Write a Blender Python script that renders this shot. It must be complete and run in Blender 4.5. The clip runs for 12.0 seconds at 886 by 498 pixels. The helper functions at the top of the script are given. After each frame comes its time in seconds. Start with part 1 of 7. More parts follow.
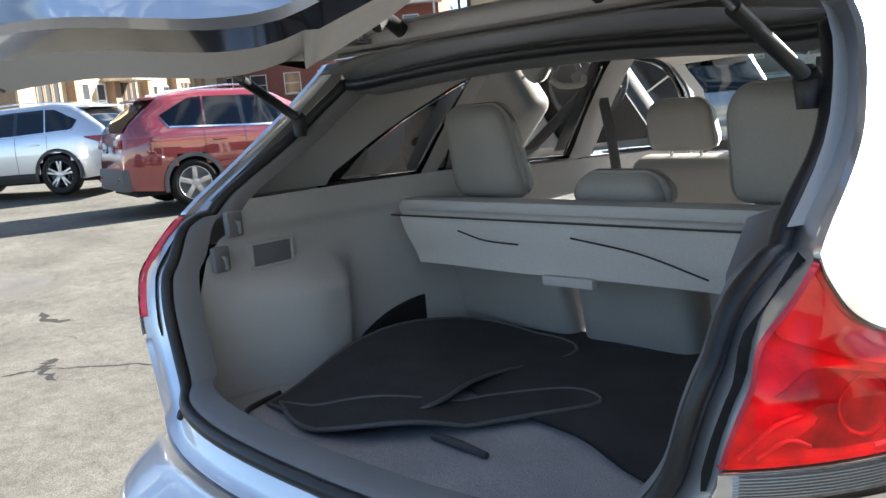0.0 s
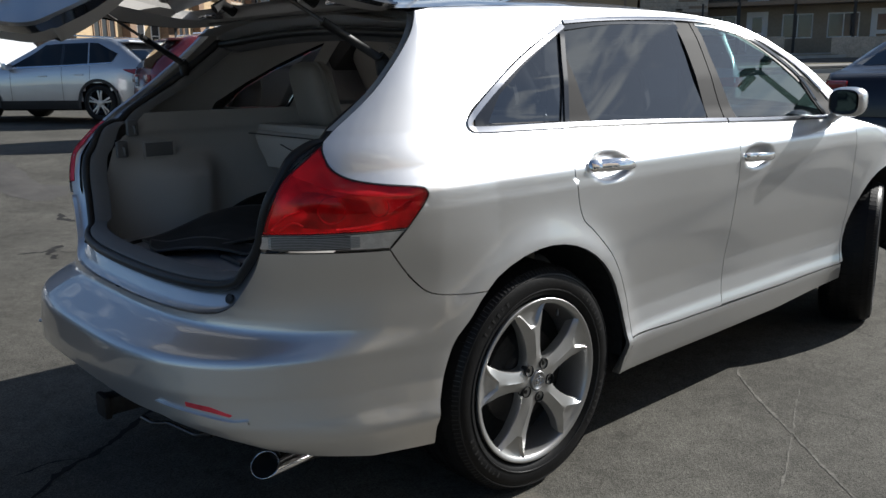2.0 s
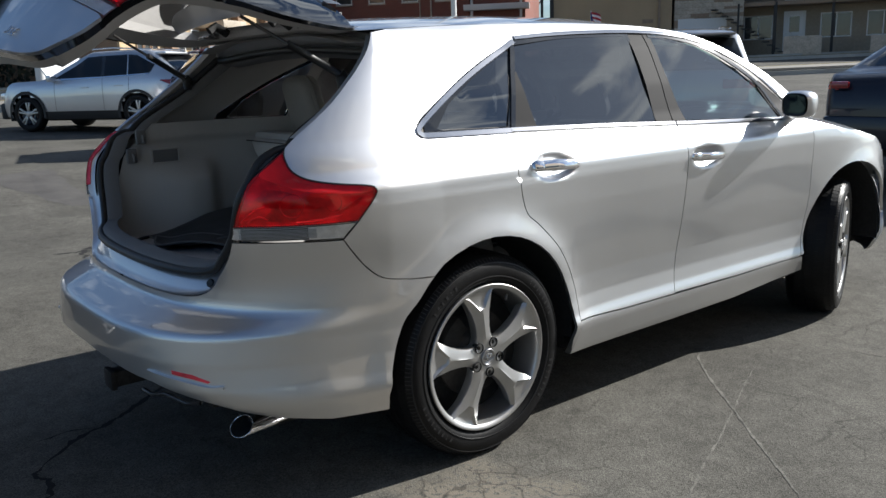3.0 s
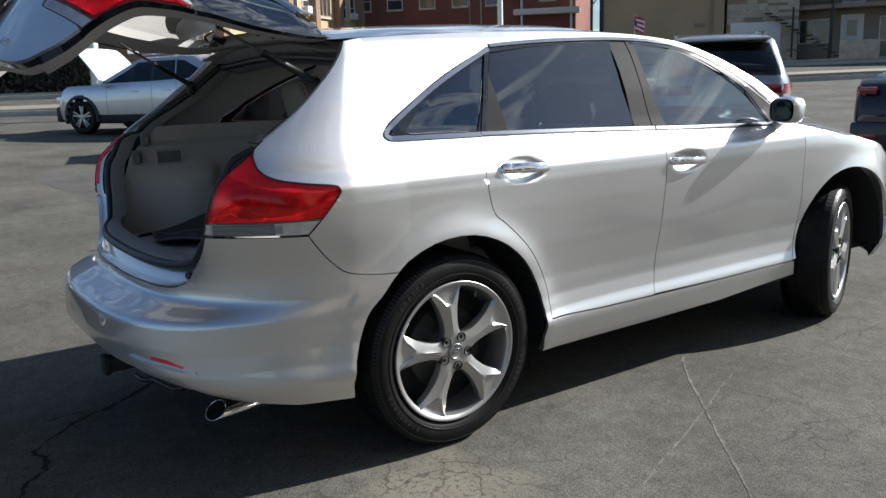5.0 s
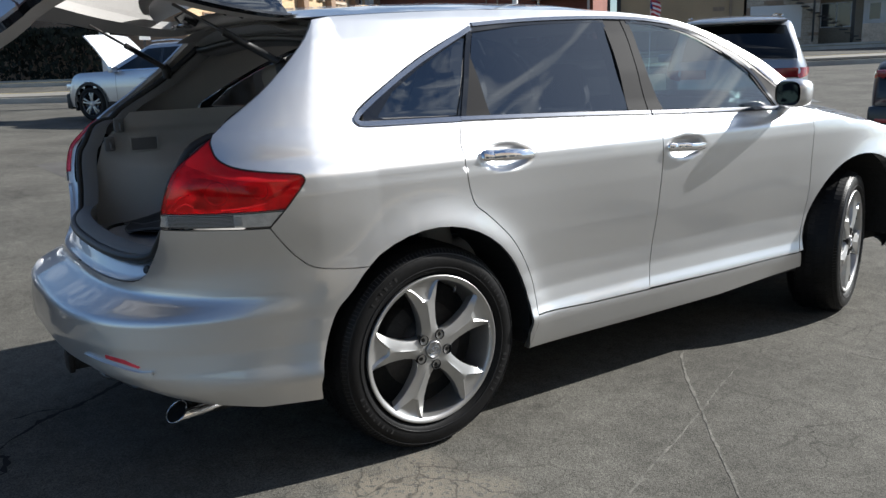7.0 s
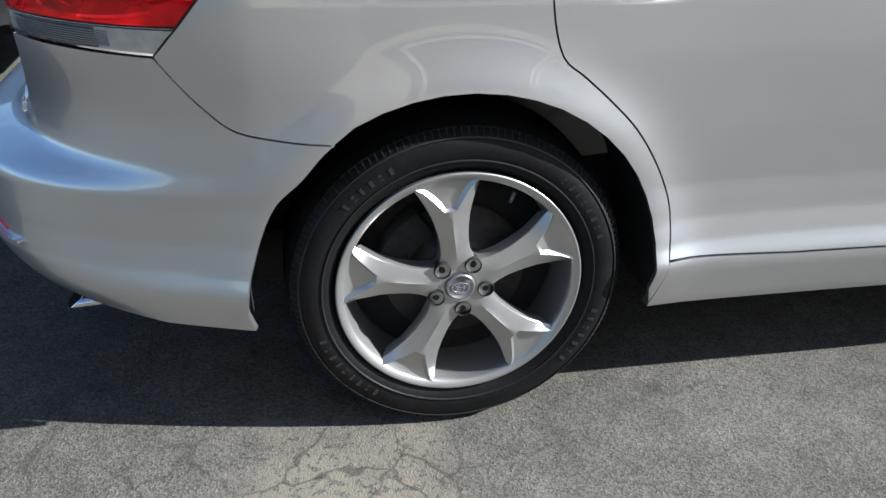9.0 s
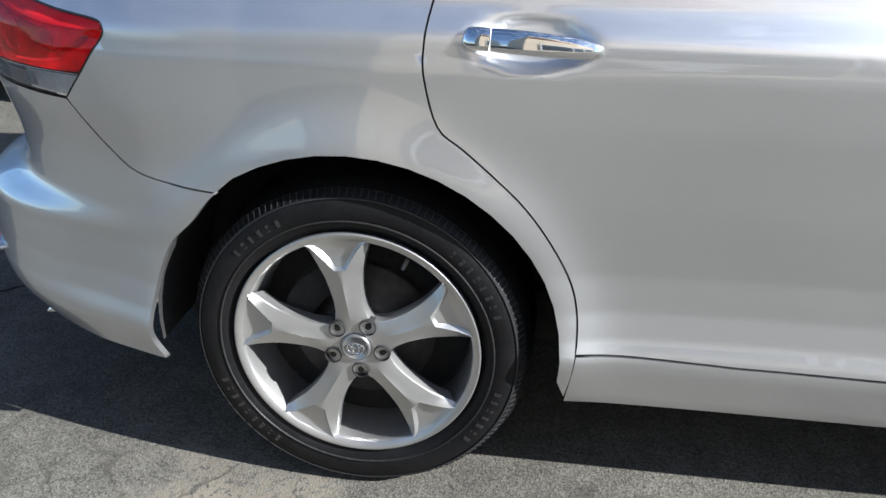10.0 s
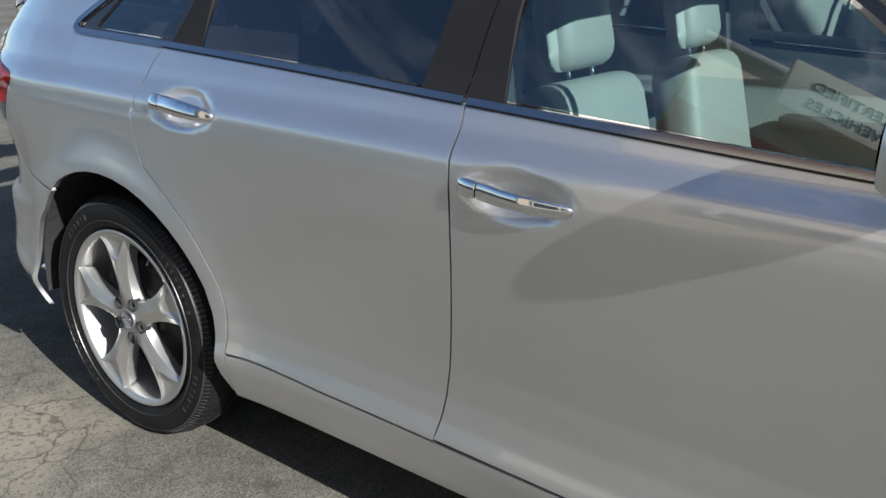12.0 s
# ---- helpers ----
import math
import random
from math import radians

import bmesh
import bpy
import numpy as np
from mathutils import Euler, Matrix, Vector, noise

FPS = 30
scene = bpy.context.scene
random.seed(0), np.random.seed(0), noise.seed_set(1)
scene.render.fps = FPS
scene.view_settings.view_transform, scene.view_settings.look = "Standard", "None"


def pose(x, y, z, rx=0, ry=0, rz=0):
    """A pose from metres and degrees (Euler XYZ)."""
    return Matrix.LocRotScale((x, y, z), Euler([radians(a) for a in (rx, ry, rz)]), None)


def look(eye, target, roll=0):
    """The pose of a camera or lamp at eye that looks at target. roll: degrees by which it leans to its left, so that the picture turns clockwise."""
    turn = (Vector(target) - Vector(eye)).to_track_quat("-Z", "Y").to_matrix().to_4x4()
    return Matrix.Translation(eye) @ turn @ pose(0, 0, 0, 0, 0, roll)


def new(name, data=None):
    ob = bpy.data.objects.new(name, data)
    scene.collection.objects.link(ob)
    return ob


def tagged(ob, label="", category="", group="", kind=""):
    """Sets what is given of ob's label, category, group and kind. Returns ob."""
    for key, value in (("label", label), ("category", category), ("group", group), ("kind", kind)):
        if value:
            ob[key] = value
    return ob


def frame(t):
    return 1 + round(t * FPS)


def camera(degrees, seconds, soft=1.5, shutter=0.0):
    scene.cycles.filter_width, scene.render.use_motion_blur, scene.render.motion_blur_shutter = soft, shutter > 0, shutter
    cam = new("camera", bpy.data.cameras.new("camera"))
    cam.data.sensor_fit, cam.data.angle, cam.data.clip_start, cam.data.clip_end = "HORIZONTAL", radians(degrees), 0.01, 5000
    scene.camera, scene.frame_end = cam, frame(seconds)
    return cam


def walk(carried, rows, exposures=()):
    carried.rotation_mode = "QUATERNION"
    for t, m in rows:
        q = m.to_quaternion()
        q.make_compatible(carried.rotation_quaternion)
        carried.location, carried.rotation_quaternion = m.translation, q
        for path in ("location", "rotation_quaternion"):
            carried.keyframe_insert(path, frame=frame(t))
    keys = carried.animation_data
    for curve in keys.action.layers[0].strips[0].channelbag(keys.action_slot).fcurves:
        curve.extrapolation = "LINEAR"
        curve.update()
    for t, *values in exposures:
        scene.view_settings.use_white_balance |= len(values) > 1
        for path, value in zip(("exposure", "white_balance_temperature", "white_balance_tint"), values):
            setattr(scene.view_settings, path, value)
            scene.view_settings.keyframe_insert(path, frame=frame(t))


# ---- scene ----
cam = camera(56.0, 12.0)
PATH = [
    (0, (1.1669, -1.6882, 1.3781), (-0.2392, -0.3063, 1.0415), -4.66),
    (0.5, (1.532, -1.7443, 1.3768), (0.1052, -0.3876, 1.0249), -3.39),
    (1, (1.8989, -1.8191, 1.3642), (0.4603, -0.4964, 0.9386), -2.48),
    (1.5, (2.2942, -1.8067, 1.3722), (0.8419, -0.5026, 0.9359), -1.46),
    (2, (2.6105, -1.8776, 1.3561), (1.1426, -0.589, 0.926), -0.77),
    (2.5, (2.8653, -1.9104, 1.3728), (1.3726, -0.6488, 0.9484), -1.21),
    (4.5, (3.3296, -1.7504, 1.3892), (1.716, -0.6432, 0.9762), -1.67),
    (5, (3.3482, -1.7373, 1.3813), (1.7416, -0.6174, 0.9757), -1.67),
    (5.5, (3.3387, -1.6931, 1.4005), (1.754, -0.5475, 0.9804), -1.35),
    (6, (3.3629, -1.6822, 1.368), (1.7541, -0.5619, 0.9724), -1.92),
    (6.5, (3.3342, -1.6554, 1.3759), (1.7255, -0.5375, 0.973), -1.92),
    (8.5, (2.7154, -0.6506, 1.2734), (0.9864, -0.0225, 0.4886), 0.28),
    (9, (2.4349, -0.3235, 1.3033), (0.7082, -0.0003, 0.3473), 1.4),
    (9.5, (2.4287, 0.0481, 1.2821), (0.6726, -0.0749, 0.3328), -0.26),
    (10, (2.3977, 0.3958, 1.3363), (0.6139, 0.1422, 0.4683), 0.59),
    (10.5, (2.1784, 0.7208, 1.3483), (0.359, 0.4724, 0.5557), 4.78),
    (11, (2.0232, 1.1068, 1.3505), (0.2775, 0.411, 0.6659), 2.86),
    (11.5, (2.1034, 1.5524, 1.3844), (0.5074, 0.5489, 0.7168), 1.22),
    (12, (2.1864, 2.0445, 1.3945), (0.6587, 0.938, 0.7298), 1.38),
]
EXPOSURES = [(0.0, 2.55, 6350, 10), (0.3, 1.75, 6350, 10), (0.5, 1.25, 6250, 10), (1.0, 0.5, 6100, 10), (1.5, 0.40, 6100, 10), (2.0, 0.5, 6050, 10), (2.7, 0.76, 6050, 10), (4.5, 0.9, 6050, 10), (6.5, 0.93, 6050, 10), (8.5, 1.17, 5750, 10), (9.5, 1.55, 5720, 10), (10.2, 1.55, 5850, 10), (11.0, 1.4, 6000, 10), (12.0, 1.22, 6020, 10)]
walk(cam, [(t, look(eye, target, roll)) for t, eye, target, roll in PATH], EXPOSURES)

# ---- world and sun ----
SUN = Vector((0.41, 1.7, 1.0)).normalized()
world = bpy.data.worlds.new("world")
scene.world = world
world.use_nodes = True
wn, wl = world.node_tree.nodes, world.node_tree.links
sky = wn.new("ShaderNodeTexSky")
sky.sky_type, sky.sun_disc = "NISHITA", False
sky.dust_density, sky.ozone_density = 0.15, 3.5
sky.sun_elevation, sky.sun_rotation = math.asin(SUN.z), math.atan2(SUN.x, SUN.y)
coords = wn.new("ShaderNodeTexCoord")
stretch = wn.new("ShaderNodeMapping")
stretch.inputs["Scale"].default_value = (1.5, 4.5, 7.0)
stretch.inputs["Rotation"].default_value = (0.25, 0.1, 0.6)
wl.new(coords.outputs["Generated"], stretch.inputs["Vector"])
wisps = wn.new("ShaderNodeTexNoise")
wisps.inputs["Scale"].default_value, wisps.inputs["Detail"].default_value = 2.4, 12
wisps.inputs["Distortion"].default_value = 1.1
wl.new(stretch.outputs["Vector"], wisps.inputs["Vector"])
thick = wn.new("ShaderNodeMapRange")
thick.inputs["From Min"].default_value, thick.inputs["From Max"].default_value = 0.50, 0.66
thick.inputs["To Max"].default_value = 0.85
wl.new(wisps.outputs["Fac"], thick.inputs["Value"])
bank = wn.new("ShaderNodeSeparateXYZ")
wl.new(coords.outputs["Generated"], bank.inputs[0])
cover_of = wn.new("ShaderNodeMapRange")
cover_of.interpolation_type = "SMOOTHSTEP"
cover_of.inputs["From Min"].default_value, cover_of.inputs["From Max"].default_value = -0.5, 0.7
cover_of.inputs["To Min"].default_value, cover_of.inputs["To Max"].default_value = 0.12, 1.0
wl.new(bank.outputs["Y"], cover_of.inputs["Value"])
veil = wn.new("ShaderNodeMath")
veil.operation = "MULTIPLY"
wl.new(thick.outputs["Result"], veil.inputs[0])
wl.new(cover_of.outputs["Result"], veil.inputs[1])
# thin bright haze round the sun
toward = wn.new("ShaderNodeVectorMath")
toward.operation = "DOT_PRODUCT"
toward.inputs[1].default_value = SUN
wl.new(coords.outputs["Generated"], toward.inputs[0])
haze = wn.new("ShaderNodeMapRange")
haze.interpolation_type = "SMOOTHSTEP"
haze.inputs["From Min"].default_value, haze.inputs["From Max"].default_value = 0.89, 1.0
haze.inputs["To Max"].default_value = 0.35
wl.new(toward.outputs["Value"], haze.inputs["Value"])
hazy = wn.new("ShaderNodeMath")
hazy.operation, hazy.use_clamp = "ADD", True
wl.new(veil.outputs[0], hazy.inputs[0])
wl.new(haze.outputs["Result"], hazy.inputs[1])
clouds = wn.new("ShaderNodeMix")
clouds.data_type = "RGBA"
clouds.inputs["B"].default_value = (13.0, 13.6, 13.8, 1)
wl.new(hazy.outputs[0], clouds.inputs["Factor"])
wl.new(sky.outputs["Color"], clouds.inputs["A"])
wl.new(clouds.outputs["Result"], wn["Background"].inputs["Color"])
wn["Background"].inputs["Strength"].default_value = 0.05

sun_data = bpy.data.lights.new("sun", "SUN")
sun_data.energy, sun_data.angle, sun_data.color = 5.0, radians(0.55), (1.0, 0.94, 0.84)
sun = new("sun", sun_data)
sun.matrix_world = look(SUN * 60, (0, 0, 0))

# ---- materials ----
def material(name, color, rough=0.5, metal=0.0, grain=0.0, scale=60.0, bump=0.0, stain=0.0, stain_scale=3.0, coat=0.0, spec=0.5, emit=0.0, bump_scale=None):
    """A node material with fine grain, larger stains and a little relief, in object space."""
    m = bpy.data.materials.new(name)
    m.use_nodes = True
    n, l = m.node_tree.nodes, m.node_tree.links
    b = n["Principled BSDF"]
    b.inputs["Roughness"].default_value, b.inputs["Metallic"].default_value = rough, metal
    b.inputs["Coat Weight"].default_value, b.inputs["Coat Roughness"].default_value = coat, 0.03
    b.inputs["Specular IOR Level"].default_value = spec
    b.inputs["Base Color"].default_value = (*color, 1)
    pos = n.new("ShaderNodeTexCoord")
    if grain or stain:
        last = None
        for amount, sc, detail in ((grain, scale, 4), (stain, stain_scale, 6)):
            if not amount:
                continue
            t = n.new("ShaderNodeTexNoise")
            t.inputs["Scale"].default_value, t.inputs["Detail"].default_value = sc, detail
            l.new(pos.outputs["Object"], t.inputs["Vector"])
            r = n.new("ShaderNodeMapRange")
            r.inputs["From Min"].default_value, r.inputs["From Max"].default_value = 0.3, 0.7
            r.inputs["To Min"].default_value, r.inputs["To Max"].default_value = 1 - amount, 1 + amount
            l.new(t.outputs["Fac"], r.inputs["Value"])
            if last is None:
                last = r
            else:
                p = n.new("ShaderNodeMath")
                p.operation = "MULTIPLY"
                l.new(last.outputs[0], p.inputs[0])
                l.new(r.outputs[0], p.inputs[1])
                last = p
        mul = n.new("ShaderNodeVectorMath")
        mul.operation = "SCALE"
        mul.inputs[0].default_value = color
        l.new(last.outputs[0], mul.inputs["Scale"])
        l.new(mul.outputs[0], b.inputs["Base Color"])
    if bump:
        t = n.new("ShaderNodeTexNoise")
        t.inputs["Scale"].default_value, t.inputs["Detail"].default_value = bump_scale or scale, 5
        l.new(pos.outputs["Object"], t.inputs["Vector"])
        k = n.new("ShaderNodeBump")
        k.inputs["Strength"].default_value, k.inputs["Distance"].default_value = min(1, bump), 0.004
        l.new(t.outputs["Fac"], k.inputs["Height"])
        l.new(k.outputs["Normal"], b.inputs["Normal"])
    if emit:
        b.inputs["Emission Color"].default_value = (*color, 1)
        b.inputs["Emission Strength"].default_value = emit
    return m


def glass(name, tint, ior=1.5, gloss_rough=0.0):
    """A thin pane: tinted see-through with a mirror gloss by Fresnel."""
    m = bpy.data.materials.new(name)
    m.use_nodes = True
    n, l = m.node_tree.nodes, m.node_tree.links
    n.remove(n["Principled BSDF"])
    clear, gloss, mix, fr = n.new("ShaderNodeBsdfTransparent"), n.new("ShaderNodeBsdfGlossy"), n.new("ShaderNodeMixShader"), n.new("ShaderNodeFresnel")
    clear.inputs["Color"].default_value = (*tint, 1)
    gloss.inputs["Roughness"].default_value = gloss_rough
    fr.inputs["IOR"].default_value = ior
    l.new(fr.outputs[0], mix.inputs[0])
    l.new(clear.outputs[0], mix.inputs[1])
    l.new(gloss.outputs[0], mix.inputs[2])
    l.new(mix.outputs[0], n["Material Output"].inputs["Surface"])
    return m


def metallic_paint(name, color, flake=0.06, rough=0.34, metal=0.75):
    m = material(name, color, rough, metal, grain=flake, scale=1400, stain=0.025, stain_scale=2.2, coat=1.0)
    m.node_tree.nodes["Principled BSDF"].inputs["Coat IOR"].default_value = 1.95
    return m


SILVER = metallic_paint("silver_paint", (0.655, 0.662, 0.676), metal=0.97, rough=0.405)
SILVER_FAR = metallic_paint("silver_paint_far", (0.55, 0.57, 0.60))
GREY_FAR = metallic_paint("grey_paint_far", (0.34, 0.355, 0.375))
RED_PAINT = metallic_paint("red_paint", (0.21, 0.010, 0.013), metal=0.3)
NAVY_PAINT = material("navy_paint", (0.004, 0.006, 0.016), 0.35, coat=0.5, spec=0.3, stain=0.05)
DARK_PAINT = metallic_paint("dark_grey_paint", (0.05, 0.052, 0.058), metal=0.4)
WHITE_PAINT = material("white_paint", (0.72, 0.73, 0.74), 0.3, grain=0.03, coat=0.8)
PRIVACY = glass("privacy_glass", (0.045, 0.05, 0.055), 2.5)
CLEAR = glass("door_glass", (0.30, 0.47, 0.46), 2.7)
WINDSHIELD = glass("windshield_glass", (0.78, 0.86, 0.84), 1.5)
FAR_GLASS = glass("far_glass", (0.06, 0.07, 0.08), 1.6)
# mirror base coloured dark to stand in for the dark surroundings it reflects
MIRROR = material("darkened_mirror", (0.07, 0.075, 0.078), 0.05, 1.0, stain=0.04, stain_scale=20)
CHROME = material("chrome", (0.82, 0.82, 0.83), 0.06, 1.0, stain=0.04, stain_scale=20)
SATIN = material("satin_trim", (0.40, 0.405, 0.43), 0.17, 1.0, stain=0.05, stain_scale=15)
ALLOY = material("alloy", (0.47, 0.467, 0.46), 0.38, 0.85, grain=0.05, scale=700, stain=0.06, stain_scale=14, coat=0.2)
CAP = material("cap_silver", (0.34, 0.34, 0.345), 0.3, 0.8, grain=0.05, scale=300)
RUBBER = material("tyre_rubber", (0.007, 0.007, 0.0075), 0.5, grain=0.25, scale=90, bump=0.15, stain=0.35, stain_scale=9, spec=0.2)
# paler copy of the tyre rubber: the shine on raised marks painted in
RUBBER_SHINE = material("tyre_rubber_shine", (0.021, 0.021, 0.022), 0.36, grain=0.2, scale=90)
SEAL = material("seal_rubber", (0.012, 0.012, 0.013), 0.42, grain=0.2, scale=120)
BLACK = material("black_plastic", (0.018, 0.018, 0.019), 0.5, grain=0.2, scale=300, bump=0.1)
GLOSS_BLACK = material("gloss_black", (0.010, 0.010, 0.011), 0.12, coat=0.6)
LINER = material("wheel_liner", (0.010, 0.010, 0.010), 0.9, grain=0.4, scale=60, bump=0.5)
DARK_TRIM = material("dark_trim", (0.15, 0.15, 0.155), 0.6, grain=0.08, scale=500, bump=0.15, stain=0.06)
PILLAR = material("pillar_film", (0.014, 0.014, 0.016), 0.6, grain=0.1, scale=300, spec=0.06)
GREY_TRIM = material("grey_trim", (0.42, 0.41, 0.40), 0.65, grain=0.07, scale=500, bump=0.15, stain=0.05)
GREY_CLOTH = material("grey_cloth", (0.52, 0.50, 0.48), 0.9, grain=0.12, scale=420, bump=0.3, stain=0.05)
CARPET = material("carpet", (0.42, 0.42, 0.44), 1.0, grain=0.3, scale=380, bump=0.8, stain=0.12, stain_scale=6)
MAT_CARPET = material("mat_carpet", (0.045, 0.044, 0.045), 1.0, grain=0.35, scale=350, bump=0.9, stain=0.2, stain_scale=8)
MAT_EDGE = material("mat_edge", (0.11, 0.11, 0.11), 0.8, grain=0.2, scale=300)
LEATHER = material("grey_leather", (0.32, 0.308, 0.29), 0.5, grain=0.06, scale=300, bump=0.25, stain=0.06)
HEADLINER = material("headliner", (0.50, 0.485, 0.46), 0.95, grain=0.08, scale=400)
DASH = material("dash_plastic", (0.06, 0.06, 0.062), 0.6, grain=0.1, scale=300, bump=0.2)
STEEL = material("brake_steel", (0.16, 0.155, 0.15), 0.4, 1.0, grain=0.15, scale=80, stain=0.25)
NUT = material("nut_black", (0.035, 0.034, 0.034), 0.35, 0.6, grain=0.2, scale=90)
RUST = material("hitch_steel", (0.035, 0.032, 0.03), 0.6, 0.4, grain=0.3, scale=50)


def lens(name, color, rough=0.05, ribs=0.0):
    m = material(name, color, rough, 0.0, grain=0.12, scale=30, coat=1.0)
    b = m.node_tree.nodes["Principled BSDF"]
    b.inputs["Transmission Weight"].default_value = 0.35
    b.inputs["Subsurface Weight"].default_value = 0.0
    return m


def cover_lens(name, tint, ior=1.45):
    return glass(name, tint, ior, 0.07)


RED_LENS = cover_lens("red_lens", (1.0, 0.15, 0.20), 1.5)
FAR_LAMP = material("far_tail_lamp", (0.26, 0.016, 0.02), 0.2, 0.0, grain=0.3, scale=14, coat=0.6)
LAMP_GREY = material("lamp_grey", (0.20, 0.20, 0.21), 0.25, 0.5, grain=0.3, scale=80)
LENS_RIB = material("lens_rib", (0.62, 0.62, 0.63), 0.2, 0.2)
CLEAR_LENS = cover_lens("clear_lens", (0.88, 0.89, 0.90))
LAMP_BED = material("lamp_reflector", (0.90, 0.90, 0.91), 0.32, 0.85, grain=0.15, scale=38, bump=0.4, bump_scale=45)
LAMP_RED_BED = material("lamp_red_reflector", (0.97, 0.085, 0.12), 0.24, 0.35, grain=0.3, scale=24, bump=0.9, bump_scale=34)
LAMP_DARK = material("lamp_dark", (0.50, 0.035, 0.04), 0.28, 0.4, grain=0.5, scale=26, bump=0.6, bump_scale=30)
LAMP_MID = material("lamp_mid", (0.92, 0.07, 0.10), 0.16, 0.7, grain=0.35, scale=34, bump=1.3, bump_scale=60)
LAMP_BRIGHT = material("lamp_bright", (0.95, 0.16, 0.17), 0.4, 0.0, grain=0.08, scale=60)

# ---- mesh tools ----
from mathutils import geometry


def part(name, bm, mat, parent=None, label="", smooth=None):
    """Link a bmesh as one mesh object; smooth: the edge angle in degrees up to which it is shaded smooth."""
    me = bpy.data.meshes.new(name)
    if smooth is not None:
        for f in bm.faces:
            f.smooth = True
        for e in bm.edges:
            e.smooth = len(e.link_faces) == 2 and e.calc_face_angle(0) < radians(smooth)
    bm.to_mesh(me)
    bm.free()
    for mm in mat if isinstance(mat, (list, tuple)) else [mat]:
        me.materials.append(mm)
    ob = new(name, me)
    if parent is not None:
        ob.parent = parent
    if label:
        tagged(ob, label)
    return ob


def empty(name, m=None, parent=None):
    ob = new(name)
    ob.empty_display_size = 0.1
    if m is not None:
        ob.matrix_basis = m
    if parent is not None:
        ob.parent = parent
    return ob


def box(bm, lo, hi, bevel=0.0, m=None, segments=2):
    """A box between two corners, its edges rounded."""
    r = bmesh.ops.create_cube(bm, size=1)
    vs = r["verts"]
    size, mid = Vector(hi) - Vector(lo), (Vector(hi) + Vector(lo)) / 2
    for v in vs:
        v.co = Vector((v.co.x * size.x, v.co.y * size.y, v.co.z * size.z)) + mid
    if bevel:
        es = list({e for v in vs for e in v.link_edges})
        out = bmesh.ops.bevel(bm, geom=es, offset=bevel, segments=segments, affect="EDGES", profile=0.6)
        vs = list({v for f in out["faces"] for v in f.verts} | {v for v in vs if v.is_valid})
    if m is not None:
        for v in vs:
            v.co = m @ v.co
    return vs


def boxes(name, spans, mat, parent=None, bevel=0.0, label="", m=None):
    bm = bmesh.new()
    for lo, hi in spans:
        box(bm, lo, hi, bevel, m)
    return part(name, bm, mat, parent, label, 40 if bevel else None)


def curve_points(points, per=6, closed=False):
    """A smooth (Catmull-Rom) line through points of any dimension."""
    p = [np.array(q, float) for q in points]
    n, out = len(p), []
    for i in range(n if closed else n - 1):
        a, b = p[i], p[(i + 1) % n]
        z = p[i - 1] if closed or i else 2 * a - b
        c = p[(i + 2) % n] if closed or i + 2 < n else 2 * b - a
        for k in range(per):
            t = k / per
            out.append(0.5 * (2 * a + (b - z) * t + (2 * z - 5 * a + 4 * b - c) * t * t + (3 * a - z - 3 * b + c) * t ** 3))
    if not closed:
        out.append(p[-1])
    return out


def tube(bm, points, radius, sides=8, closed=False, flat=1.0):
    """Sweep a round bar along 3D points; radius: a number or one for each point."""
    pts = [Vector(p) for p in points]
    n, rings = len(pts), []
    up = Vector((0, 0, 1))
    for i, p in enumerate(pts):
        d = (pts[(i + 1) % n] - pts[i - 1]) if closed else pts[min(i + 1, n - 1)] - pts[max(i - 1, 0)]
        d.normalize()
        if abs(d.dot(up)) > 0.95:
            up = Vector((0, 1, 0)) if abs(d.y) < 0.8 else Vector((1, 0, 0))
        a = d.cross(up).normalized()
        up = a.cross(d).normalized()
        r = radius[i] if isinstance(radius, (list, tuple)) else radius
        rings.append([bm.verts.new(p + a * (r * math.cos(k * math.tau / sides)) + up * (r * flat * math.sin(k * math.tau / sides))) for k in range(sides)])
    for i in range(n if closed else n - 1):
        a, b = rings[i], rings[(i + 1) % n]
        for k in range(sides):
            bm.faces.new((a[k], a[(k + 1) % sides], b[(k + 1) % sides], b[k]))
    if not closed:
        bm.faces.new(rings[0])
        bm.faces.new(rings[-1][::-1])
    return rings


def lathe(bm, profile, steps=64, m=None, closed=False):
    """Turn (radius, x) pairs about the x axis."""
    m = m or Matrix()
    rings = []
    for r, x in profile:
        rings.append([bm.verts.new(m @ Vector((x, r * math.cos(k * math.tau / steps), r * math.sin(k * math.tau / steps)))) for k in range(steps)])
    n = len(rings)
    for i in range(n if closed else n - 1):
        a, b = rings[i], rings[(i + 1) % n]
        for k in range(steps):
            bm.faces.new((a[k], a[(k + 1) % steps], b[(k + 1) % steps], b[k]))
    return rings


def grid(bm, fn, nu, nv, flip=False):
    """A sheet fn(u, v) with u and v from 0 to 1."""
    vs = [[bm.verts.new(fn(i / nu, j / nv)) for j in range(nv + 1)] for i in range(nu + 1)]
    for i in range(nu):
        for j in range(nv):
            q = (vs[i][j], vs[i + 1][j], vs[i + 1][j + 1], vs[i][j + 1])
            bm.faces.new(q[::-1] if flip else q)
    return vs


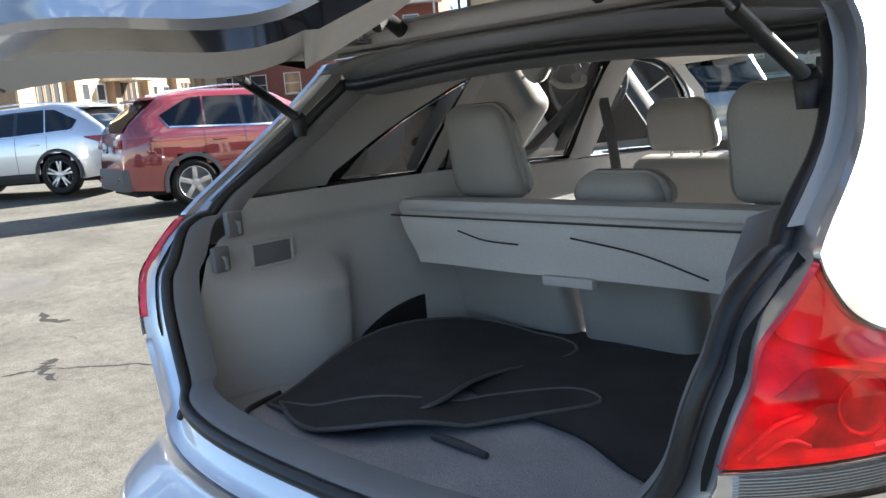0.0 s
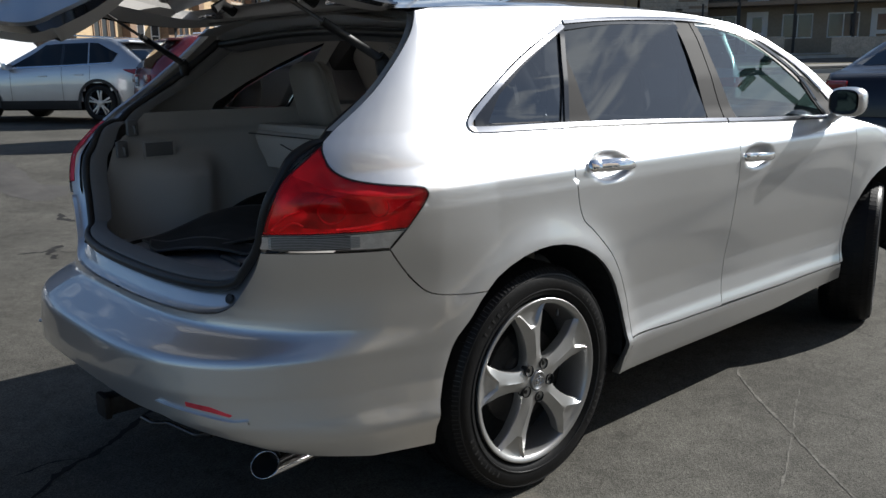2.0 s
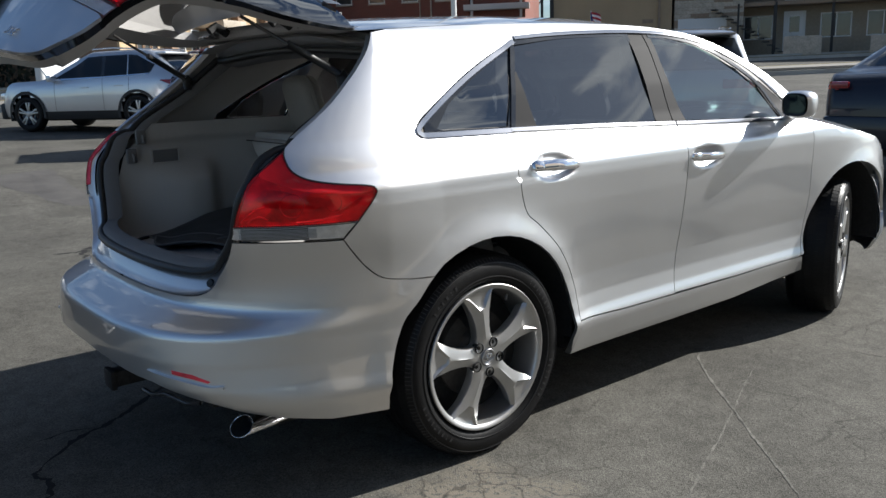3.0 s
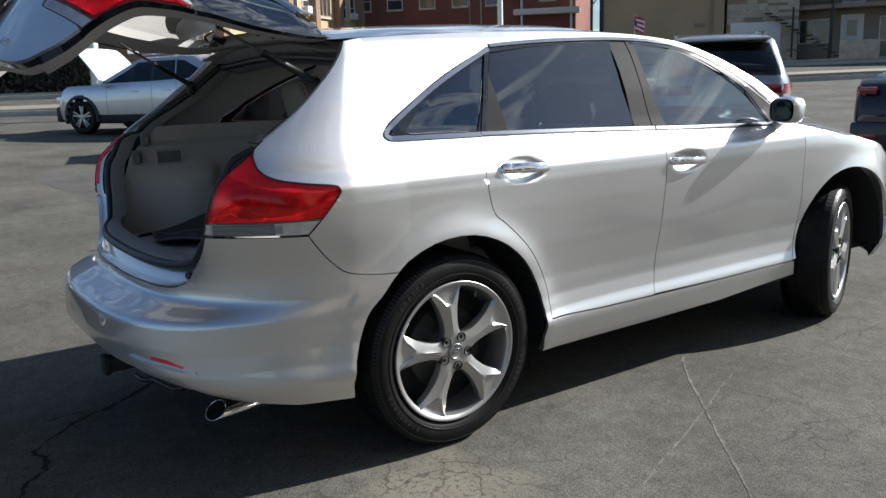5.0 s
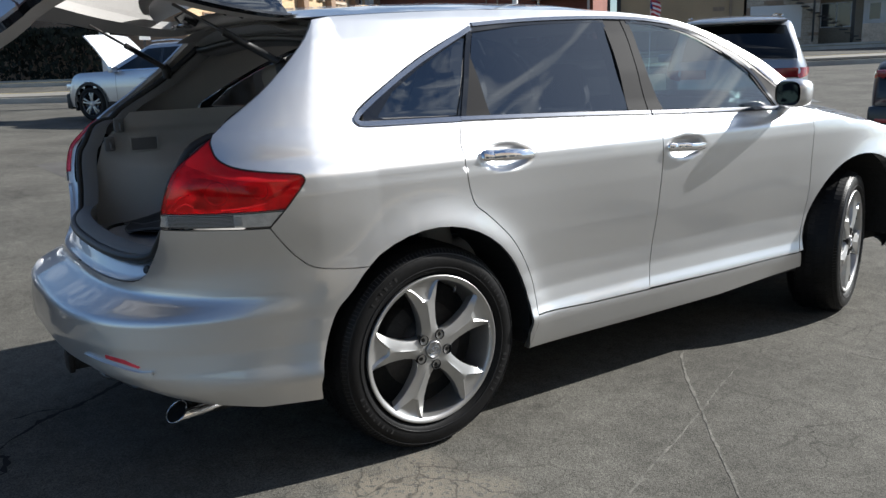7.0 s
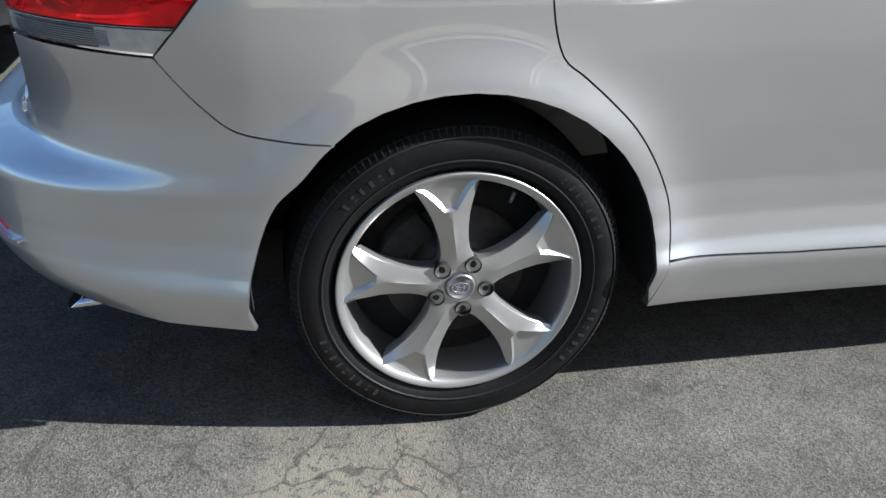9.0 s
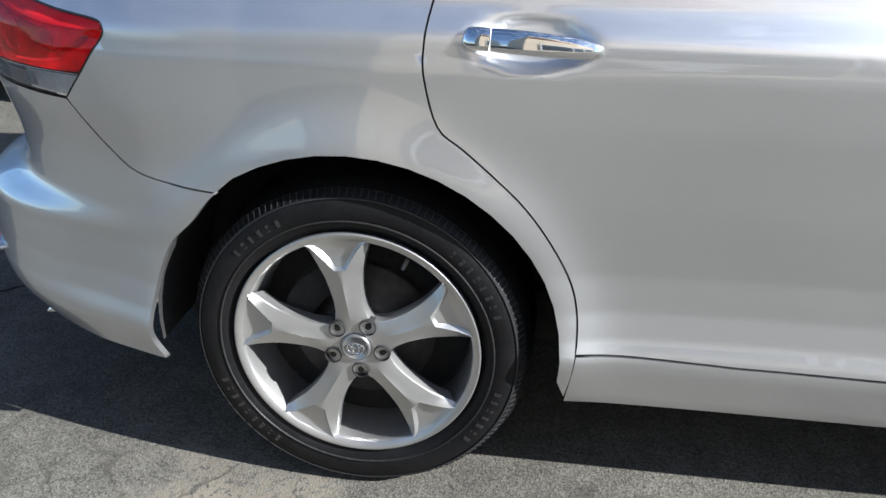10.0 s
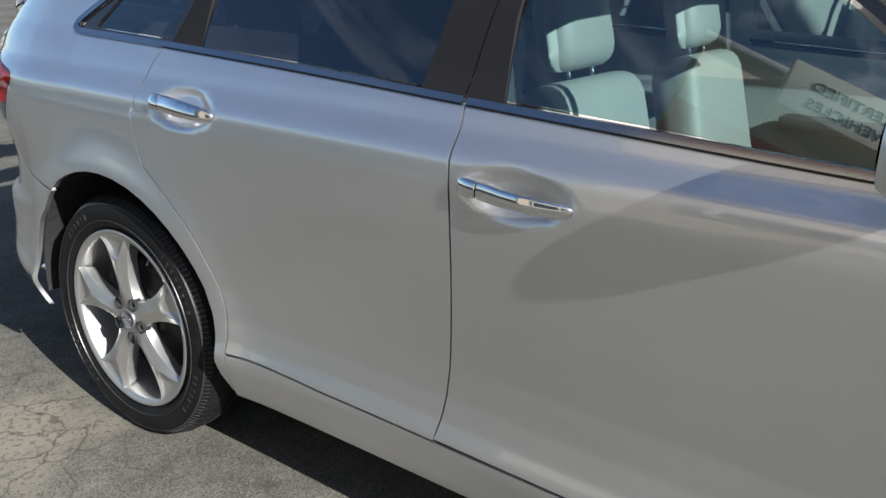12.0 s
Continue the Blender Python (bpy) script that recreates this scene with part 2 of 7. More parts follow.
def letters(name, text, size, mat, m, parent=None, label="", depth=0.002):
    """Raised writing in the built-in font, as a mesh."""
    c = bpy.data.curves.new(name, "FONT")
    c.body, c.size, c.extrude, c.align_x, c.align_y = text, size, depth, "CENTER", "CENTER"
    tmp = bpy.data.objects.new(name, c)
    me = bpy.data.meshes.new_from_object(tmp)
    bpy.data.objects.remove(tmp)
    me.materials.clear()
    me.materials.append(mat)
    ob = new(name, me)
    ob.matrix_basis = m
    if parent is not None:
        ob.parent = parent
    if label:
        tagged(ob, label)
    return ob

# ---- the car's skin ----
YC, YF, NEXP = -0.2, 2.2, 3.0
PROFILE = ((0.18, 0.80), (0.225, 0.868), (0.27, 0.893), (0.33, 0.906), (0.385, 0.917), (0.405, 0.914), (0.44, 0.903), (0.50, 0.895), (0.58, 0.896), (0.72, 0.914), (0.88, 0.930), (0.98, 0.937), (1.030, 0.934), (1.046, 0.926), (1.082, 0.896), (1.115, 0.882), (1.15, 0.863), (1.18, 0.845), (1.3, 0.793), (1.45, 0.712), (1.52, 0.662), (1.58, 0.60), (1.64, 0.50))
TAIL = ((0.18, -0.86), (0.26, -0.96), (0.36, -1.085), (0.43, -1.120), (0.51, -1.122), (0.59, -1.112), (0.606, -1.104), (0.614, -1.090), (0.632, -1.040), (0.650, -0.992), (0.664, -0.972), (0.692, -0.966), (0.73, -0.968), (0.80, -0.982), (0.92, -1.000), (1.05, -1.000), (1.15, -0.978), (1.20, -0.935), (1.35, -0.735), (1.5, -0.50), (1.6, -0.34), (1.64, -0.28))
NOSE = ((0.18, 3.45), (0.3, 3.62), (0.5, 3.68), (0.7, 3.66), (0.85, 3.56), (0.95, 3.40), (1.0, 3.2), (1.06, 2.9), (1.15, 2.5), (1.64, 2.3))

def smooth_knots(knots):
    zs = np.linspace(knots[0][0], knots[-1][0], 800)
    v = np.interp(zs, [k[0] for k in knots], [k[1] for k in knots])
    w = np.hanning(17); w /= w.sum()
    pad = np.concatenate([v[0] + (v[1] - v[0]) * np.arange(-8, 0), v, v[-1] + (v[-1] - v[-2]) * np.arange(1, 9)])
    v = np.convolve(pad, w, "valid")
    return lambda z: float(np.interp(z, zs, v))

half_width, tail_y, nose_y = smooth_knots(PROFILE), smooth_knots(TAIL), smooth_knots(NOSE)

def flare(y, z, hub_y):
    r = math.hypot(y - hub_y, z - 0.37)
    return (0.028 * math.exp(-((r - 0.42) / 0.085) ** 2) + 0.018 * math.exp(-((r - 0.42) / 0.26) ** 2)) * min(1, max(0, (z - 0.2) / 0.2))

def shell(s, z, side=1, out=0.0):
    """A point of the car's skin: s runs forward along the side, z up; behind YC it turns round the tail, ahead of YF round the nose."""
    w = half_width(z) + out
    if s < YC:
        a = min((YC - s) / 0.76, math.pi / 2)
        r = (math.cos(a) ** NEXP + math.sin(a) ** NEXP) ** (-1 / NEXP)
        w += 0.012 * min(1, (YC - s) / 0.2) - 0.030 * math.sin(a) * math.exp(-((z - 0.77) / 0.085) ** 2)
        x, y = w * r * math.cos(a), YC - (YC - tail_y(z) + out) * r * math.sin(a)
    elif s > YF:
        b = nose_y(z) + out - YF
        a = min((s - YF) / 1.45, math.pi / 2)
        r = (math.cos(a) ** 3.6 + math.sin(a) ** 3.6) ** (-1 / 3.6)
        x, y = w * r * math.cos(a), YF + b * r * math.sin(a)
    else:
        x, y = w, s
    if z < 1.0:
        f = flare(y, z, 0.0) + flare(y, z, 2.75)
        if s < YC: f *= max(0, math.cos(min((YC - s) / 0.76, math.pi / 2)))
        x += f
    return (side * x, y, z)


def shell_normal(s, z, side=1, out=0.0):
    h = 0.004
    a = Vector(shell(s + h, z, side, out)) - Vector(shell(s - h, z, side, out))
    b = Vector(shell(s, z + h, side, out)) - Vector(shell(s, z - h, side, out))
    n = a.cross(b) * side
    return n.normalized() if n.length > 1e-9 else Vector((0, -1, 0))


def fill(outline, step):
    """Triangles inside a closed 2D outline, with inner points on a grid."""
    pts = [Vector((float(p[0]), float(p[1]))) for p in outline]
    n = len(pts)
    lo = [min(p[i] for p in pts) for i in (0, 1)]
    hi = [max(p[i] for p in pts) for i in (0, 1)]
    poly = np.array([(p.x, p.y) for p in pts])
    nxt = np.roll(poly, -1, axis=0)
    inner = []
    for i in range(int((hi[0] - lo[0]) / step) + 2):
        for j in range(int((hi[1] - lo[1]) / step) + 2):
            x, y = lo[0] + (i + 0.5 * (j % 2)) * step, lo[1] + j * step
            t = np.clip(((x - poly[:, 0]) * (nxt[:, 0] - poly[:, 0]) + (y - poly[:, 1]) * (nxt[:, 1] - poly[:, 1])) / (((nxt - poly) ** 2).sum(1) + 1e-12), 0, 1)
            d = np.hypot(poly[:, 0] + t * (nxt[:, 0] - poly[:, 0]) - x, poly[:, 1] + t * (nxt[:, 1] - poly[:, 1]) - y).min()
            if d > step * 0.4:
                inner.append(Vector((x, y)))
    v, _, f, _, _, _ = geometry.delaunay_2d_cdt(pts + inner, [], [list(range(n))], 1, 1e-6)
    area = sum(poly[:, 0] * nxt[:, 1] - nxt[:, 0] * poly[:, 1])
    return v, f, area > 0


def inset(outline, d):
    """Draw a closed 2D outline in by d."""
    p = np.array([(float(a[0]), float(a[1])) for a in outline])
    nx, pv = np.roll(p, -1, axis=0), np.roll(p, 1, axis=0)
    t = nx - pv
    t /= np.linalg.norm(t, axis=1)[:, None] + 1e-9
    area = (p[:, 0] * nx[:, 1] - nx[:, 0] * p[:, 1]).sum()
    nrm = np.stack([-t[:, 1], t[:, 0]], 1) * (1 if area > 0 else -1)
    return p + nrm * d


def resample(line, step):
    """Even points along a closed 2D outline."""
    out = []
    n = len(line)
    for i in range(n):
        a, b = np.array(line[i], float), np.array(line[(i + 1) % n], float)
        k = max(1, int(math.ceil(np.linalg.norm(b - a) / step)))
        for j in range(k):
            out.append(a + (b - a) * j / k)
    return out


def panel(name, outline, mat, parent, sides=(1,), step=0.03, out=0.0, thick=0.014, gap=0.002, label="", skin=shell, weld=False, dome=0.0, normal=None):
    """A sheet-metal or glass panel: an outline in (s, z) laid on the skin, with folded edges."""
    line = resample(inset(outline, gap) if gap else outline, step)
    if weld:
        line = [np.array((CENTRE, p[1])) if abs(p[0] - CENTRE) < 0.012 else p for p in line]
    v2, faces, ccw = fill(line, step)
    co, tri, nor = [], [], []
    poly = np.array(resample(line, 0.004) if dome else line)
    for side in sides:
        base = len(co)
        for p in v2:
            o = out
            if dome:
                d = np.hypot(poly[:, 0] - p.x, poly[:, 1] - p.y).min()
                o += dome * (1 - math.exp(-d / 0.03))
            co.append(skin(p.x, p.y, side, o))
            if dome:
                def raised(s, z):
                    e = np.hypot(poly[:, 0] - s, poly[:, 1] - z).min()
                    return Vector(skin(s, z, side, out + dome * (1 - math.exp(-e / 0.03))))
                h = 0.003
                nor.append(((raised(p.x + h, p.y) - raised(p.x - h, p.y)).cross(raised(p.x, p.y + h) - raised(p.x, p.y - h)) * side).normalized())
            else:
                nor.append((normal or shell_normal)(p.x, p.y, side, out))
        for f in faces:
            q = [base + i for i in f]
            tri.append(q if (side > 0) == True else q[::-1])
        if thick:
            n = len(line)
            b2 = len(co)
            for p in line:
                co.append(skin(float(p[0]), float(p[1]), side, out))
                co.append(skin(float(p[0]), float(p[1]), side, out - thick))
                nor += [Vector((0, 0, 0))] * 2
            for i in range(n):
                j = (i + 1) % n
                if weld and abs(line[i][0] - CENTRE) < 0.02 and abs(line[j][0] - CENTRE) < 0.02:
                    continue
                q = (b2 + 2 * i, b2 + 2 * i + 1, b2 + 2 * j + 1, b2 + 2 * j)
                tri.append(q if ccw == (side > 0) else q[::-1])
    me = bpy.data.meshes.new(name)
    me.from_pydata(co, [], tri)
    me.polygons.foreach_set("use_smooth", [True] * len(tri))
    me.materials.append(mat)
    me.update()
    me.normals_split_custom_set_from_vertices([tuple(x) for x in nor])
    ob = new(name, me)
    if parent is not None:
        ob.parent = parent
    if label:
        tagged(ob, label)
    return ob


def pane(s, z, side=1, out=0.0):
    """The flat sheet that the side windows lie in, leaning in towards the roof."""
    p, q = Vector(shell(s, 1.27, side, out)), Vector(shell(s, 1.40, side, out))
    return tuple(p + (q - p) * ((z - 1.27) / 0.13))


def pane_normal(s, z, side=1, out=0.0):
    a = Vector(pane(s + 0.01, z, side)) - Vector(pane(s - 0.01, z, side))
    b = Vector(pane(s, z + 0.01, side)) - Vector(pane(s, z - 0.01, side))
    return (a.cross(b) * side).normalized()


CENTRE = YC - 0.76 * math.pi / 2


def arc(cy, cz, r, a0, a1, n=14):
    return [(cy + r * math.cos(radians(a0 + (a1 - a0) * i / n)), cz + r * math.sin(radians(a0 + (a1 - a0) * i / n))) for i in range(n + 1)]

# ---- the silver crossover ----
car = tagged(empty("crossover_car"), "silver four-door crossover car with its tailgate raised, parked on cracked asphalt", "car")

ARCH_REAR = arc(0.0, 0.385, 0.43, -14, 192, 26)
DOOR_CURVE = [(0.191, 1.160), (0.163, 1.102), (0.150, 1.03), (0.152, 0.962), (0.177, 0.876), (0.225, 0.835), (0.283, 0.785), (0.345, 0.724), (0.400, 0.647), (0.443, 0.563), (0.460, 0.489), (0.463, 0.414)]
SILL_REAR_EDGE = [(0.463, 0.408), (0.458, 0.35), (0.447, 0.285)]
FRONT_SEAM = [(1.140, 1.132), (1.145, 1.062), (1.150, 0.897), (1.146, 0.706), (1.128, 0.501), (1.110, 0.396)]
FENDER_SEAM = [(2.15, 1.10), (2.195, 1.05), (2.205, 0.865), (2.215, 0.65), (2.16, 0.396)]
LAMP_OUTER = [(-0.54, 0.887), (-0.50, 0.935), (-0.468, 0.978), (-0.440, 1.015), (-0.440, 1.034), (-0.458, 1.044), (-0.534, 1.055), (-0.597, 1.068), (-0.634, 1.085), (-0.655, 1.108), (-0.663, 1.14), (-0.663, 1.162)]
SHUT_LAMP = [(-0.663, 1.162), (-0.713, 1.117), (-0.765, 1.066), (-0.802, 0.985), (-0.820, 0.897)]
SHUT_LOW = [(-0.820, 0.89), (-0.838, 0.83), (-0.868, 0.775), (-0.915, 0.720), (-1.00, 0.694), (-1.2, 0.688), (CENTRE, 0.686)]
SHUT_UP = [(-0.663, 1.168), (-0.628, 1.215), (-0.572, 1.285), (-0.49, 1.395), (-0.425, 1.478), (-0.405, 1.512)]
BUMPER_SEAM = [(-0.258, 0.722), (-0.345, 0.727), (-0.43, 0.743), (-0.475, 0.782), (-0.51, 0.83), (-0.542, 0.884)]
RAIL = [(-0.405, 1.515), (-0.15, 1.530), (0.10, 1.543), (0.5, 1.556), (1.0, 1.556), (1.33, 1.538), (1.6, 1.490), (1.93, 1.355), (2.15, 1.215), (2.30, 1.115)]
TRIM_TOP = [(0.372, 1.497), (0.55, 1.510), (0.80, 1.521), (1.10, 1.525), (1.35, 1.514), (1.56, 1.478), (1.824, 1.366), (2.02, 1.225), (2.14, 1.118)]
QUARTER_TOP = [(-0.225, 1.190), (-0.20, 1.222), (-0.06, 1.303), (0.081, 1.376), (0.22, 1.436), (0.345, 1.482), (0.372, 1.490)]
BELT = [(-0.205, 1.171), (0.19, 1.163), (0.66, 1.149), (1.14, 1.131), (1.7, 1.112), (2.14, 1.100)]


def belt(s):
    return float(np.interp(s, [b[0] for b in BELT], [b[1] for b in BELT]))


def rail(s):
    return float(np.interp(s, [b[0] for b in RAIL], [b[1] for b in RAIL]))


def line2(points, per=4):
    return [tuple(p) for p in curve_points(points, per)]


quarter = line2(BUMPER_SEAM) + line2(LAMP_OUTER) + line2(SHUT_UP) + line2(RAIL) + line2(TRIM_TOP)[::-1] + line2(QUARTER_TOP)[::-1] + [(-0.222, 1.176), (-0.205, 1.168), (0.0, 1.165)] + line2(DOOR_CURVE) + SILL_REAR_EDGE + ARCH_REAR[1:18]
rear_skin = line2(DOOR_CURVE) + [(0.78, 0.396), (1.108, 0.392)] + line2(FRONT_SEAM)[::-1] + [(0.66, 1.147)]
front_skin = line2(FRONT_SEAM) + [(1.6, 0.389), (2.158, 0.392)] + line2(FENDER_SEAM)[::-1] + [(1.7, 1.110)]
fender = line2(FENDER_SEAM) + arc(2.645, 0.385, 0.457, 178, 14, 22) + [(3.16, 0.52), (3.5, 0.66), (3.42, 0.80), (3.2, 0.92), (2.9, 1.0), (2.5, 1.062)]
sill = [(0.463, 0.4115), (0.78, 0.3945), (1.108, 0.390), (1.6, 0.387), (2.17, 0.392), (2.20, 0.31), (1.6, 0.272), (1.1, 0.266), (0.8, 0.266), (0.447, 0.268)]
bumper = line2(BUMPER_SEAM) + [(-0.68, 0.8885), (-0.812, 0.8905)] + line2(SHUT_LOW) + [(CENTRE, 0.47), (-1.2, 0.465), (-0.98, 0.44), (-0.82, 0.385), (-0.70, 0.33), (-0.58, 0.300), (-0.42, 0.296)] + line2([(-0.417, 0.303), (-0.409, 0.365), (-0.392, 0.440), (-0.366, 0.540), (-0.345, 0.596), (-0.316, 0.651), (-0.285, 0.694), (-0.262, 0.717)], 4)

for side in (1, -1):
    panel("quarter_panel", quarter, SILVER, car, (side,), step=0.018)
    panel("front_fender", fender, SILVER, car, (side,), step=0.035)
    panel("sill", sill, SILVER, car, (side,), step=0.03, thick=0.03)
panel("rear_bumper", bumper, SILVER, car, (1, -1), step=0.015, weld=True)

# doors, each with its skin, glass, trims and handle
REAR_GLASS = [(0.262, 1.172), (0.395, 1.480), (0.60, 1.494), (0.85, 1.504), (1.055, 1.506), (1.05, 1.38), (1.035, 1.25), (1.022, 1.148), (0.65, 1.162)]
FRONT_GLASS = [(1.125, 1.143), (1.158, 1.30), (1.19, 1.502), (1.35, 1.492), (1.54, 1.452), (1.72, 1.368), (1.87, 1.258), (1.965, 1.118), (1.5, 1.130)]


def strip(name, line, width, mat, parent, side, out=0.004, thick=0.012, gap=0.0, label=""):
    """A trim strip of even width that follows a line on the skin."""
    p = np.array(line2(line, 5))
    t = np.gradient(p, axis=0)
    t /= np.linalg.norm(t, axis=1)[:, None]
    n = np.stack([-t[:, 1], t[:, 0]], 1)
    w = np.array(width if isinstance(width, (list, tuple)) else [width] * len(p))[:, None]
    return panel(name, list(map(tuple, p + n * w / 2)) + list(map(tuple, (p - n * w / 2)[::-1])), mat, parent, (side,), step=0.03, out=out, thick=thick, gap=gap, label=label)


def handle_cup(s, z, s0, z0, half_s=0.128, half_z=0.052, depth=0.024):
    """How deep the finger recess behind a handle goes in at a point of a door."""
    r = math.hypot((s - s0) / half_s, (z - z0) / half_z)
    k = min(1, max(0, (1.1 - r) / 0.75))
    return depth * k ** 3 * (k * (6 * k - 15) + 10)


def door_skin(name, outline, parent, side, s0, z0):
    """A door's outer sheet with the recess of its handle pressed in."""
    def pressed(s, z, sd, out=0.0):
        return shell(s, z, sd, out - handle_cup(s, z, s0, z0))
    line = resample(inset(outline, 0.002), 0.03)
    v2, faces, ccw = fill(line, 0.014)
    co, nor, tri = [], [], []
    h = 0.004
    for p in v2:
        co.append(pressed(p.x, p.y, side))
        a = Vector(pressed(p.x + h, p.y, side)) - Vector(pressed(p.x - h, p.y, side))
        b = Vector(pressed(p.x, p.y + h, side)) - Vector(pressed(p.x, p.y - h, side))
        nor.append((a.cross(b) * side).normalized())
    for f in faces:
        tri.append(list(f) if side > 0 else list(f)[::-1])
    base, n = len(co), len(line)
    for p in line:
        co += [shell(p[0], p[1], side), shell(p[0], p[1], side, -0.02)]
        nor += [Vector((0, 0, 0))] * 2
    for i in range(n):
        j = (i + 1) % n
        q = (base + 2 * i, base + 2 * i + 1, base + 2 * j + 1, base + 2 * j)
        tri.append(q if ccw == (side > 0) else q[::-1])
    me = bpy.data.meshes.new(name)
    me.from_pydata(co, [], tri)
    me.polygons.foreach_set("use_smooth", [True] * len(tri))
    me.materials.append(SILVER)
    me.update()
    me.normals_split_custom_set_from_vertices([tuple(x) for x in nor])
    ob = new(name, me)
    ob.parent = parent
    return ob


def door_handle(parent, side, s0, z0, tilt):
    """A chrome pull bar with its lock cap, standing off the door."""
    bm = bmesh.new()
    def at(u, v, o):
        s, z = s0 + u * math.cos(tilt) - v * math.sin(tilt), z0 + u * math.sin(tilt) + v * math.cos(tilt)
        p = Vector(shell(s, z, side, 0))
        return p + shell_normal(s, z, side) * (o * 0.72)
    rows = []
    stations = [(-0.0765, 0.0160, 0.018), (-0.076, 0.0166, 0.0225), (-0.066, 0.0168, 0.0245), (-0.05, 0.0165, 0.028), (-0.02, 0.0155, 0.036), (0.02, 0.015, 0.038), (0.06, 0.0145, 0.034), (0.085, 0.014, 0.026), (0.100, 0.0135, 0.018), (0.112, 0.011, 0.012), (0.118, 0.006, 0.004)]
    for u, hw, o in stations:
        ring = []
        lo = max(0.0, o - 0.017)
        for a in range(12):
            c, sn = math.cos(a * math.tau / 12), math.sin(a * math.tau / 12)
            ring.append(bm.verts.new(at(u, hw * math.copysign(abs(c) ** 0.7, c), (o + lo) / 2 + (o - lo) / 2 * math.copysign(abs(sn) ** 0.8, sn))))
        rows.append(ring)
    for a, b in zip(rows, rows[1:]):
        for k in range(12):
            bm.faces.new((a[k], a[(k + 1) % 12], b[(k + 1) % 12], b[k]))
    bm.faces.new(rows[0][::-1])
    bm.faces.new(rows[-1])
    bmesh.ops.recalc_face_normals(bm, faces=bm.faces)
    grip = part("handle", bm, CHROME, parent, "chrome door handle bar", 50)
    bm = bmesh.new()
    rows = []
    for u, hw, o in [(-0.127, 0.004, 0.003), (-0.1245, 0.012, 0.013), (-0.117, 0.0165, 0.019), (-0.10, 0.0175, 0.023), (-0.082, 0.017, 0.0240), (-0.0785, 0.0166, 0.0235), (-0.078, 0.0155, 0.020)]:
        ring = []
        for a in range(12):
            c, sn = math.cos(a * math.tau / 12), math.sin(a * math.tau / 12)
            ring.append(bm.verts.new(at(u, hw * math.copysign(abs(c) ** 0.7, c), o / 2 + o / 2 * math.copysign(abs(sn) ** 0.7, sn))))
        rows.append(ring)
    for a, b in zip(rows, rows[1:]):
        for k in range(12):
            bm.faces.new((a[k], a[(k + 1) % 12], b[(k + 1) % 12], b[k]))
    bm.faces.new(rows[0][::-1])
    bm.faces.new(rows[-1])
    bmesh.ops.recalc_face_normals(bm, faces=bm.faces)
    part("handle_cap", bm, CHROME, parent, "", 50)
    return grip


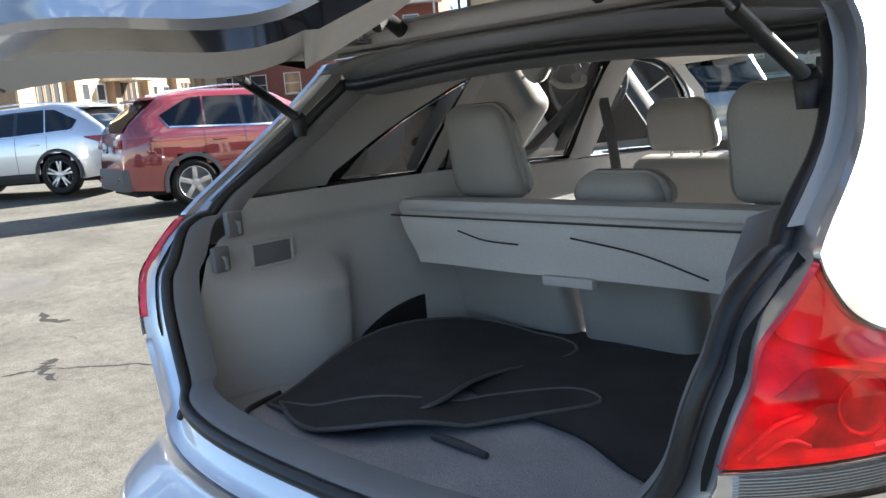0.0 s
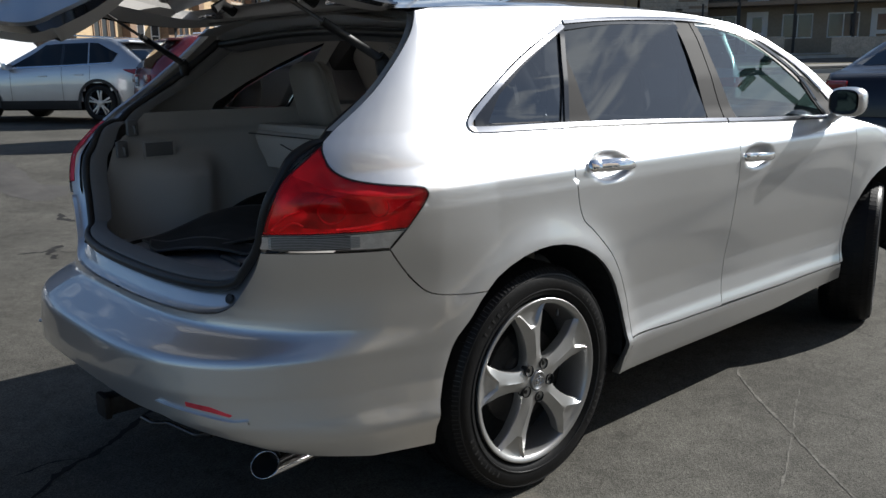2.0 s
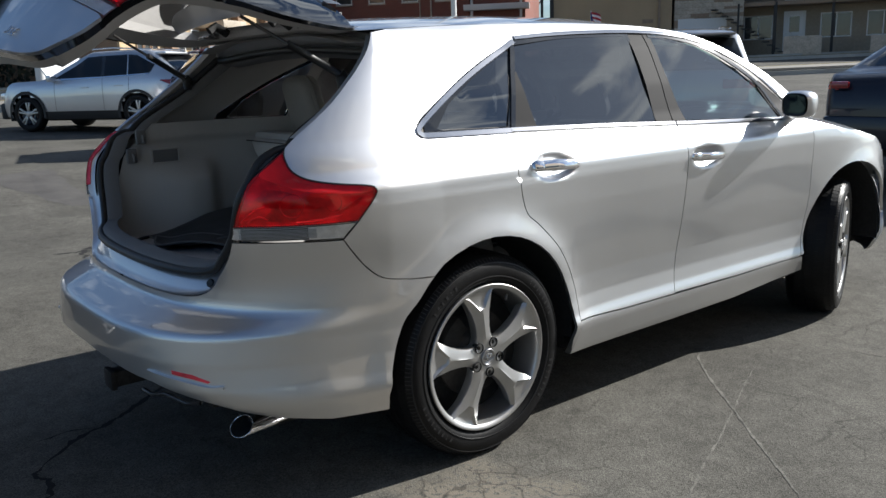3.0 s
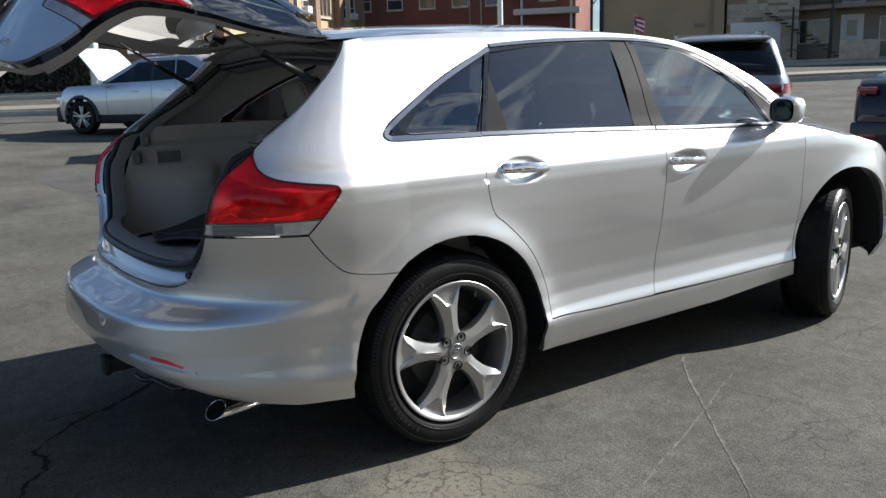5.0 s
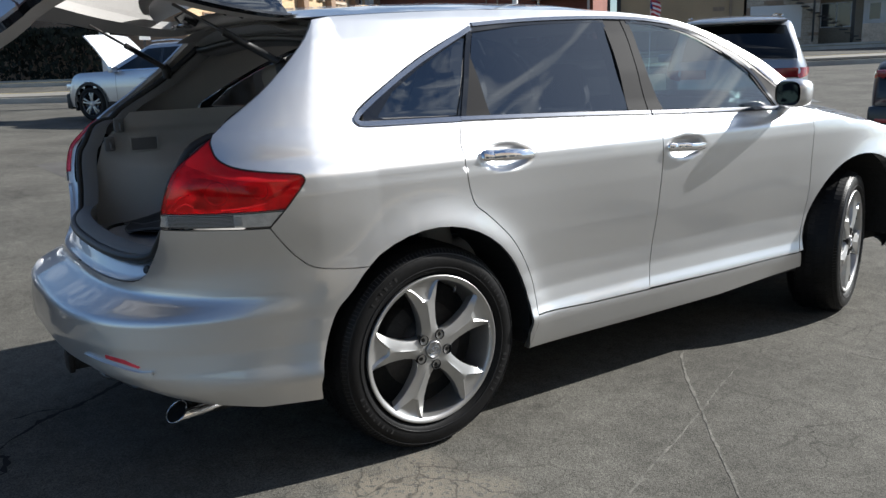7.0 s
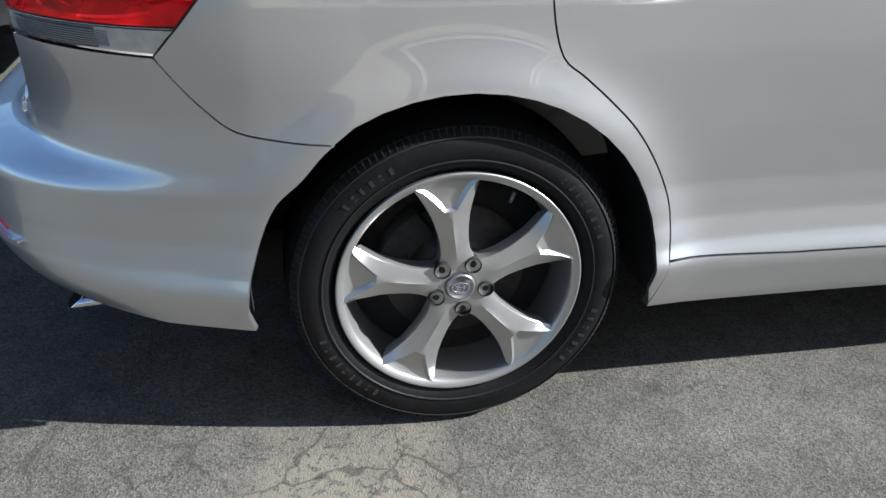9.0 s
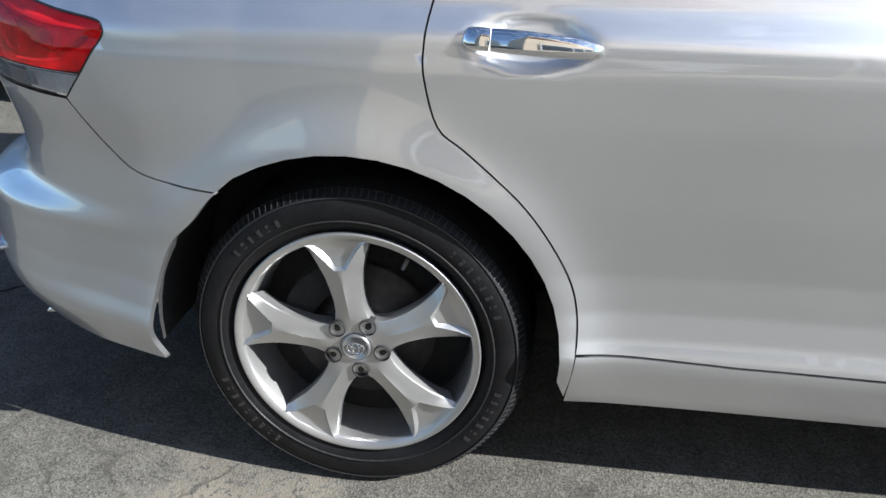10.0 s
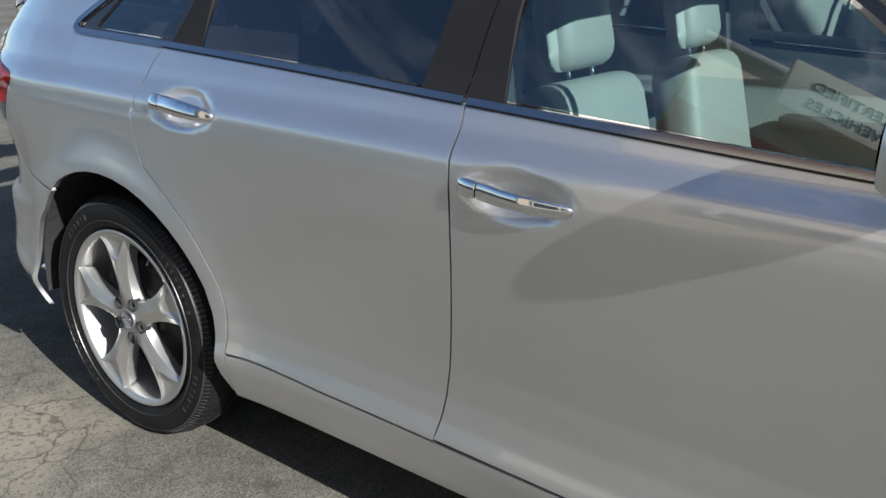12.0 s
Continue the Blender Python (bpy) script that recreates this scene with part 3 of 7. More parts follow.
for side in (1, -1):
    rear_door = empty("rear_door", None, car)
    front_door = empty("front_door", None, car)
    door_skin("door_skin", rear_skin, rear_door, side, 0.338, 1.028)
    door_skin("door_skin", front_skin, front_door, side, 1.292, 0.985)
    door_handle(rear_door, side, 0.345, 1.028, -0.055)
    door_handle(front_door, side, 1.297, 0.983, -0.045)
    panel("window_glass", [(0.372, 1.484)] + line2(REAR_GLASS[2:6], 3) + [(1.022, 1.148), (0.65, 1.160), (0.222, 1.172)], PRIVACY, rear_door, (side,), out=-0.012, thick=0.004, skin=pane, normal=pane_normal, label="dark tinted window glass").visible_shadow = False
    panel("window_glass", line2(FRONT_GLASS, 3), CLEAR, front_door, (side,), out=-0.012, thick=0.004, skin=pane, normal=pane_normal, label="clear greenish window glass").visible_shadow = False
    # black pillar covers and window frames
    panel("pillar_cover", [(0.205, 1.168), (0.328, 1.165), (0.322, 1.25), (0.316, 1.370), (0.298, 1.366)], PILLAR, rear_door, (side,), out=-0.003, thick=0.01, gap=0)
    panel("pillar_cover", [(1.020, 1.140), (1.128, 1.137), (1.140, 1.25), (1.152, 1.40), (1.158, 1.518), (1.05, 1.518), (1.048, 1.38), (1.034, 1.25)], PILLAR, rear_door, (side,), out=-0.004, thick=0.01, gap=0)
    panel("pillar_cover", [(1.133, 1.136), (1.140, 1.25), (1.156, 1.40), (1.163, 1.518), (1.205, 1.516), (1.196, 1.40), (1.198, 1.28), (1.208, 1.20), (1.222, 1.134)], PILLAR, front_door, (side,), out=-0.002, thick=0.01, gap=0)
    panel("mirror_sail", [(1.965, 1.112), (2.13, 1.104), (2.03, 1.20), (1.90, 1.29), (1.868, 1.262)], PILLAR, front_door, (side,), out=-0.003, thick=0.01, gap=0)
    strip("window_frame", [(0.205, 1.168), (0.290, 1.36), (0.352, 1.482)], 0.020, GLOSS_BLACK, rear_door, side, 0.001)
    strip("window_frame", [(0.352, 1.478), (0.60, 1.501), (0.85, 1.510), (1.06, 1.513)], 0.020, GLOSS_BLACK, rear_door, side, 0.0)
    strip("window_frame", [(1.19, 1.509), (1.35, 1.500), (1.55, 1.461), (1.74, 1.374), (1.89, 1.265), (1.98, 1.12)], 0.018, GLOSS_BLACK, front_door, side, 0.0)
    # bright trims
    strip("belt_trim", [(0.19, 1.168), (0.66, 1.154), (1.133, 1.136)], 0.013, SATIN, rear_door, side, 0.006, label="bright belt-line trim")
    strip("belt_trim", [(1.143, 1.135), (1.7, 1.116), (2.06, 1.107)], 0.013, SATIN, front_door, side, 0.006, label="bright belt-line trim")
    strip("belt_seal", [(0.19, 1.1595), (0.66, 1.1455), (1.133, 1.1275)], 0.005, SEAL, rear_door, side, 0.003, label="thin black seal below the belt trim")
    strip("belt_seal", [(1.143, 1.1265), (1.7, 1.1075), (2.06, 1.0985)], 0.005, SEAL, front_door, side, 0.003, label="thin black seal below the belt trim")
    strip("roof_trim", TRIM_TOP[:-1], 0.013, SATIN, car, side, 0.005, label="bright trim round the side windows")
    # quarter light
    panel("quarter_glass", [(-0.135, 1.190), (-0.055, 1.268), (0.08, 1.345), (0.20, 1.402), (0.305, 1.448), (0.322, 1.444), (0.225, 1.25), (0.185, 1.176), (0.0, 1.181), (-0.11, 1.184)], PRIVACY, car, (side,), out=-0.010, thick=0.004, label="dark tinted quarter window").visible_shadow = False
    strip("quarter_trim", [(0.19, 1.166), (-0.02, 1.170), (-0.17, 1.173), (-0.213, 1.18), (-0.205, 1.206), (-0.06, 1.294), (0.081, 1.366), (0.22, 1.427), (0.36, 1.485)], 0.016, SATIN, car, side, 0.005, label="bright quarter window trim")
    panel("quarter_frame", [(-0.19, 1.182), (-0.185, 1.207), (-0.055, 1.287), (0.081, 1.359), (0.22, 1.420), (0.345, 1.474), (0.305, 1.448), (0.20, 1.402), (0.08, 1.345), (-0.055, 1.268), (-0.135, 1.190), (-0.11, 1.184), (0.0, 1.181), (0.185, 1.176), (0.19, 1.170)], GLOSS_BLACK, car, (side,), out=-0.004, thick=0.008, gap=0, step=0.03)
    panel("quarter_post", [(0.19, 1.170), (0.185, 1.176), (0.225, 1.25), (0.322, 1.444), (0.345, 1.474), (0.355, 1.474), (0.29, 1.345), (0.205, 1.170)], GLOSS_BLACK, car, (side,), out=-0.004, thick=0.008, gap=0)

# black backing sheets stand in for the shade inside the door gaps
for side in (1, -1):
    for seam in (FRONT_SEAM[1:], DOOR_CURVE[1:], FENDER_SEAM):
        strip("gap_backing", seam, 0.05, LINER, car, side, -0.026, 0.0, label="black backing sheet painted as the shade in the door gap")

# roof, windscreen and bonnet
bm = bmesh.new()
def roof_at(y, t, lift=0.0):
    z = rail(y)
    x = half_width(z)
    edge = 1 - abs(t) ** 2.3
    return (t * x, y, z + 0.058 * edge * min(1, max(0.35, (1.75 - y) / 0.8)) + lift)
grid(bm, lambda u, v: roof_at(-0.36 + u * 1.90, -1 + 2 * v), 40, 32)
part("roof", bm, SILVER, car, "", 60)
bm = bmesh.new()
def screen_at(u, v):
    t, k = -1 + 2 * v, u
    y = 1.53 + 0.80 * k
    z = rail(y)
    x = half_width(min(z, 1.56)) * t
    return (x, y + 0.16 * (1 - t * t) * k, z + 0.045 * (1 - abs(t) ** 2.3) * (1 - k))
grid(bm, screen_at, 20, 24)
ob = part("windscreen", bm, WINDSHIELD, car, "clear windscreen glass", 60)
ob.visible_shadow = False
bm = bmesh.new()
def hood_at(u, v):
    t = -1 + 2 * v
    y0, y1 = 2.33 + 0.16 * (1 - t * t), 3.50 + 0.06 * (1 - t * t)
    s = 2.30 + u * 1.15
    e = shell(s, np.interp(s, (2.2, 2.5, 2.9, 3.2, 3.5), (1.095, 1.062, 1.0, 0.92, 0.80)))
    return (e[0] * t, e[1] * abs(t) ** 3 + (y0 + (y1 - y0) * u) * (1 - abs(t) ** 3), e[2] + 0.075 * (1 - abs(t) ** 2.4) * (1 - 0.3 * u))
grid(bm, hood_at, 24, 24)
part("bonnet", bm, SILVER, car, "", 60)
front_bumper = [(3.092, 0.482), (3.16, 0.517), (3.5, 0.657), (3.42, 0.80), (3.7, 0.80), (4.47, 0.80), (4.47, 0.24), (3.6, 0.24), (3.20, 0.245), (3.10, 0.28)] 
panel("front_bumper", front_bumper, SILVER, car, (1, -1), step=0.06)
for side in (1, -1):
    panel("headlamp", [(3.2, 0.905), (3.42, 0.79), (3.72, 0.79), (3.6, 0.86), (3.4, 0.92)], CLEAR_LENS, car, (side,), step=0.04, out=0.004, label="clear headlamp lens")
    panel("headlamp_bed", [(3.2, 0.905), (3.42, 0.79), (3.72, 0.79), (3.6, 0.86), (3.4, 0.92)], LAMP_BED, car, (side,), step=0.04, out=-0.03)

# underbody and wheel housings
boxes("bumper_beam", [((-0.48, -0.90, 0.45), (0.48, -0.78, 0.600)), ((-0.62, -0.82, 0.45), (0.62, -0.76, 0.600))], LINER, car, 0.01)
boxes("underbody", [((-0.66, -0.80, 0.26), (0.66, 3.45, 0.40)), ((-0.86, 0.46, 0.27), (0.86, 2.26, 0.38))], LINER, car, 0.02)
for side in (1, -1):
    for hub, r in ((0.0, 0.442), (2.645, 0.468)):
        bm = bmesh.new()
        def tub(u, v, hub=hub, r=r, side=side):
            a = radians(-6 + 192 * u)
            return (side * (0.62 + (0.300 if hub < 1 else 0.262) * v), hub + r * math.cos(a), 0.39 + r * math.sin(a))
        grid(bm, tub, 30, 2)
        vs = [bm.verts.new((side * 0.62, hub + r * math.cos(radians(-6 + 192 * k / 30)), 0.39 + r * math.sin(radians(-6 + 192 * k / 30)))) for k in range(31)]
        bm.faces.new(vs)
        part("wheel_housing", bm, LINER, car)

# ---- tail lamps, bumper fittings, mirrors ----
LAMP = line2(LAMP_OUTER) + line2(SHUT_LAMP)[1:]
LAMP_SPLIT = 0.937


def cut(outline, low, high):
    """The part of an outline between two heights."""
    out = []
    n = len(outline)
    for i in range(n):
        a, b = outline[i], outline[(i + 1) % n]
        if low <= a[1] <= high:
            out.append(a)
        for lim in (low, high):
            if (a[1] - lim) * (b[1] - lim) < 0:
                t = (lim - a[1]) / (b[1] - a[1])
                out.append((a[0] + (b[0] - a[0]) * t, lim))
    return out


def lamp_bowl(parent, side, s, z, r, depth):
    """A round reflector inside a lamp."""
    p, n = Vector(shell(s, z, side)), shell_normal(s, z, side)
    m = Matrix.Translation(p + n * -0.0115) @ n.to_track_quat("X", "Z").to_matrix().to_4x4()
    bm = bmesh.new()
    lathe(bm, [(r, -0.012), (r * 0.97, -0.001), (r * 0.80, -0.006), (r * 0.62, -0.35 * depth), (r * 0.3, -0.6 * depth), (r * 0.22, -0.3 * depth), (0.0, -0.22 * depth)], 32, m)
    part("reflector_bowl", bm, LAMP_MID, parent, "", 40)


for side in (1, -1):
    tail = empty("tail_lamp", None, car)
    tagged(tail, "red tail lamp with a clear lower lens")
    panel("red_lens", cut(LAMP, LAMP_SPLIT, 2), RED_LENS, tail, (side,), step=0.02, out=0.002, thick=0.0, gap=0.0012, dome=0.014, label="glossy red lens").visible_shadow = False
    panel("clear_lens", cut(LAMP, 0, LAMP_SPLIT - 0.001), CLEAR_LENS, tail, (side,), step=0.02, out=0.002, thick=0.0, gap=0.001, dome=0.006, label="clear ribbed reversing lens").visible_shadow = False
    panel("red_reflector", inset(cut(LAMP, LAMP_SPLIT + 0.001, 2), 0.0008), LAMP_RED_BED, tail, (side,), step=0.02, out=-0.014, thick=-0.013)
    panel("clear_reflector", inset(cut(LAMP, 0, LAMP_SPLIT - 0.002), 0.0006), LAMP_BED, tail, (side,), step=0.015, out=-0.004, thick=0.0)
    bm = bmesh.new()
    tube(bm, [Vector(shell(-0.812 + 0.312 * k / 14, LAMP_SPLIT, side)) for k in range(15)], 0.0018, 6)
    part("lamp_divider", bm, SATIN, tail, "", 60)
    panel("lamp_housing", inset(LAMP, -0.006), LINER, tail, (side,), step=0.03, out=-0.036, thick=0.0)
    strip("lamp_gasket", LAMP_OUTER, 0.0022, SEAL, tail, side, 0.0005)
    # bright upper light guide over a dark cavity with two bowls
    panel("light_guide", line2([(-0.672, 1.148), (-0.660, 1.105), (-0.640, 1.083), (-0.600, 1.064), (-0.535, 1.051), (-0.462, 1.040), (-0.448, 1.028), (-0.47, 1.022), (-0.54, 1.024), (-0.60, 1.032), (-0.655, 1.046), (-0.700, 1.066), (-0.735, 1.088), (-0.706, 1.118), (-0.672, 1.148)], 4)[:-1], LAMP_BRIGHT, tail, (side,), step=0.02, out=-0.007, thick=0.006, gap=0.001)
    panel("lamp_cavity", line2([(-0.760, 1.020), (-0.715, 1.048), (-0.655, 1.034), (-0.600, 1.020), (-0.560, 1.006), (-0.57, 0.966), (-0.62, 0.952), (-0.70, 0.950), (-0.745, 0.962), (-0.720, 0.99), (-0.760, 1.020)], 4)[:-1], LAMP_DARK, tail, (side,), step=0.02, out=-0.0125, thick=0.004, gap=0.001)
    panel("lamp_cavity", line2([(-0.545, 0.968), (-0.502, 0.985), (-0.480, 1.006), (-0.492, 1.008), (-0.53, 0.985), (-0.55, 0.978), (-0.545, 0.968)], 4)[:-1], LAMP_DARK, tail, (side,), step=0.02, out=-0.0115, thick=0.004, gap=0.001)
    lamp_bowl(tail, side, -0.668, 0.998, 0.038, 0.03)
    lamp_bowl(tail, side, -0.560, 1.000, 0.027, 0.025)
    for fin in ([(-0.795, 0.95), (-0.765, 0.985), (-0.735, 0.998)], [(-0.778, 0.948), (-0.750, 0.968), (-0.728, 0.958)], [(-0.66, 0.947), (-0.60, 0.951), (-0.54, 0.962)]):
        bm = bmesh.new()
        tube(bm, [Vector(shell(a, b, side, -0.010)) for a, b in line2(fin, 4)], 0.0027, 8)
        part("lamp_fin", bm, LAMP_BRIGHT, tail, "", 60)
    panel("lens_backing", [(-0.795, 0.932), (-0.795, 0.895), (-0.63, 0.893), (-0.63, 0.932)], LAMP_GREY, tail, (side,), step=0.02, out=-0.0025, thick=0.001, gap=0.001)
    for k in range(7):
        strip("lens_rib", [(-0.80, 0.903 + 0.0042 * k), (-0.71, 0.901 + 0.0042 * k), (-0.61, 0.900 + 0.0042 * k)], 0.0018, LENS_RIB, tail, side, -0.001, 0.003)
    # bumper slot with its small reflector
    slot = [(-0.97, 0.502), (-0.88, 0.496), (-0.815, 0.472), (-0.790, 0.454), (-0.815, 0.449), (-0.88, 0.466), (-0.97, 0.482)]
    panel("bumper_slot", slot, SILVER, car, (side,), step=0.02, out=-0.012, thick=0.0, gap=0)
    panel("reflector", [(-0.915, 0.494), (-0.86, 0.486), (-0.815, 0.466), (-0.822, 0.459), (-0.86, 0.470), (-0.915, 0.480)], LAMP_RED_BED, car, (side,), step=0.02, out=0.0015, thick=0.006, gap=0.001, label="small dark red bumper reflector")
    strip("slot_lip", [(-0.99, 0.479), (-0.89, 0.461), (-0.82, 0.446), (-0.785, 0.449)], 0.010, SILVER, car, side, 0.010, 0.02)

# towing hitch
hitch = empty("tow_hitch", None, car)
boxes("receiver", [((-0.034, -1.045, 0.276), (0.034, -0.80, 0.335)), ((-0.041, -1.056, 0.268), (0.041, -1.034, 0.341))], RUST, hitch, 0.006)
boxes("crossbar", [((-0.48, -0.86, 0.28), (0.48, -0.78, 0.335))], RUST, hitch, 0.012)
bm = bmesh.new()
tube(bm, [(0.06, -0.95, 0.255), (0.12, -0.94, 0.25), (0.16, -0.92, 0.255), (0.20, -0.92, 0.27), (0.30, -0.88, 0.25), (0.38, -0.86, 0.27)], 0.008, 8)
part("safety_loop", bm, STEEL, hitch, "", 60)

# exhaust tips
for side in (1, -1):
    bm = bmesh.new()
    rings = []
    for y, rx, rz, dx, dz in ((-0.845, 0.056, 0.024, 0, 0), (-0.848, 0.058, 0.026, 0, 0), (-0.842, 0.060, 0.028, 0, 0), (-0.66, 0.058, 0.030, -0.01, 0.006), (-0.60, 0.045, 0.032, -0.03, 0.02), (-0.45, 0.03, 0.03, -0.06, 0.03)):
        rings.append([bm.verts.new((side * (0.670 + dx) + rx * math.cos(k * math.tau / 28), y + 0.03 * math.sin(k * math.tau / 28) * (y < -0.75), 0.276 + dz + rz * math.sin(k * math.tau / 28))) for k in range(28)])
    for a, b in zip(rings, rings[1:]):
        for k in range(28):
            bm.faces.new((a[k], a[(k + 1) % 28], b[(k + 1) % 28], b[k]))
    pipe = part("exhaust_tip", bm, CHROME, car, "oval chrome exhaust tip", 50)
    bm = bmesh.new()
    r0 = [bm.verts.new((side * 0.670 + 0.0555 * math.cos(k * math.tau / 28), -0.844 + 0.03 * math.sin(k * math.tau / 28), 0.276 + 0.0235 * math.sin(k * math.tau / 28))) for k in range(28)]
    r1 = [bm.verts.new((side * 0.670 + 0.05 * math.cos(k * math.tau / 28), -0.66, 0.276 + 0.022 * math.sin(k * math.tau / 28))) for k in range(28)]
    for k in range(28):
        bm.faces.new((r0[k], r0[(k + 1) % 28], r1[(k + 1) % 28], r1[k]))
    bm.faces.new(r1)
    part("exhaust_bore", bm, LINER, pipe, "", 50)

# door mirrors
for side in (1, -1):
    mirror = empty("door_mirror", None, car)
    bm = bmesh.new()
    rows = []
    for k, (y, sx, sz, cx, cz) in enumerate(((1.885, 0.080, 0.060, 1.010, 1.183), (1.90, 0.092, 0.069, 1.010, 1.183), (1.93, 0.096, 0.072, 1.010, 1.183), (1.98, 0.090, 0.068, 1.003, 1.183), (2.03, 0.065, 0.050, 0.99, 1.18), (2.055, 0.03, 0.025, 0.98, 1.18))):
        rows.append([bm.verts.new((side * (cx - 0.014 + sx * 0.80 * math.copysign(abs(math.cos(a)) ** 0.65, math.cos(a))), y, cz - 0.006 + sz * 0.90 * math.copysign(abs(math.sin(a)) ** 0.65, math.sin(a)))) for a in [i * math.tau / 28 for i in range(28)]])
    for a, b in zip(rows, rows[1:]):
        for k in range(28):
            bm.faces.new((a[k], a[(k + 1) % 28], b[(k + 1) % 28], b[k]))
    bm.faces.new(rows[-1])
    bmesh.ops.recalc_face_normals(bm, faces=bm.faces)
    part("mirror_shell", bm, SILVER, mirror, "", 50)
    bm = bmesh.new()
    vs = [bm.verts.new((side * (0.996 + 0.0660 * math.copysign(abs(math.cos(a)) ** 0.65, math.cos(a))), 1.892, 1.177 + 0.056 * math.copysign(abs(math.sin(a)) ** 0.65, math.sin(a)))) for a in [i * math.tau / 28 for i in range(28)]]
    bm.faces.new(vs)
    part("mirror_bezel", bm, GLOSS_BLACK, mirror)
    bm = bmesh.new()
    vs = [bm.verts.new((side * (0.998 + 0.0540 * math.copysign(abs(math.cos(a)) ** 0.65, math.cos(a))), 1.888 - 0.10 * 0.068 * math.cos(a), 1.180 + 0.044 * math.copysign(abs(math.sin(a)) ** 0.65, math.sin(a)))) for a in [i * math.tau / 28 for i in range(28)]]
    bm.faces.new(vs)
    part("mirror_glass", bm, MIRROR, mirror, "mirror glass with its dark reflection put into the colour")
    bm = bmesh.new()
    tube(bm, [(side * 0.83, 2.0, 1.075), (side * 0.90, 1.99, 1.095), (side * 0.965, 1.97, 1.140)], [0.026, 0.024, 0.020], 14)
    part("mirror_foot", bm, SILVER, mirror, "", 60)

# roof aerial
aerial = empty("aerial", None, car)
bm = bmesh.new()
rings = [[bm.verts.new((rx * math.cos(a), -0.13 + ry * math.sin(a), z)) for a in [i * math.tau / 20 for i in range(20)]] for z, rx, ry in ((1.585, 0.032, 0.058), (1.600, 0.029, 0.052), (1.612, 0.020, 0.036), (1.618, 0.008, 0.015))]
for a, b in zip(rings, rings[1:]):
    for k in range(20):
        bm.faces.new((a[k], a[(k + 1) % 20], b[(k + 1) % 20], b[k]))
bm.faces.new(rings[-1])
part("aerial_base", bm, SILVER, aerial, "", 60)
bm = bmesh.new()
tube(bm, [(0, -0.12, 1.61), (0, -0.20, 1.70), (0, -0.29, 1.80)], [0.0045, 0.0035, 0.0025], 8)
part("aerial_rod", bm, BLACK, aerial, "", 60)

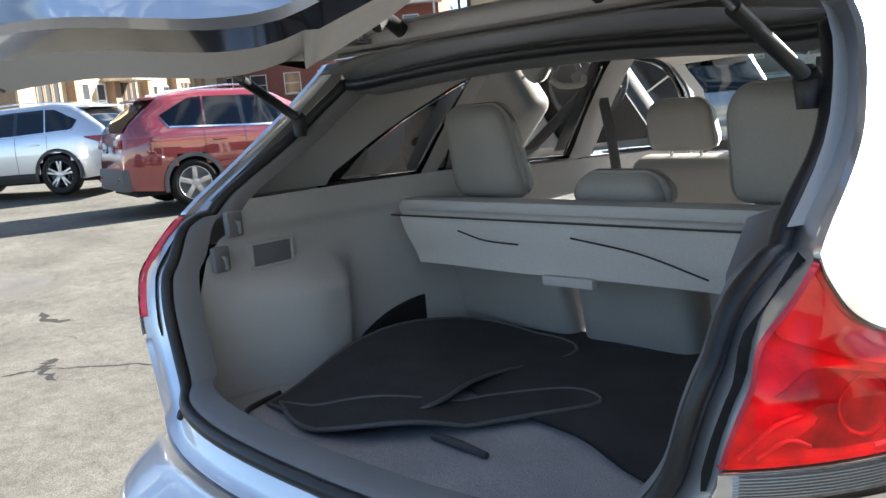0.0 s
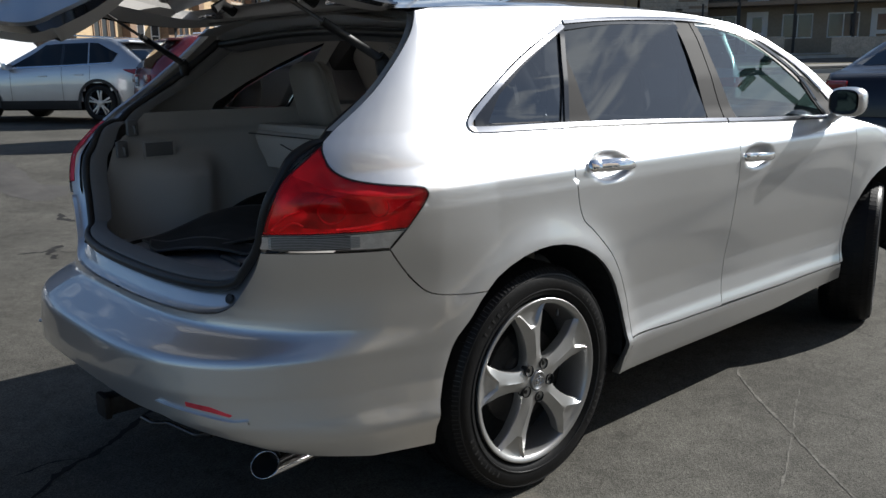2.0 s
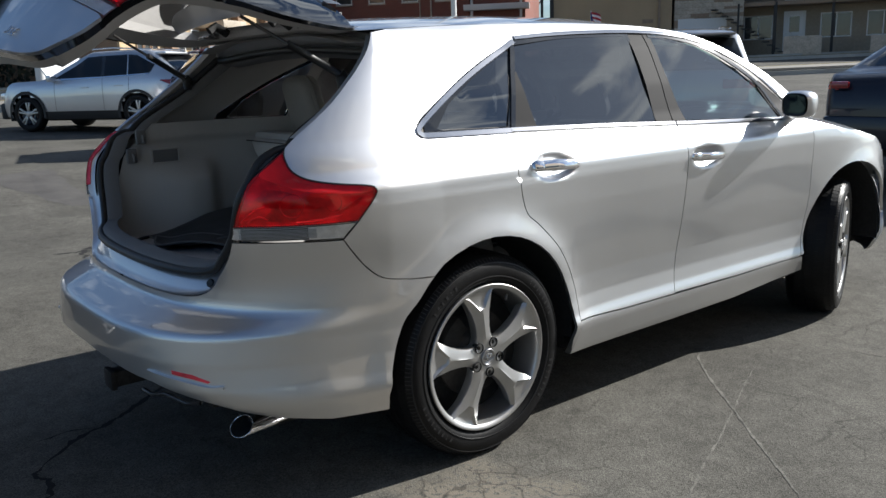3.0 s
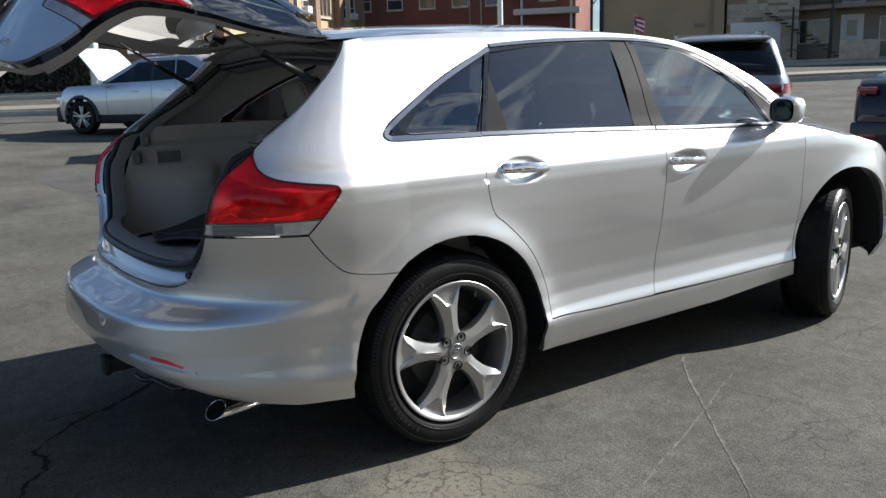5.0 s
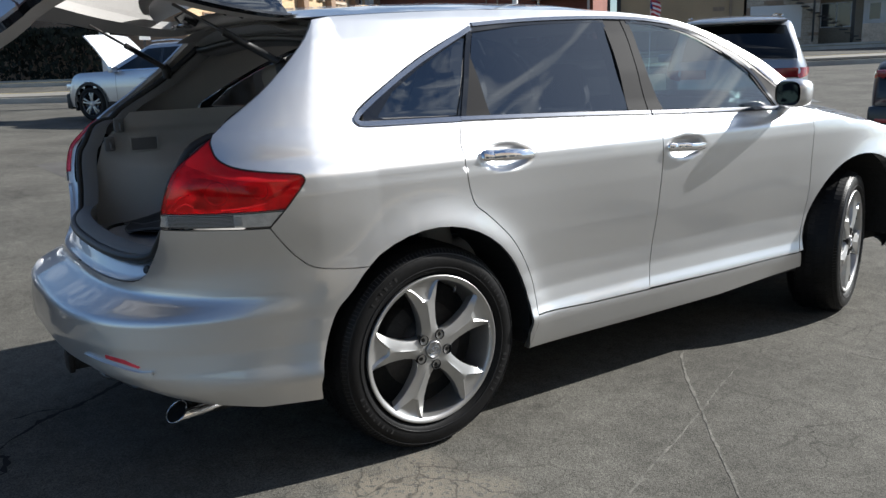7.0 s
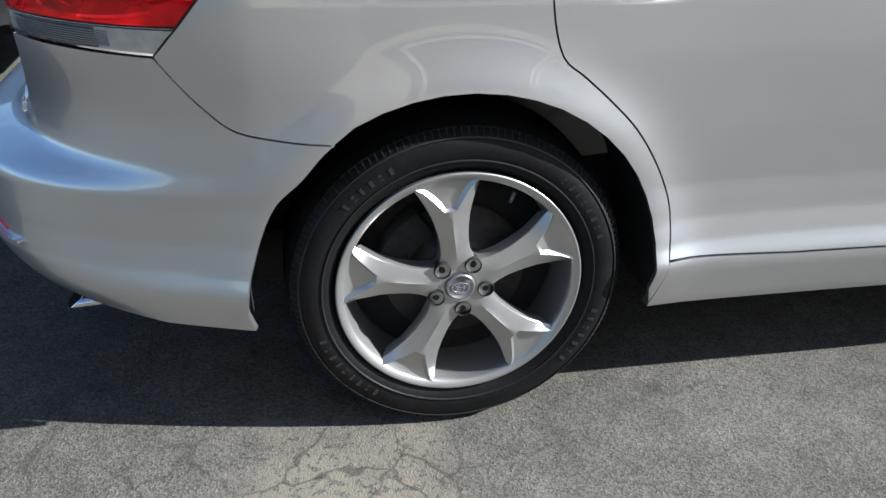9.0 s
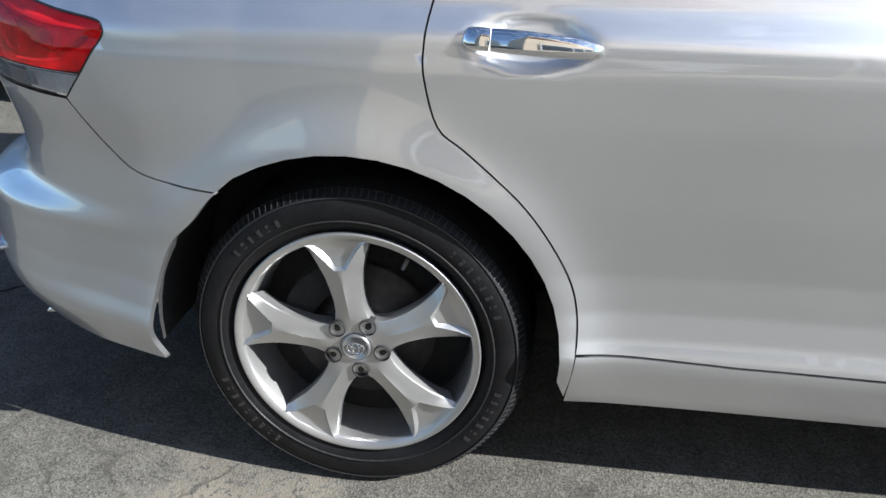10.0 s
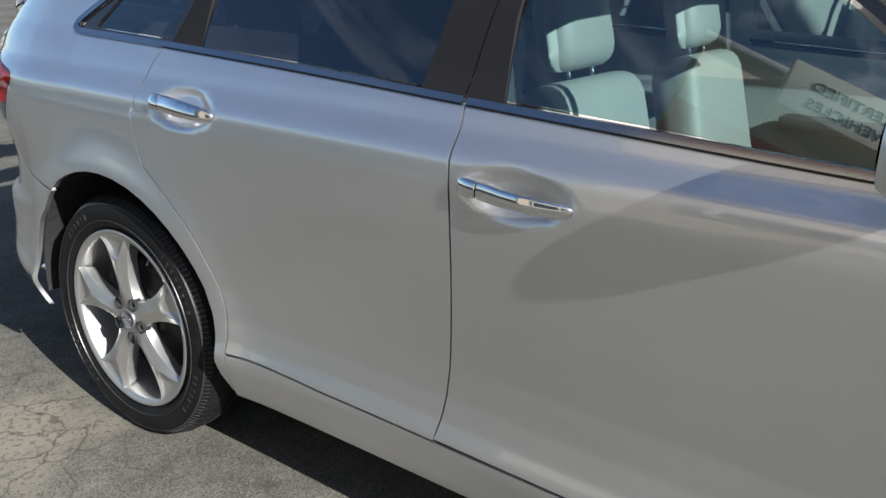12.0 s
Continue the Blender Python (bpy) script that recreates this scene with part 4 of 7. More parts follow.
# ---- wheels ----
def spoke_wheel(hub_x, hub_y, side, turn=0.0, radius=0.372, start=98.0):
    """A wheel with a five-spoke alloy rim; its outer face looks along +x before it is turned."""
    wheel = empty("wheel", Matrix.Translation((side * hub_x, hub_y, 0.370)) @ Matrix.Rotation(turn, 4, "Z") @ Matrix.Rotation(0 if side > 0 else math.pi, 4, "Z"), car)
    bm = bmesh.new()
    prof = [(0.262, -0.045), (0.268, -0.018), (0.290, 0.000), (0.318, 0.004), (0.338, 0.001), (0.350, -0.006), (0.362, -0.022), (0.3705, -0.040), (0.3735, -0.075), (0.3735, -0.175), (0.3705, -0.205), (0.362, -0.225), (0.34, -0.245), (0.30, -0.25), (0.262, -0.225)]
    lathe(bm, prof, 96)
    bmesh.ops.recalc_face_normals(bm, faces=bm.faces)
    tyre = part("tyre", bm, RUBBER, wheel, "black tyre with fine tread and raised sidewall ribs", 50)
    # tread and shoulder blocks
    bm = bmesh.new()
    n = 84
    for k in range(n):
        a = k * math.tau / n
        for lane, (x0, x1, r0, r1, lean) in enumerate(((-0.020, -0.052, 0.3635, 0.3745, 0.012), (-0.060, -0.100, 0.372, 0.377, 0.008), (-0.108, -0.145, 0.372, 0.377, -0.008), (-0.153, -0.192, 0.372, 0.377, -0.008), (-0.198, -0.226, 0.3745, 0.3625, -0.01))):
            w = 0.78 * math.tau / n / 2
            vs = []
            for rr, xx, sh in ((r0, x0, 0), (r1, x1, lean)):
                for sgn in (-1, 1):
                    b = a + sgn * w + sh + 0.012 * lane
                    vs.append((xx, rr, b))
            low = [bm.verts.new((x, (r - 0.008) * math.cos(b), (r - 0.008) * math.sin(b))) for x, r, b in vs]
            top = [bm.verts.new((x, r * math.cos(b), r * math.sin(b))) for x, r, b in vs]
            for q in ((0, 1, 3, 2), ):
                bm.faces.new([top[i] for i in q])
            for i, j in ((0, 1), (1, 3), (3, 2), (2, 0)):
                bm.faces.new((low[i], low[j], top[j], top[i]))
    bmesh.ops.recalc_face_normals(bm, faces=bm.faces)
    part("tread", bm, RUBBER, tyre)
    # raised marks on the sidewall: unreadable lettering as plain bars, and rings
    bm = bmesh.new()
    lathe(bm, [(0.296, 0.0005), (0.297, 0.0040), (0.299, 0.0040), (0.300, 0.001)], 96)
    lathe(bm, [(0.3445, -0.0035), (0.3455, 0.0005), (0.3475, -0.0005), (0.3485, -0.005)], 96)
    for a0, count in ((200, 9), (20, 8), (-40, 7), (118, 6)):
        for k in range(count):
            a = radians(a0 + k * 4.2)
            t = 0.0022
            mrot = Matrix.Rotation(a, 4, "X")
            box(bm, (0.001, 0.312, -0.005 + 0.002 * (k % 2)), (0.0046 - 0.001 * (k % 3 == 1), 0.327, 0.003), 0, mrot)
    bmesh.ops.recalc_face_normals(bm, faces=bm.faces)
    part("sidewall_lettering", bm, RUBBER_SHINE, tyre)
    # fine radial ribs on the shoulder
    bm = bmesh.new()
    for k in range(150):
        a = k * math.tau / 150
        c0, c1 = math.cos(a - 0.0035), math.cos(a + 0.0035)
        s0, s1 = math.sin(a - 0.0035), math.sin(a + 0.0035)
        lo, hi = (0.3490, -0.0040), (0.3615, -0.0195)
        quad = [bm.verts.new((x + 0.0012, r * c, r * sn_)) for (r, x), c, sn_ in ((lo, c0, s0), (lo, c1, s1), (hi, c1, s1), (hi, c0, s0))]
        base = [bm.verts.new((x - 0.003, r * c, r * sn_)) for (r, x), c, sn_ in ((lo, c0, s0), (lo, c1, s1), (hi, c1, s1), (hi, c0, s0))]
        bm.faces.new(quad)
        for i in range(4):
            bm.faces.new((base[i], base[(i + 1) % 4], quad[(i + 1) % 4], quad[i]))
    bmesh.ops.recalc_face_normals(bm, faces=bm.faces)
    part("shoulder_ribs", bm, RUBBER_SHINE, tyre)
    bm = bmesh.new()
    lathe(bm, [(0.2690, -0.016), (0.2705, -0.006), (0.2695, -0.002), (0.2665, -0.001), (0.2625, -0.003), (0.2535, -0.006), (0.2510, -0.010), (0.2485, -0.020), (0.2460, -0.036), (0.2400, -0.075), (0.2350, -0.13), (0.2350, -0.20), (0.26, -0.225)], 96)
    rim = part("rim", bm, ALLOY, wheel, "silver five-spoke alloy rim", 40)
    # spokes: a peaked bar that forks into two pointed wings round a hollow foot
    stations = ((0.030, 0.052, 0.030, 0.012, -0.011, 0.001), (0.052, 0.046, 0.025, 0.010, -0.010, 0.001), (0.066, 0.0375, 0.019, 0.007, -0.009, 0.002),
                (0.085, 0.0325, 0.016, 0.005, -0.008, 0.004), (0.110, 0.0315, 0.015, 0.004, -0.007, 0.005), (0.140, 0.0345, 0.014, 0.004, -0.006, 0.005),
                (0.170, 0.0405, 0.013, 0.005, -0.004, 0.004), (0.186, 0.0450, 0.0135, 0.008, -0.003, 0.001), (0.192, 0.0470, 0.0165, 0.009, -0.003, -0.005),
                (0.210, 0.0535, 0.0290, 0.020, -0.004, -0.010), (0.230, 0.0610, 0.0430, 0.034, -0.005, -0.010), (0.246, 0.0680, 0.0560, 0.048, -0.005, -0.007),
                (0.2545, 0.0715, 0.0665, 0.060, -0.005, -0.002))
    for k in range(5):
        a = radians(start + 72 * k)
        m = Matrix.Rotation(a, 4, "X")
        bm = bmesh.new()
        rows = []
        for r, w, zr, zi, x, dip in stations:
            row = []
            slope = 0.007 if r < 0.17 else 0.010
            for z, dx in ((-w * 1.0, -0.042), (-w, -slope - 0.003), (-w * 0.965, -slope), (-zr, 0.0), (-zi, dip if r > 0.172 else dip * 0.5), (0.0, dip), (zi, dip if r > 0.172 else dip * 0.5), (zr, 0.0), (w * 0.965, -slope), (w, -slope - 0.003), (w, -0.042)):
                if r > 0.24:
                    dx = max(dx, -0.012)
                row.append(bm.verts.new(m @ Vector((x + dx, math.sqrt(max(r * r - z * z * (r / 0.254) ** 2 * 0.9, 1e-6)) if r > 0.06 else r, z))))
            rows.append(row)
        for p, q in zip(rows, rows[1:]):
            for j in range(len(p) - 1):
                bm.faces.new((p[j], p[j + 1], q[j + 1], q[j]))
        bmesh.ops.recalc_face_normals(bm, faces=bm.faces)
        part("spoke", bm, ALLOY, rim, "", 24)
    bm = bmesh.new()
    lathe(bm, [(0.062, -0.050), (0.062, -0.020), (0.058, -0.014), (0.040, -0.0095), (0.0335, -0.009), (0.0335, -0.014)], 48)
    part("hub", bm, ALLOY, rim, "", 40)
    bm = bmesh.new()
    lathe(bm, [(0.0325, -0.012), (0.0325, -0.006), (0.030, -0.0035), (0.027, -0.003), (0.0265, -0.0045), (0.0, -0.0035)], 40)
    cap = part("centre_cap", bm, CAP, rim, "silver centre cap with an oval emblem", 30)
    bm = bmesh.new()
    for rx, rz, dz in ((0.019, 0.013, 0.0), (0.008, 0.0125, 0.0), (0.012, 0.006, 0.007)):
        tube(bm, [(-0.0025, rx * math.cos(t * math.tau / 24), dz + rz * math.sin(t * math.tau / 24)) for t in range(24)], 0.0012, 6, True)
    part("emblem", bm, CHROME, rim, "", 60)
    for k in range(5):
        a = radians(start + 36 + 72 * k)
        m = Matrix.Rotation(a, 4, "X") @ Matrix.Translation((0, 0.0575, 0))
        bm = bmesh.new()
        lathe(bm, [(0.0178, -0.030), (0.0185, -0.0055), (0.0170, -0.0045), (0.0160, -0.030), (0.0, -0.030)], 24, m)
        part("nut_recess", bm, LINER, rim, "", 40)
        bm = bmesh.new()
        lathe(bm, [(0.0092, -0.030), (0.0090, -0.014), (0.0072, -0.010), (0.0045, -0.0095), (0.0, -0.0095)], 6, m)
        part("wheel_nut", bm, NUT, rim)
    bm = bmesh.new()
    tube(bm, [(-0.025, 0.238 * math.cos(radians(start - 36)), 0.238 * math.sin(radians(start - 36))), (-0.02, 0.215 * math.cos(radians(start - 36)), 0.215 * math.sin(radians(start - 36)))], 0.005, 8)
    part("valve", bm, STEEL, rim, "", 40)
    bm = bmesh.new()
    lathe(bm, [(0.16, -0.095), (0.16, -0.080), (0.09, -0.080), (0.085, -0.06), (0.06, -0.06), (0.0, -0.06)], 48)
    part("brake_disc", bm, RUST, wheel, "dull dark steel brake disc", 40)
    bm = bmesh.new()
    m = Matrix.Rotation(radians(150), 4, "X")
    for t0 in (-22, -7, 8):
        box(bm, (-0.12, 0.112, -0.028), (-0.055, 0.182, 0.028), 0.010, Matrix.Rotation(radians(150 + t0), 4, "X"))
    part("brake_caliper", bm, LINER, wheel, "", 40)
    bm = bmesh.new()
    lathe(bm, [(0.0, -0.115), (0.235, -0.115), (0.238, -0.2)], 40)
    part("brake_shield", bm, LINER, wheel, "", 40)
    return wheel


for side in (1, -1):
    spoke_wheel(0.930, 0.0, side)
    spoke_wheel(0.905, 2.66, side, turn=radians(20), start=60)

# ---- tailgate, raised ----
HINGE, RAISED = (0, -0.27, 1.565), 48.0
gate = empty("tailgate", Matrix.Translation(HINGE) @ Matrix.Rotation(radians(-RAISED), 4, "X") @ Matrix.Translation((0, 0.27, -1.565)), car)
tagged(gate, "raised silver tailgate with a dark rear window and a rear spoiler")
GATE_LAMP = [(-0.830, 0.898), (-0.908, 0.899), (-0.978, 0.903), (-0.990, 0.918), (-0.986, 0.945), (-0.963, 1.00), (-0.903, 1.066), (-0.818, 1.122), (-0.738, 1.152), (-0.673, 1.168)]
GLASS_LOW = [(-0.676, 1.180), (-0.758, 1.190), (-0.928, 1.203), (-1.128, 1.214), (CENTRE, 1.218)]
lower = line2(SHUT_LOW)[::-1] + line2(GATE_LAMP) + line2(GLASS_LOW)
panel("gate_panel", lower, SILVER, gate, (1, -1), step=0.028, gap=0.003, thick=0.012, weld=True)
glass_up = [(-0.640, 1.215), (-0.578, 1.292), (-0.498, 1.395), (-0.433, 1.468), (-0.578, 1.490), (-0.878, 1.50), (CENTRE, 1.505)]
ob = panel("rear_window", line2(GLASS_LOW)[::-1] + [(-0.668, 1.186)] + line2(glass_up), PRIVACY, gate, (1, -1), step=0.035, gap=0.004, thick=0.004, out=-0.006, weld=True, label="dark tinted rear window")
ob.visible_shadow = False
for side in (1, -1):
    gl = empty("gate_lamp", None, gate)
    shape = line2(GATE_LAMP) + line2(SHUT_LAMP)
    panel("red_lens", cut(shape, LAMP_SPLIT, 2), RED_LENS, gl, (side,), step=0.02, out=0.002, thick=0.0, gap=0.0012, dome=0.012, label="glossy red lens").visible_shadow = False
    panel("clear_lens", cut(shape, 0, LAMP_SPLIT - 0.001), CLEAR_LENS, gl, (side,), step=0.02, out=0.002, thick=0.0, gap=0.003, dome=0.006, label="clear lens").visible_shadow = False
    panel("red_reflector", inset(cut(shape, LAMP_SPLIT + 0.003, 2), 0.005), LAMP_RED_BED, gl, (side,), step=0.02, out=-0.014, thick=-0.013)
    panel("clear_reflector", inset(cut(shape, 0, LAMP_SPLIT - 0.002), 0.0006), LAMP_BED, gl, (side,), step=0.015, out=-0.004, thick=0.0)
    # black edge of the gate and its grey inner trim
    strip("edge_seal", SHUT_UP[:-1], 0.016, GLOSS_BLACK, gate, side, -0.001, 0.03)

# folded edge of the gate: black outside, grey trim within
edge = line2(SHUT_LOW)[::-1] + line2(SHUT_LAMP)[::-1] + line2(SHUT_UP)
bm = bmesh.new()
def gate_loop(d, out):
    pts = []
    for s, z in edge:
        pts.append(Vector(shell(s - d, z + (d if z < 0.75 else 0), 1, out)))
    return pts + [Vector((-p.x, p.y, p.z)) for p in reversed(pts[1:])]
for (d0, o0), (d1, o1) in (((0.003, -0.010), (0.010, -0.045)),):
    a, b = [bm.verts.new(p) for p in gate_loop(d0, o0)], [bm.verts.new(p) for p in gate_loop(d1, o1)]
    for i in range(len(a) - 1):
        bm.faces.new((a[i], b[i], b[i + 1], a[i + 1]))
part("gate_edge", bm, GLOSS_BLACK, gate, "black painted edge of the gate", 60)
bm = bmesh.new()
for (d0, o0), (d1, o1) in (((0.010, -0.045), (0.030, -0.100)), ((0.030, -0.100), (0.15, -0.105)), ((0.15, -0.105), (0.18, -0.02))):
    a, b = [bm.verts.new(p) for p in gate_loop(d0, o0)], [bm.verts.new(p) for p in gate_loop(d1, o1)]
    for i in range(len(a) - 1):
        bm.faces.new((a[i], b[i], b[i + 1], a[i + 1]))
part("trim_border", bm, GREY_TRIM, gate, "grey moulded inner trim", 60)
inner = [(CENTRE, 0.754), (-1.128, 0.758), (-1.008, 0.775), (-0.953, 0.82), (-0.923, 0.86), (-0.893, 0.90), (-0.871, 0.976), (-0.839, 1.062), (-0.784, 1.116), (-0.730, 1.165), (-0.758, 1.178), (-0.928, 1.192), (-1.128, 1.203), (CENTRE, 1.207)]
panel("inner_trim", inner, GREY_TRIM, gate, (1, -1), step=0.04, out=-0.095, thick=0.0, gap=0, weld=True)
boxes("pull_handle", [((0.16, -0.908, 0.762), (0.30, -0.883, 0.80))], BLACK, gate, 0.01)

# spoiler lip over the rear window
bm = bmesh.new()
def spoiler(u, v):
    t = -1 + 2 * u
    w = 0.655
    bow = 1 - abs(t) ** 2.6
    lead, trail = -0.365 + 0.0 * t, -0.415 - 0.145 * bow
    ztop, ztr = rail(-0.36) + 0.058 * (1 - abs(t) ** 2.3) - 0.004, 1.492 + 0.040 * bow
    prof = ((0.0, 0.0, 0), (0.3, 0.0, 0), (0.7, -0.002, 0), (0.95, -0.002, 0), (1.0, -0.010, 0), (0.985, -0.024, 0), (0.7, -0.030, 1), (0.3, -0.045, 1), (0.1, -0.06, 1))
    f = v * (len(prof) - 1)
    i = min(int(f), len(prof) - 2)
    k, dz = prof[i][0] + (prof[i + 1][0] - prof[i][0]) * (f - i), prof[i][1] + (prof[i + 1][1] - prof[i][1]) * (f - i)
    return (t * w * (1 - 0.02 * k), lead + (trail - lead) * k, ztop + (ztr - ztop) * k ** 1.15 + dz)
grid(bm, spoiler, 40, 16, True)
bmesh.ops.recalc_face_normals(bm, faces=bm.faces)
part("spoiler", bm, SILVER, gate, "silver roof spoiler", 35)
boxes("high_brake_lamp", [((-0.17, -0.50, 1.497), (0.17, -0.455, 1.512))], LAMP_RED_BED, gate, 0.004)
# wiper with its cover
wiper = empty("wiper", None, gate)
bm = bmesh.new()
tube(bm, [(0.0, -0.935, 1.215), (0.0, -0.965, 1.235), (0.02, -0.955, 1.25), (0.10, -0.925, 1.262)], [0.028, 0.030, 0.024, 0.012], 12)
part("wiper_pivot", bm, BLACK, wiper, "", 60)
bm = bmesh.new()
tube(bm, [(0.06, -0.94, 1.258), (0.25, -0.91, 1.255), (0.40, -0.875, 1.250)], [0.009, 0.007, 0.006], 8)
part("wiper_arm", bm, BLACK, wiper, "", 60)
bm = bmesh.new()
tube(bm, [(0.12, -0.925, 1.240), (0.27, -0.905, 1.242), (0.42, -0.865, 1.240)], 0.006, 6, flat=1.6)
part("wiper_blade", bm, SEAL, wiper, "", 60)

# badge, painted shade below the garnish, plate
bm = bmesh.new()
for rx, rz, dz in ((0.052, 0.036, 0.0), (0.017, 0.034, 0.0), (0.034, 0.014, 0.016)):
    tube(bm, [(rx * math.cos(t * math.tau / 32), -1.005, 1.080 + dz + rz * math.sin(t * math.tau / 32)) for t in range(32)], 0.0042, 8, True)
part("emblem", bm, CHROME, gate, "chrome oval emblem", 60)
for k in range(5):
    boxes("name_bar", [((-0.125 + 0.054 * k, -1.006, 1.010), (-0.090 + 0.054 * k, -0.998, 1.026))], CHROME, gate, 0.003)
letters("trim_badge", "XLE", 0.040, CHROME, Matrix.Translation(Vector(shell(-1.03, 0.755)) + Vector((0.0, -0.004, 0))) @ Euler((radians(88), 0, radians(12))).to_matrix().to_4x4(), gate, "chrome trim badge")
boxes("plate_garnish", [((-0.28, -1.020, 0.955), (0.28, -0.983, 0.983))], SILVER, gate, 0.010)
# flat black strip painted in for the shade under the garnish bar
boxes("recess_shade", [((-0.27, -0.998, 0.925), (0.27, -0.992, 0.955))], LINER, gate, 0.002)
boxes("plate_lamp", [((0.10, -1.005, 0.944), (0.15, -0.996, 0.952)), ((-0.15, -1.005, 0.944), (-0.10, -0.996, 0.952))], CLEAR_LENS, gate, 0.002)
plate = boxes("plate_frame", [((-0.160, -1.023, 0.775), (0.160, -1.006, 0.935))], GLOSS_BLACK, gate, 0.006, "black dealer plate")
PALE_BLUE = material("plate_print", (0.42, 0.52, 0.66), 0.5)
boxes("plate_print", [((-0.11, -1.0255, 0.858), (-0.02, -1.023, 0.895)), ((-0.005, -1.0255, 0.858), (0.11, -1.023, 0.882)), ((-0.06, -1.0255, 0.825), (0.06, -1.023, 0.843)), ((-0.10, -1.0255, 0.793), (0.10, -1.023, 0.805)), ((-0.08, -1.0255, 0.913), (0.08, -1.023, 0.922))], PALE_BLUE, plate)

# gas struts, hinges and rubber stops
def gate_point(p):
    return gate.matrix_basis @ Vector(p)
for side in (1, -1):
    strut = empty("gas_strut", None, car)
    a, b = Vector((side * 0.655, -0.385, 1.375)), gate_point((side * 0.60, -0.63, 1.30)) - Vector((0, 0, 0.09))
    bm = bmesh.new()
    tube(bm, [a, a.lerp(b, 0.55)], 0.0125, 12)
    part("strut_tube", bm, BLACK, strut, "", 60)
    bm = bmesh.new()
    tube(bm, [a.lerp(b, 0.55), b], 0.0055, 10)
    part("strut_rod", bm, STEEL, strut, "", 60)
    bm = bmesh.new()
    tube(bm, [a - Vector((side * 0.0, 0.0, 0.045)), a, a + Vector((0, -0.01, 0.01))], [0.016, 0.022, 0.018], 10)
    part("strut_bracket", bm, BLACK, strut, "", 60)
    hinge = empty("gate_hinge", None, car)
    bm = bmesh.new()
    tube(bm, [(side * 0.43 + 0.04, -0.36, 1.555), (side * 0.43 - 0.04, -0.36, 1.555)], 0.008, 8)
    box(bm, (side * 0.43 - 0.03, -0.40, 1.54), (side * 0.43 + 0.03, -0.33, 1.552), 0.003)
    part("hinge_knuckle", bm, SATIN, hinge, "", 40)
    bm = bmesh.new()
    tube(bm, [(side * 0.27, -0.35, 1.555), (side * 0.27, -0.40, 1.585), (side * 0.27, -0.43, 1.565)], 0.018, 10)
    part("wiring_boot", bm, LINER, hinge, "", 60)

# ---- tailgate opening and the inside of the car ----
loop2 = line2(SHUT_LOW)[::-1] + line2(SHUT_LAMP)[::-1][1:] + line2(SHUT_UP)
half = [Vector(shell(s, z)) for s, z in loop2]
top_y, top_z = half[-1].y, half[-1].z
TOP = [Vector((half[-1].x * (1 - k / 8), top_y + 0.0 * k, top_z + 0.035 * math.sin(math.pi / 2 * k / 8))) for k in range(1, 9)]
half += TOP
LOOP = half + [Vector((-p.x, p.y, p.z)) for p in reversed(half[1:-1])]


def ring(inward, forward):
    """The opening's outline drawn in towards its middle and moved forward."""
    n, out = len(LOOP), []
    for i, p in enumerate(LOOP):
        t = LOOP[(i + 1) % n] - LOOP[i - 1]
        d = Vector((-t.z, 0, t.x))
        if d.length < 1e-6:
            d = Vector((0, 0, 1))
        d.normalize()
        if d.dot(Vector((0, 0, 1.08)) - Vector((p.x, 0, p.z))) < 0:
            d = -d
        f = Vector((0, 1, 0))
        out.append(p + d * inward + f * forward)
    for _ in range(2):
        out = [(out[i - 1] + out[i] * 2 + out[(i + 1) % n]) / 4 for i in range(n)]
    return out


def ring_strip(name, offsets, mat, parent, label="", smooth=50):
    bm = bmesh.new()
    rows = [[bm.verts.new(p) for p in ring(*o)] for o in offsets]
    n = len(LOOP)
    for a, b in zip(rows, rows[1:]):
        for i in range(n):
            bm.faces.new((a[i], a[(i + 1) % n], b[(i + 1) % n], b[i]))
    bmesh.ops.recalc_face_normals(bm, faces=bm.faces)
    return part(name, bm, mat, parent, label, smooth)


ring_strip("opening_frame", [(0.0, 0.006), (0.006, 0.022), (0.016, 0.032), (0.055, 0.045), (0.064, 0.060)], SILVER, car, "silver painted frame of the tailgate opening")
bm = bmesh.new()
tube(bm, ring(0.068, 0.042), 0.015, 10, True)
part("door_seal", bm, SEAL, car, "black rubber weather seal", 60)
ring_strip("opening_trim", [(0.074, 0.052), (0.084, 0.050), (0.094, 0.060), (0.100, 0.11)], DARK_TRIM, car, "grey plastic trim round the opening")

# load floor and its step
bm = bmesh.new()
def floor_at(u, v):
    x, y = -0.64 + 1.28 * u, -0.86 + 1.31 * v
    return (x, y, 0.702 + 0.004 * noise.noise((x * 5, y * 5, 0)))
grid(bm, floor_at, 30, 30)
part("load_floor", bm, CARPET, car, "grey carpeted load floor", 60)
boxes("sill_plate", [((-0.43, -0.885, 0.690), (0.43, -0.79, 0.712))], DARK_TRIM, car, 0.012, "grey plastic sill plate")
bm = bmesh.new()
tube(bm, [(-0.02, -0.885, 0.715), (-0.02, -0.90, 0.742), (0.02, -0.90, 0.742), (0.02, -0.885, 0.715)], 0.005, 8)
part("latch_striker", bm, CHROME, car, "", 60)
bm = bmesh.new()
tube(bm, curve_points([(-0.56, -0.60, 0.708), (-0.52, -0.72, 0.708), (-0.40, -0.775, 0.708), (-0.16, -0.79, 0.708), (-0.12, -0.765, 0.708), (0.10, -0.775, 0.708), (0.45, -0.765, 0.708), (0.56, -0.66, 0.708)], 6), 0.007, 6)
part("floor_piping", bm, SEAL, car, "", 60)

# side trims of the load bay, with wheel-house bulge
for side in (1, -1):
    bm = bmesh.new()
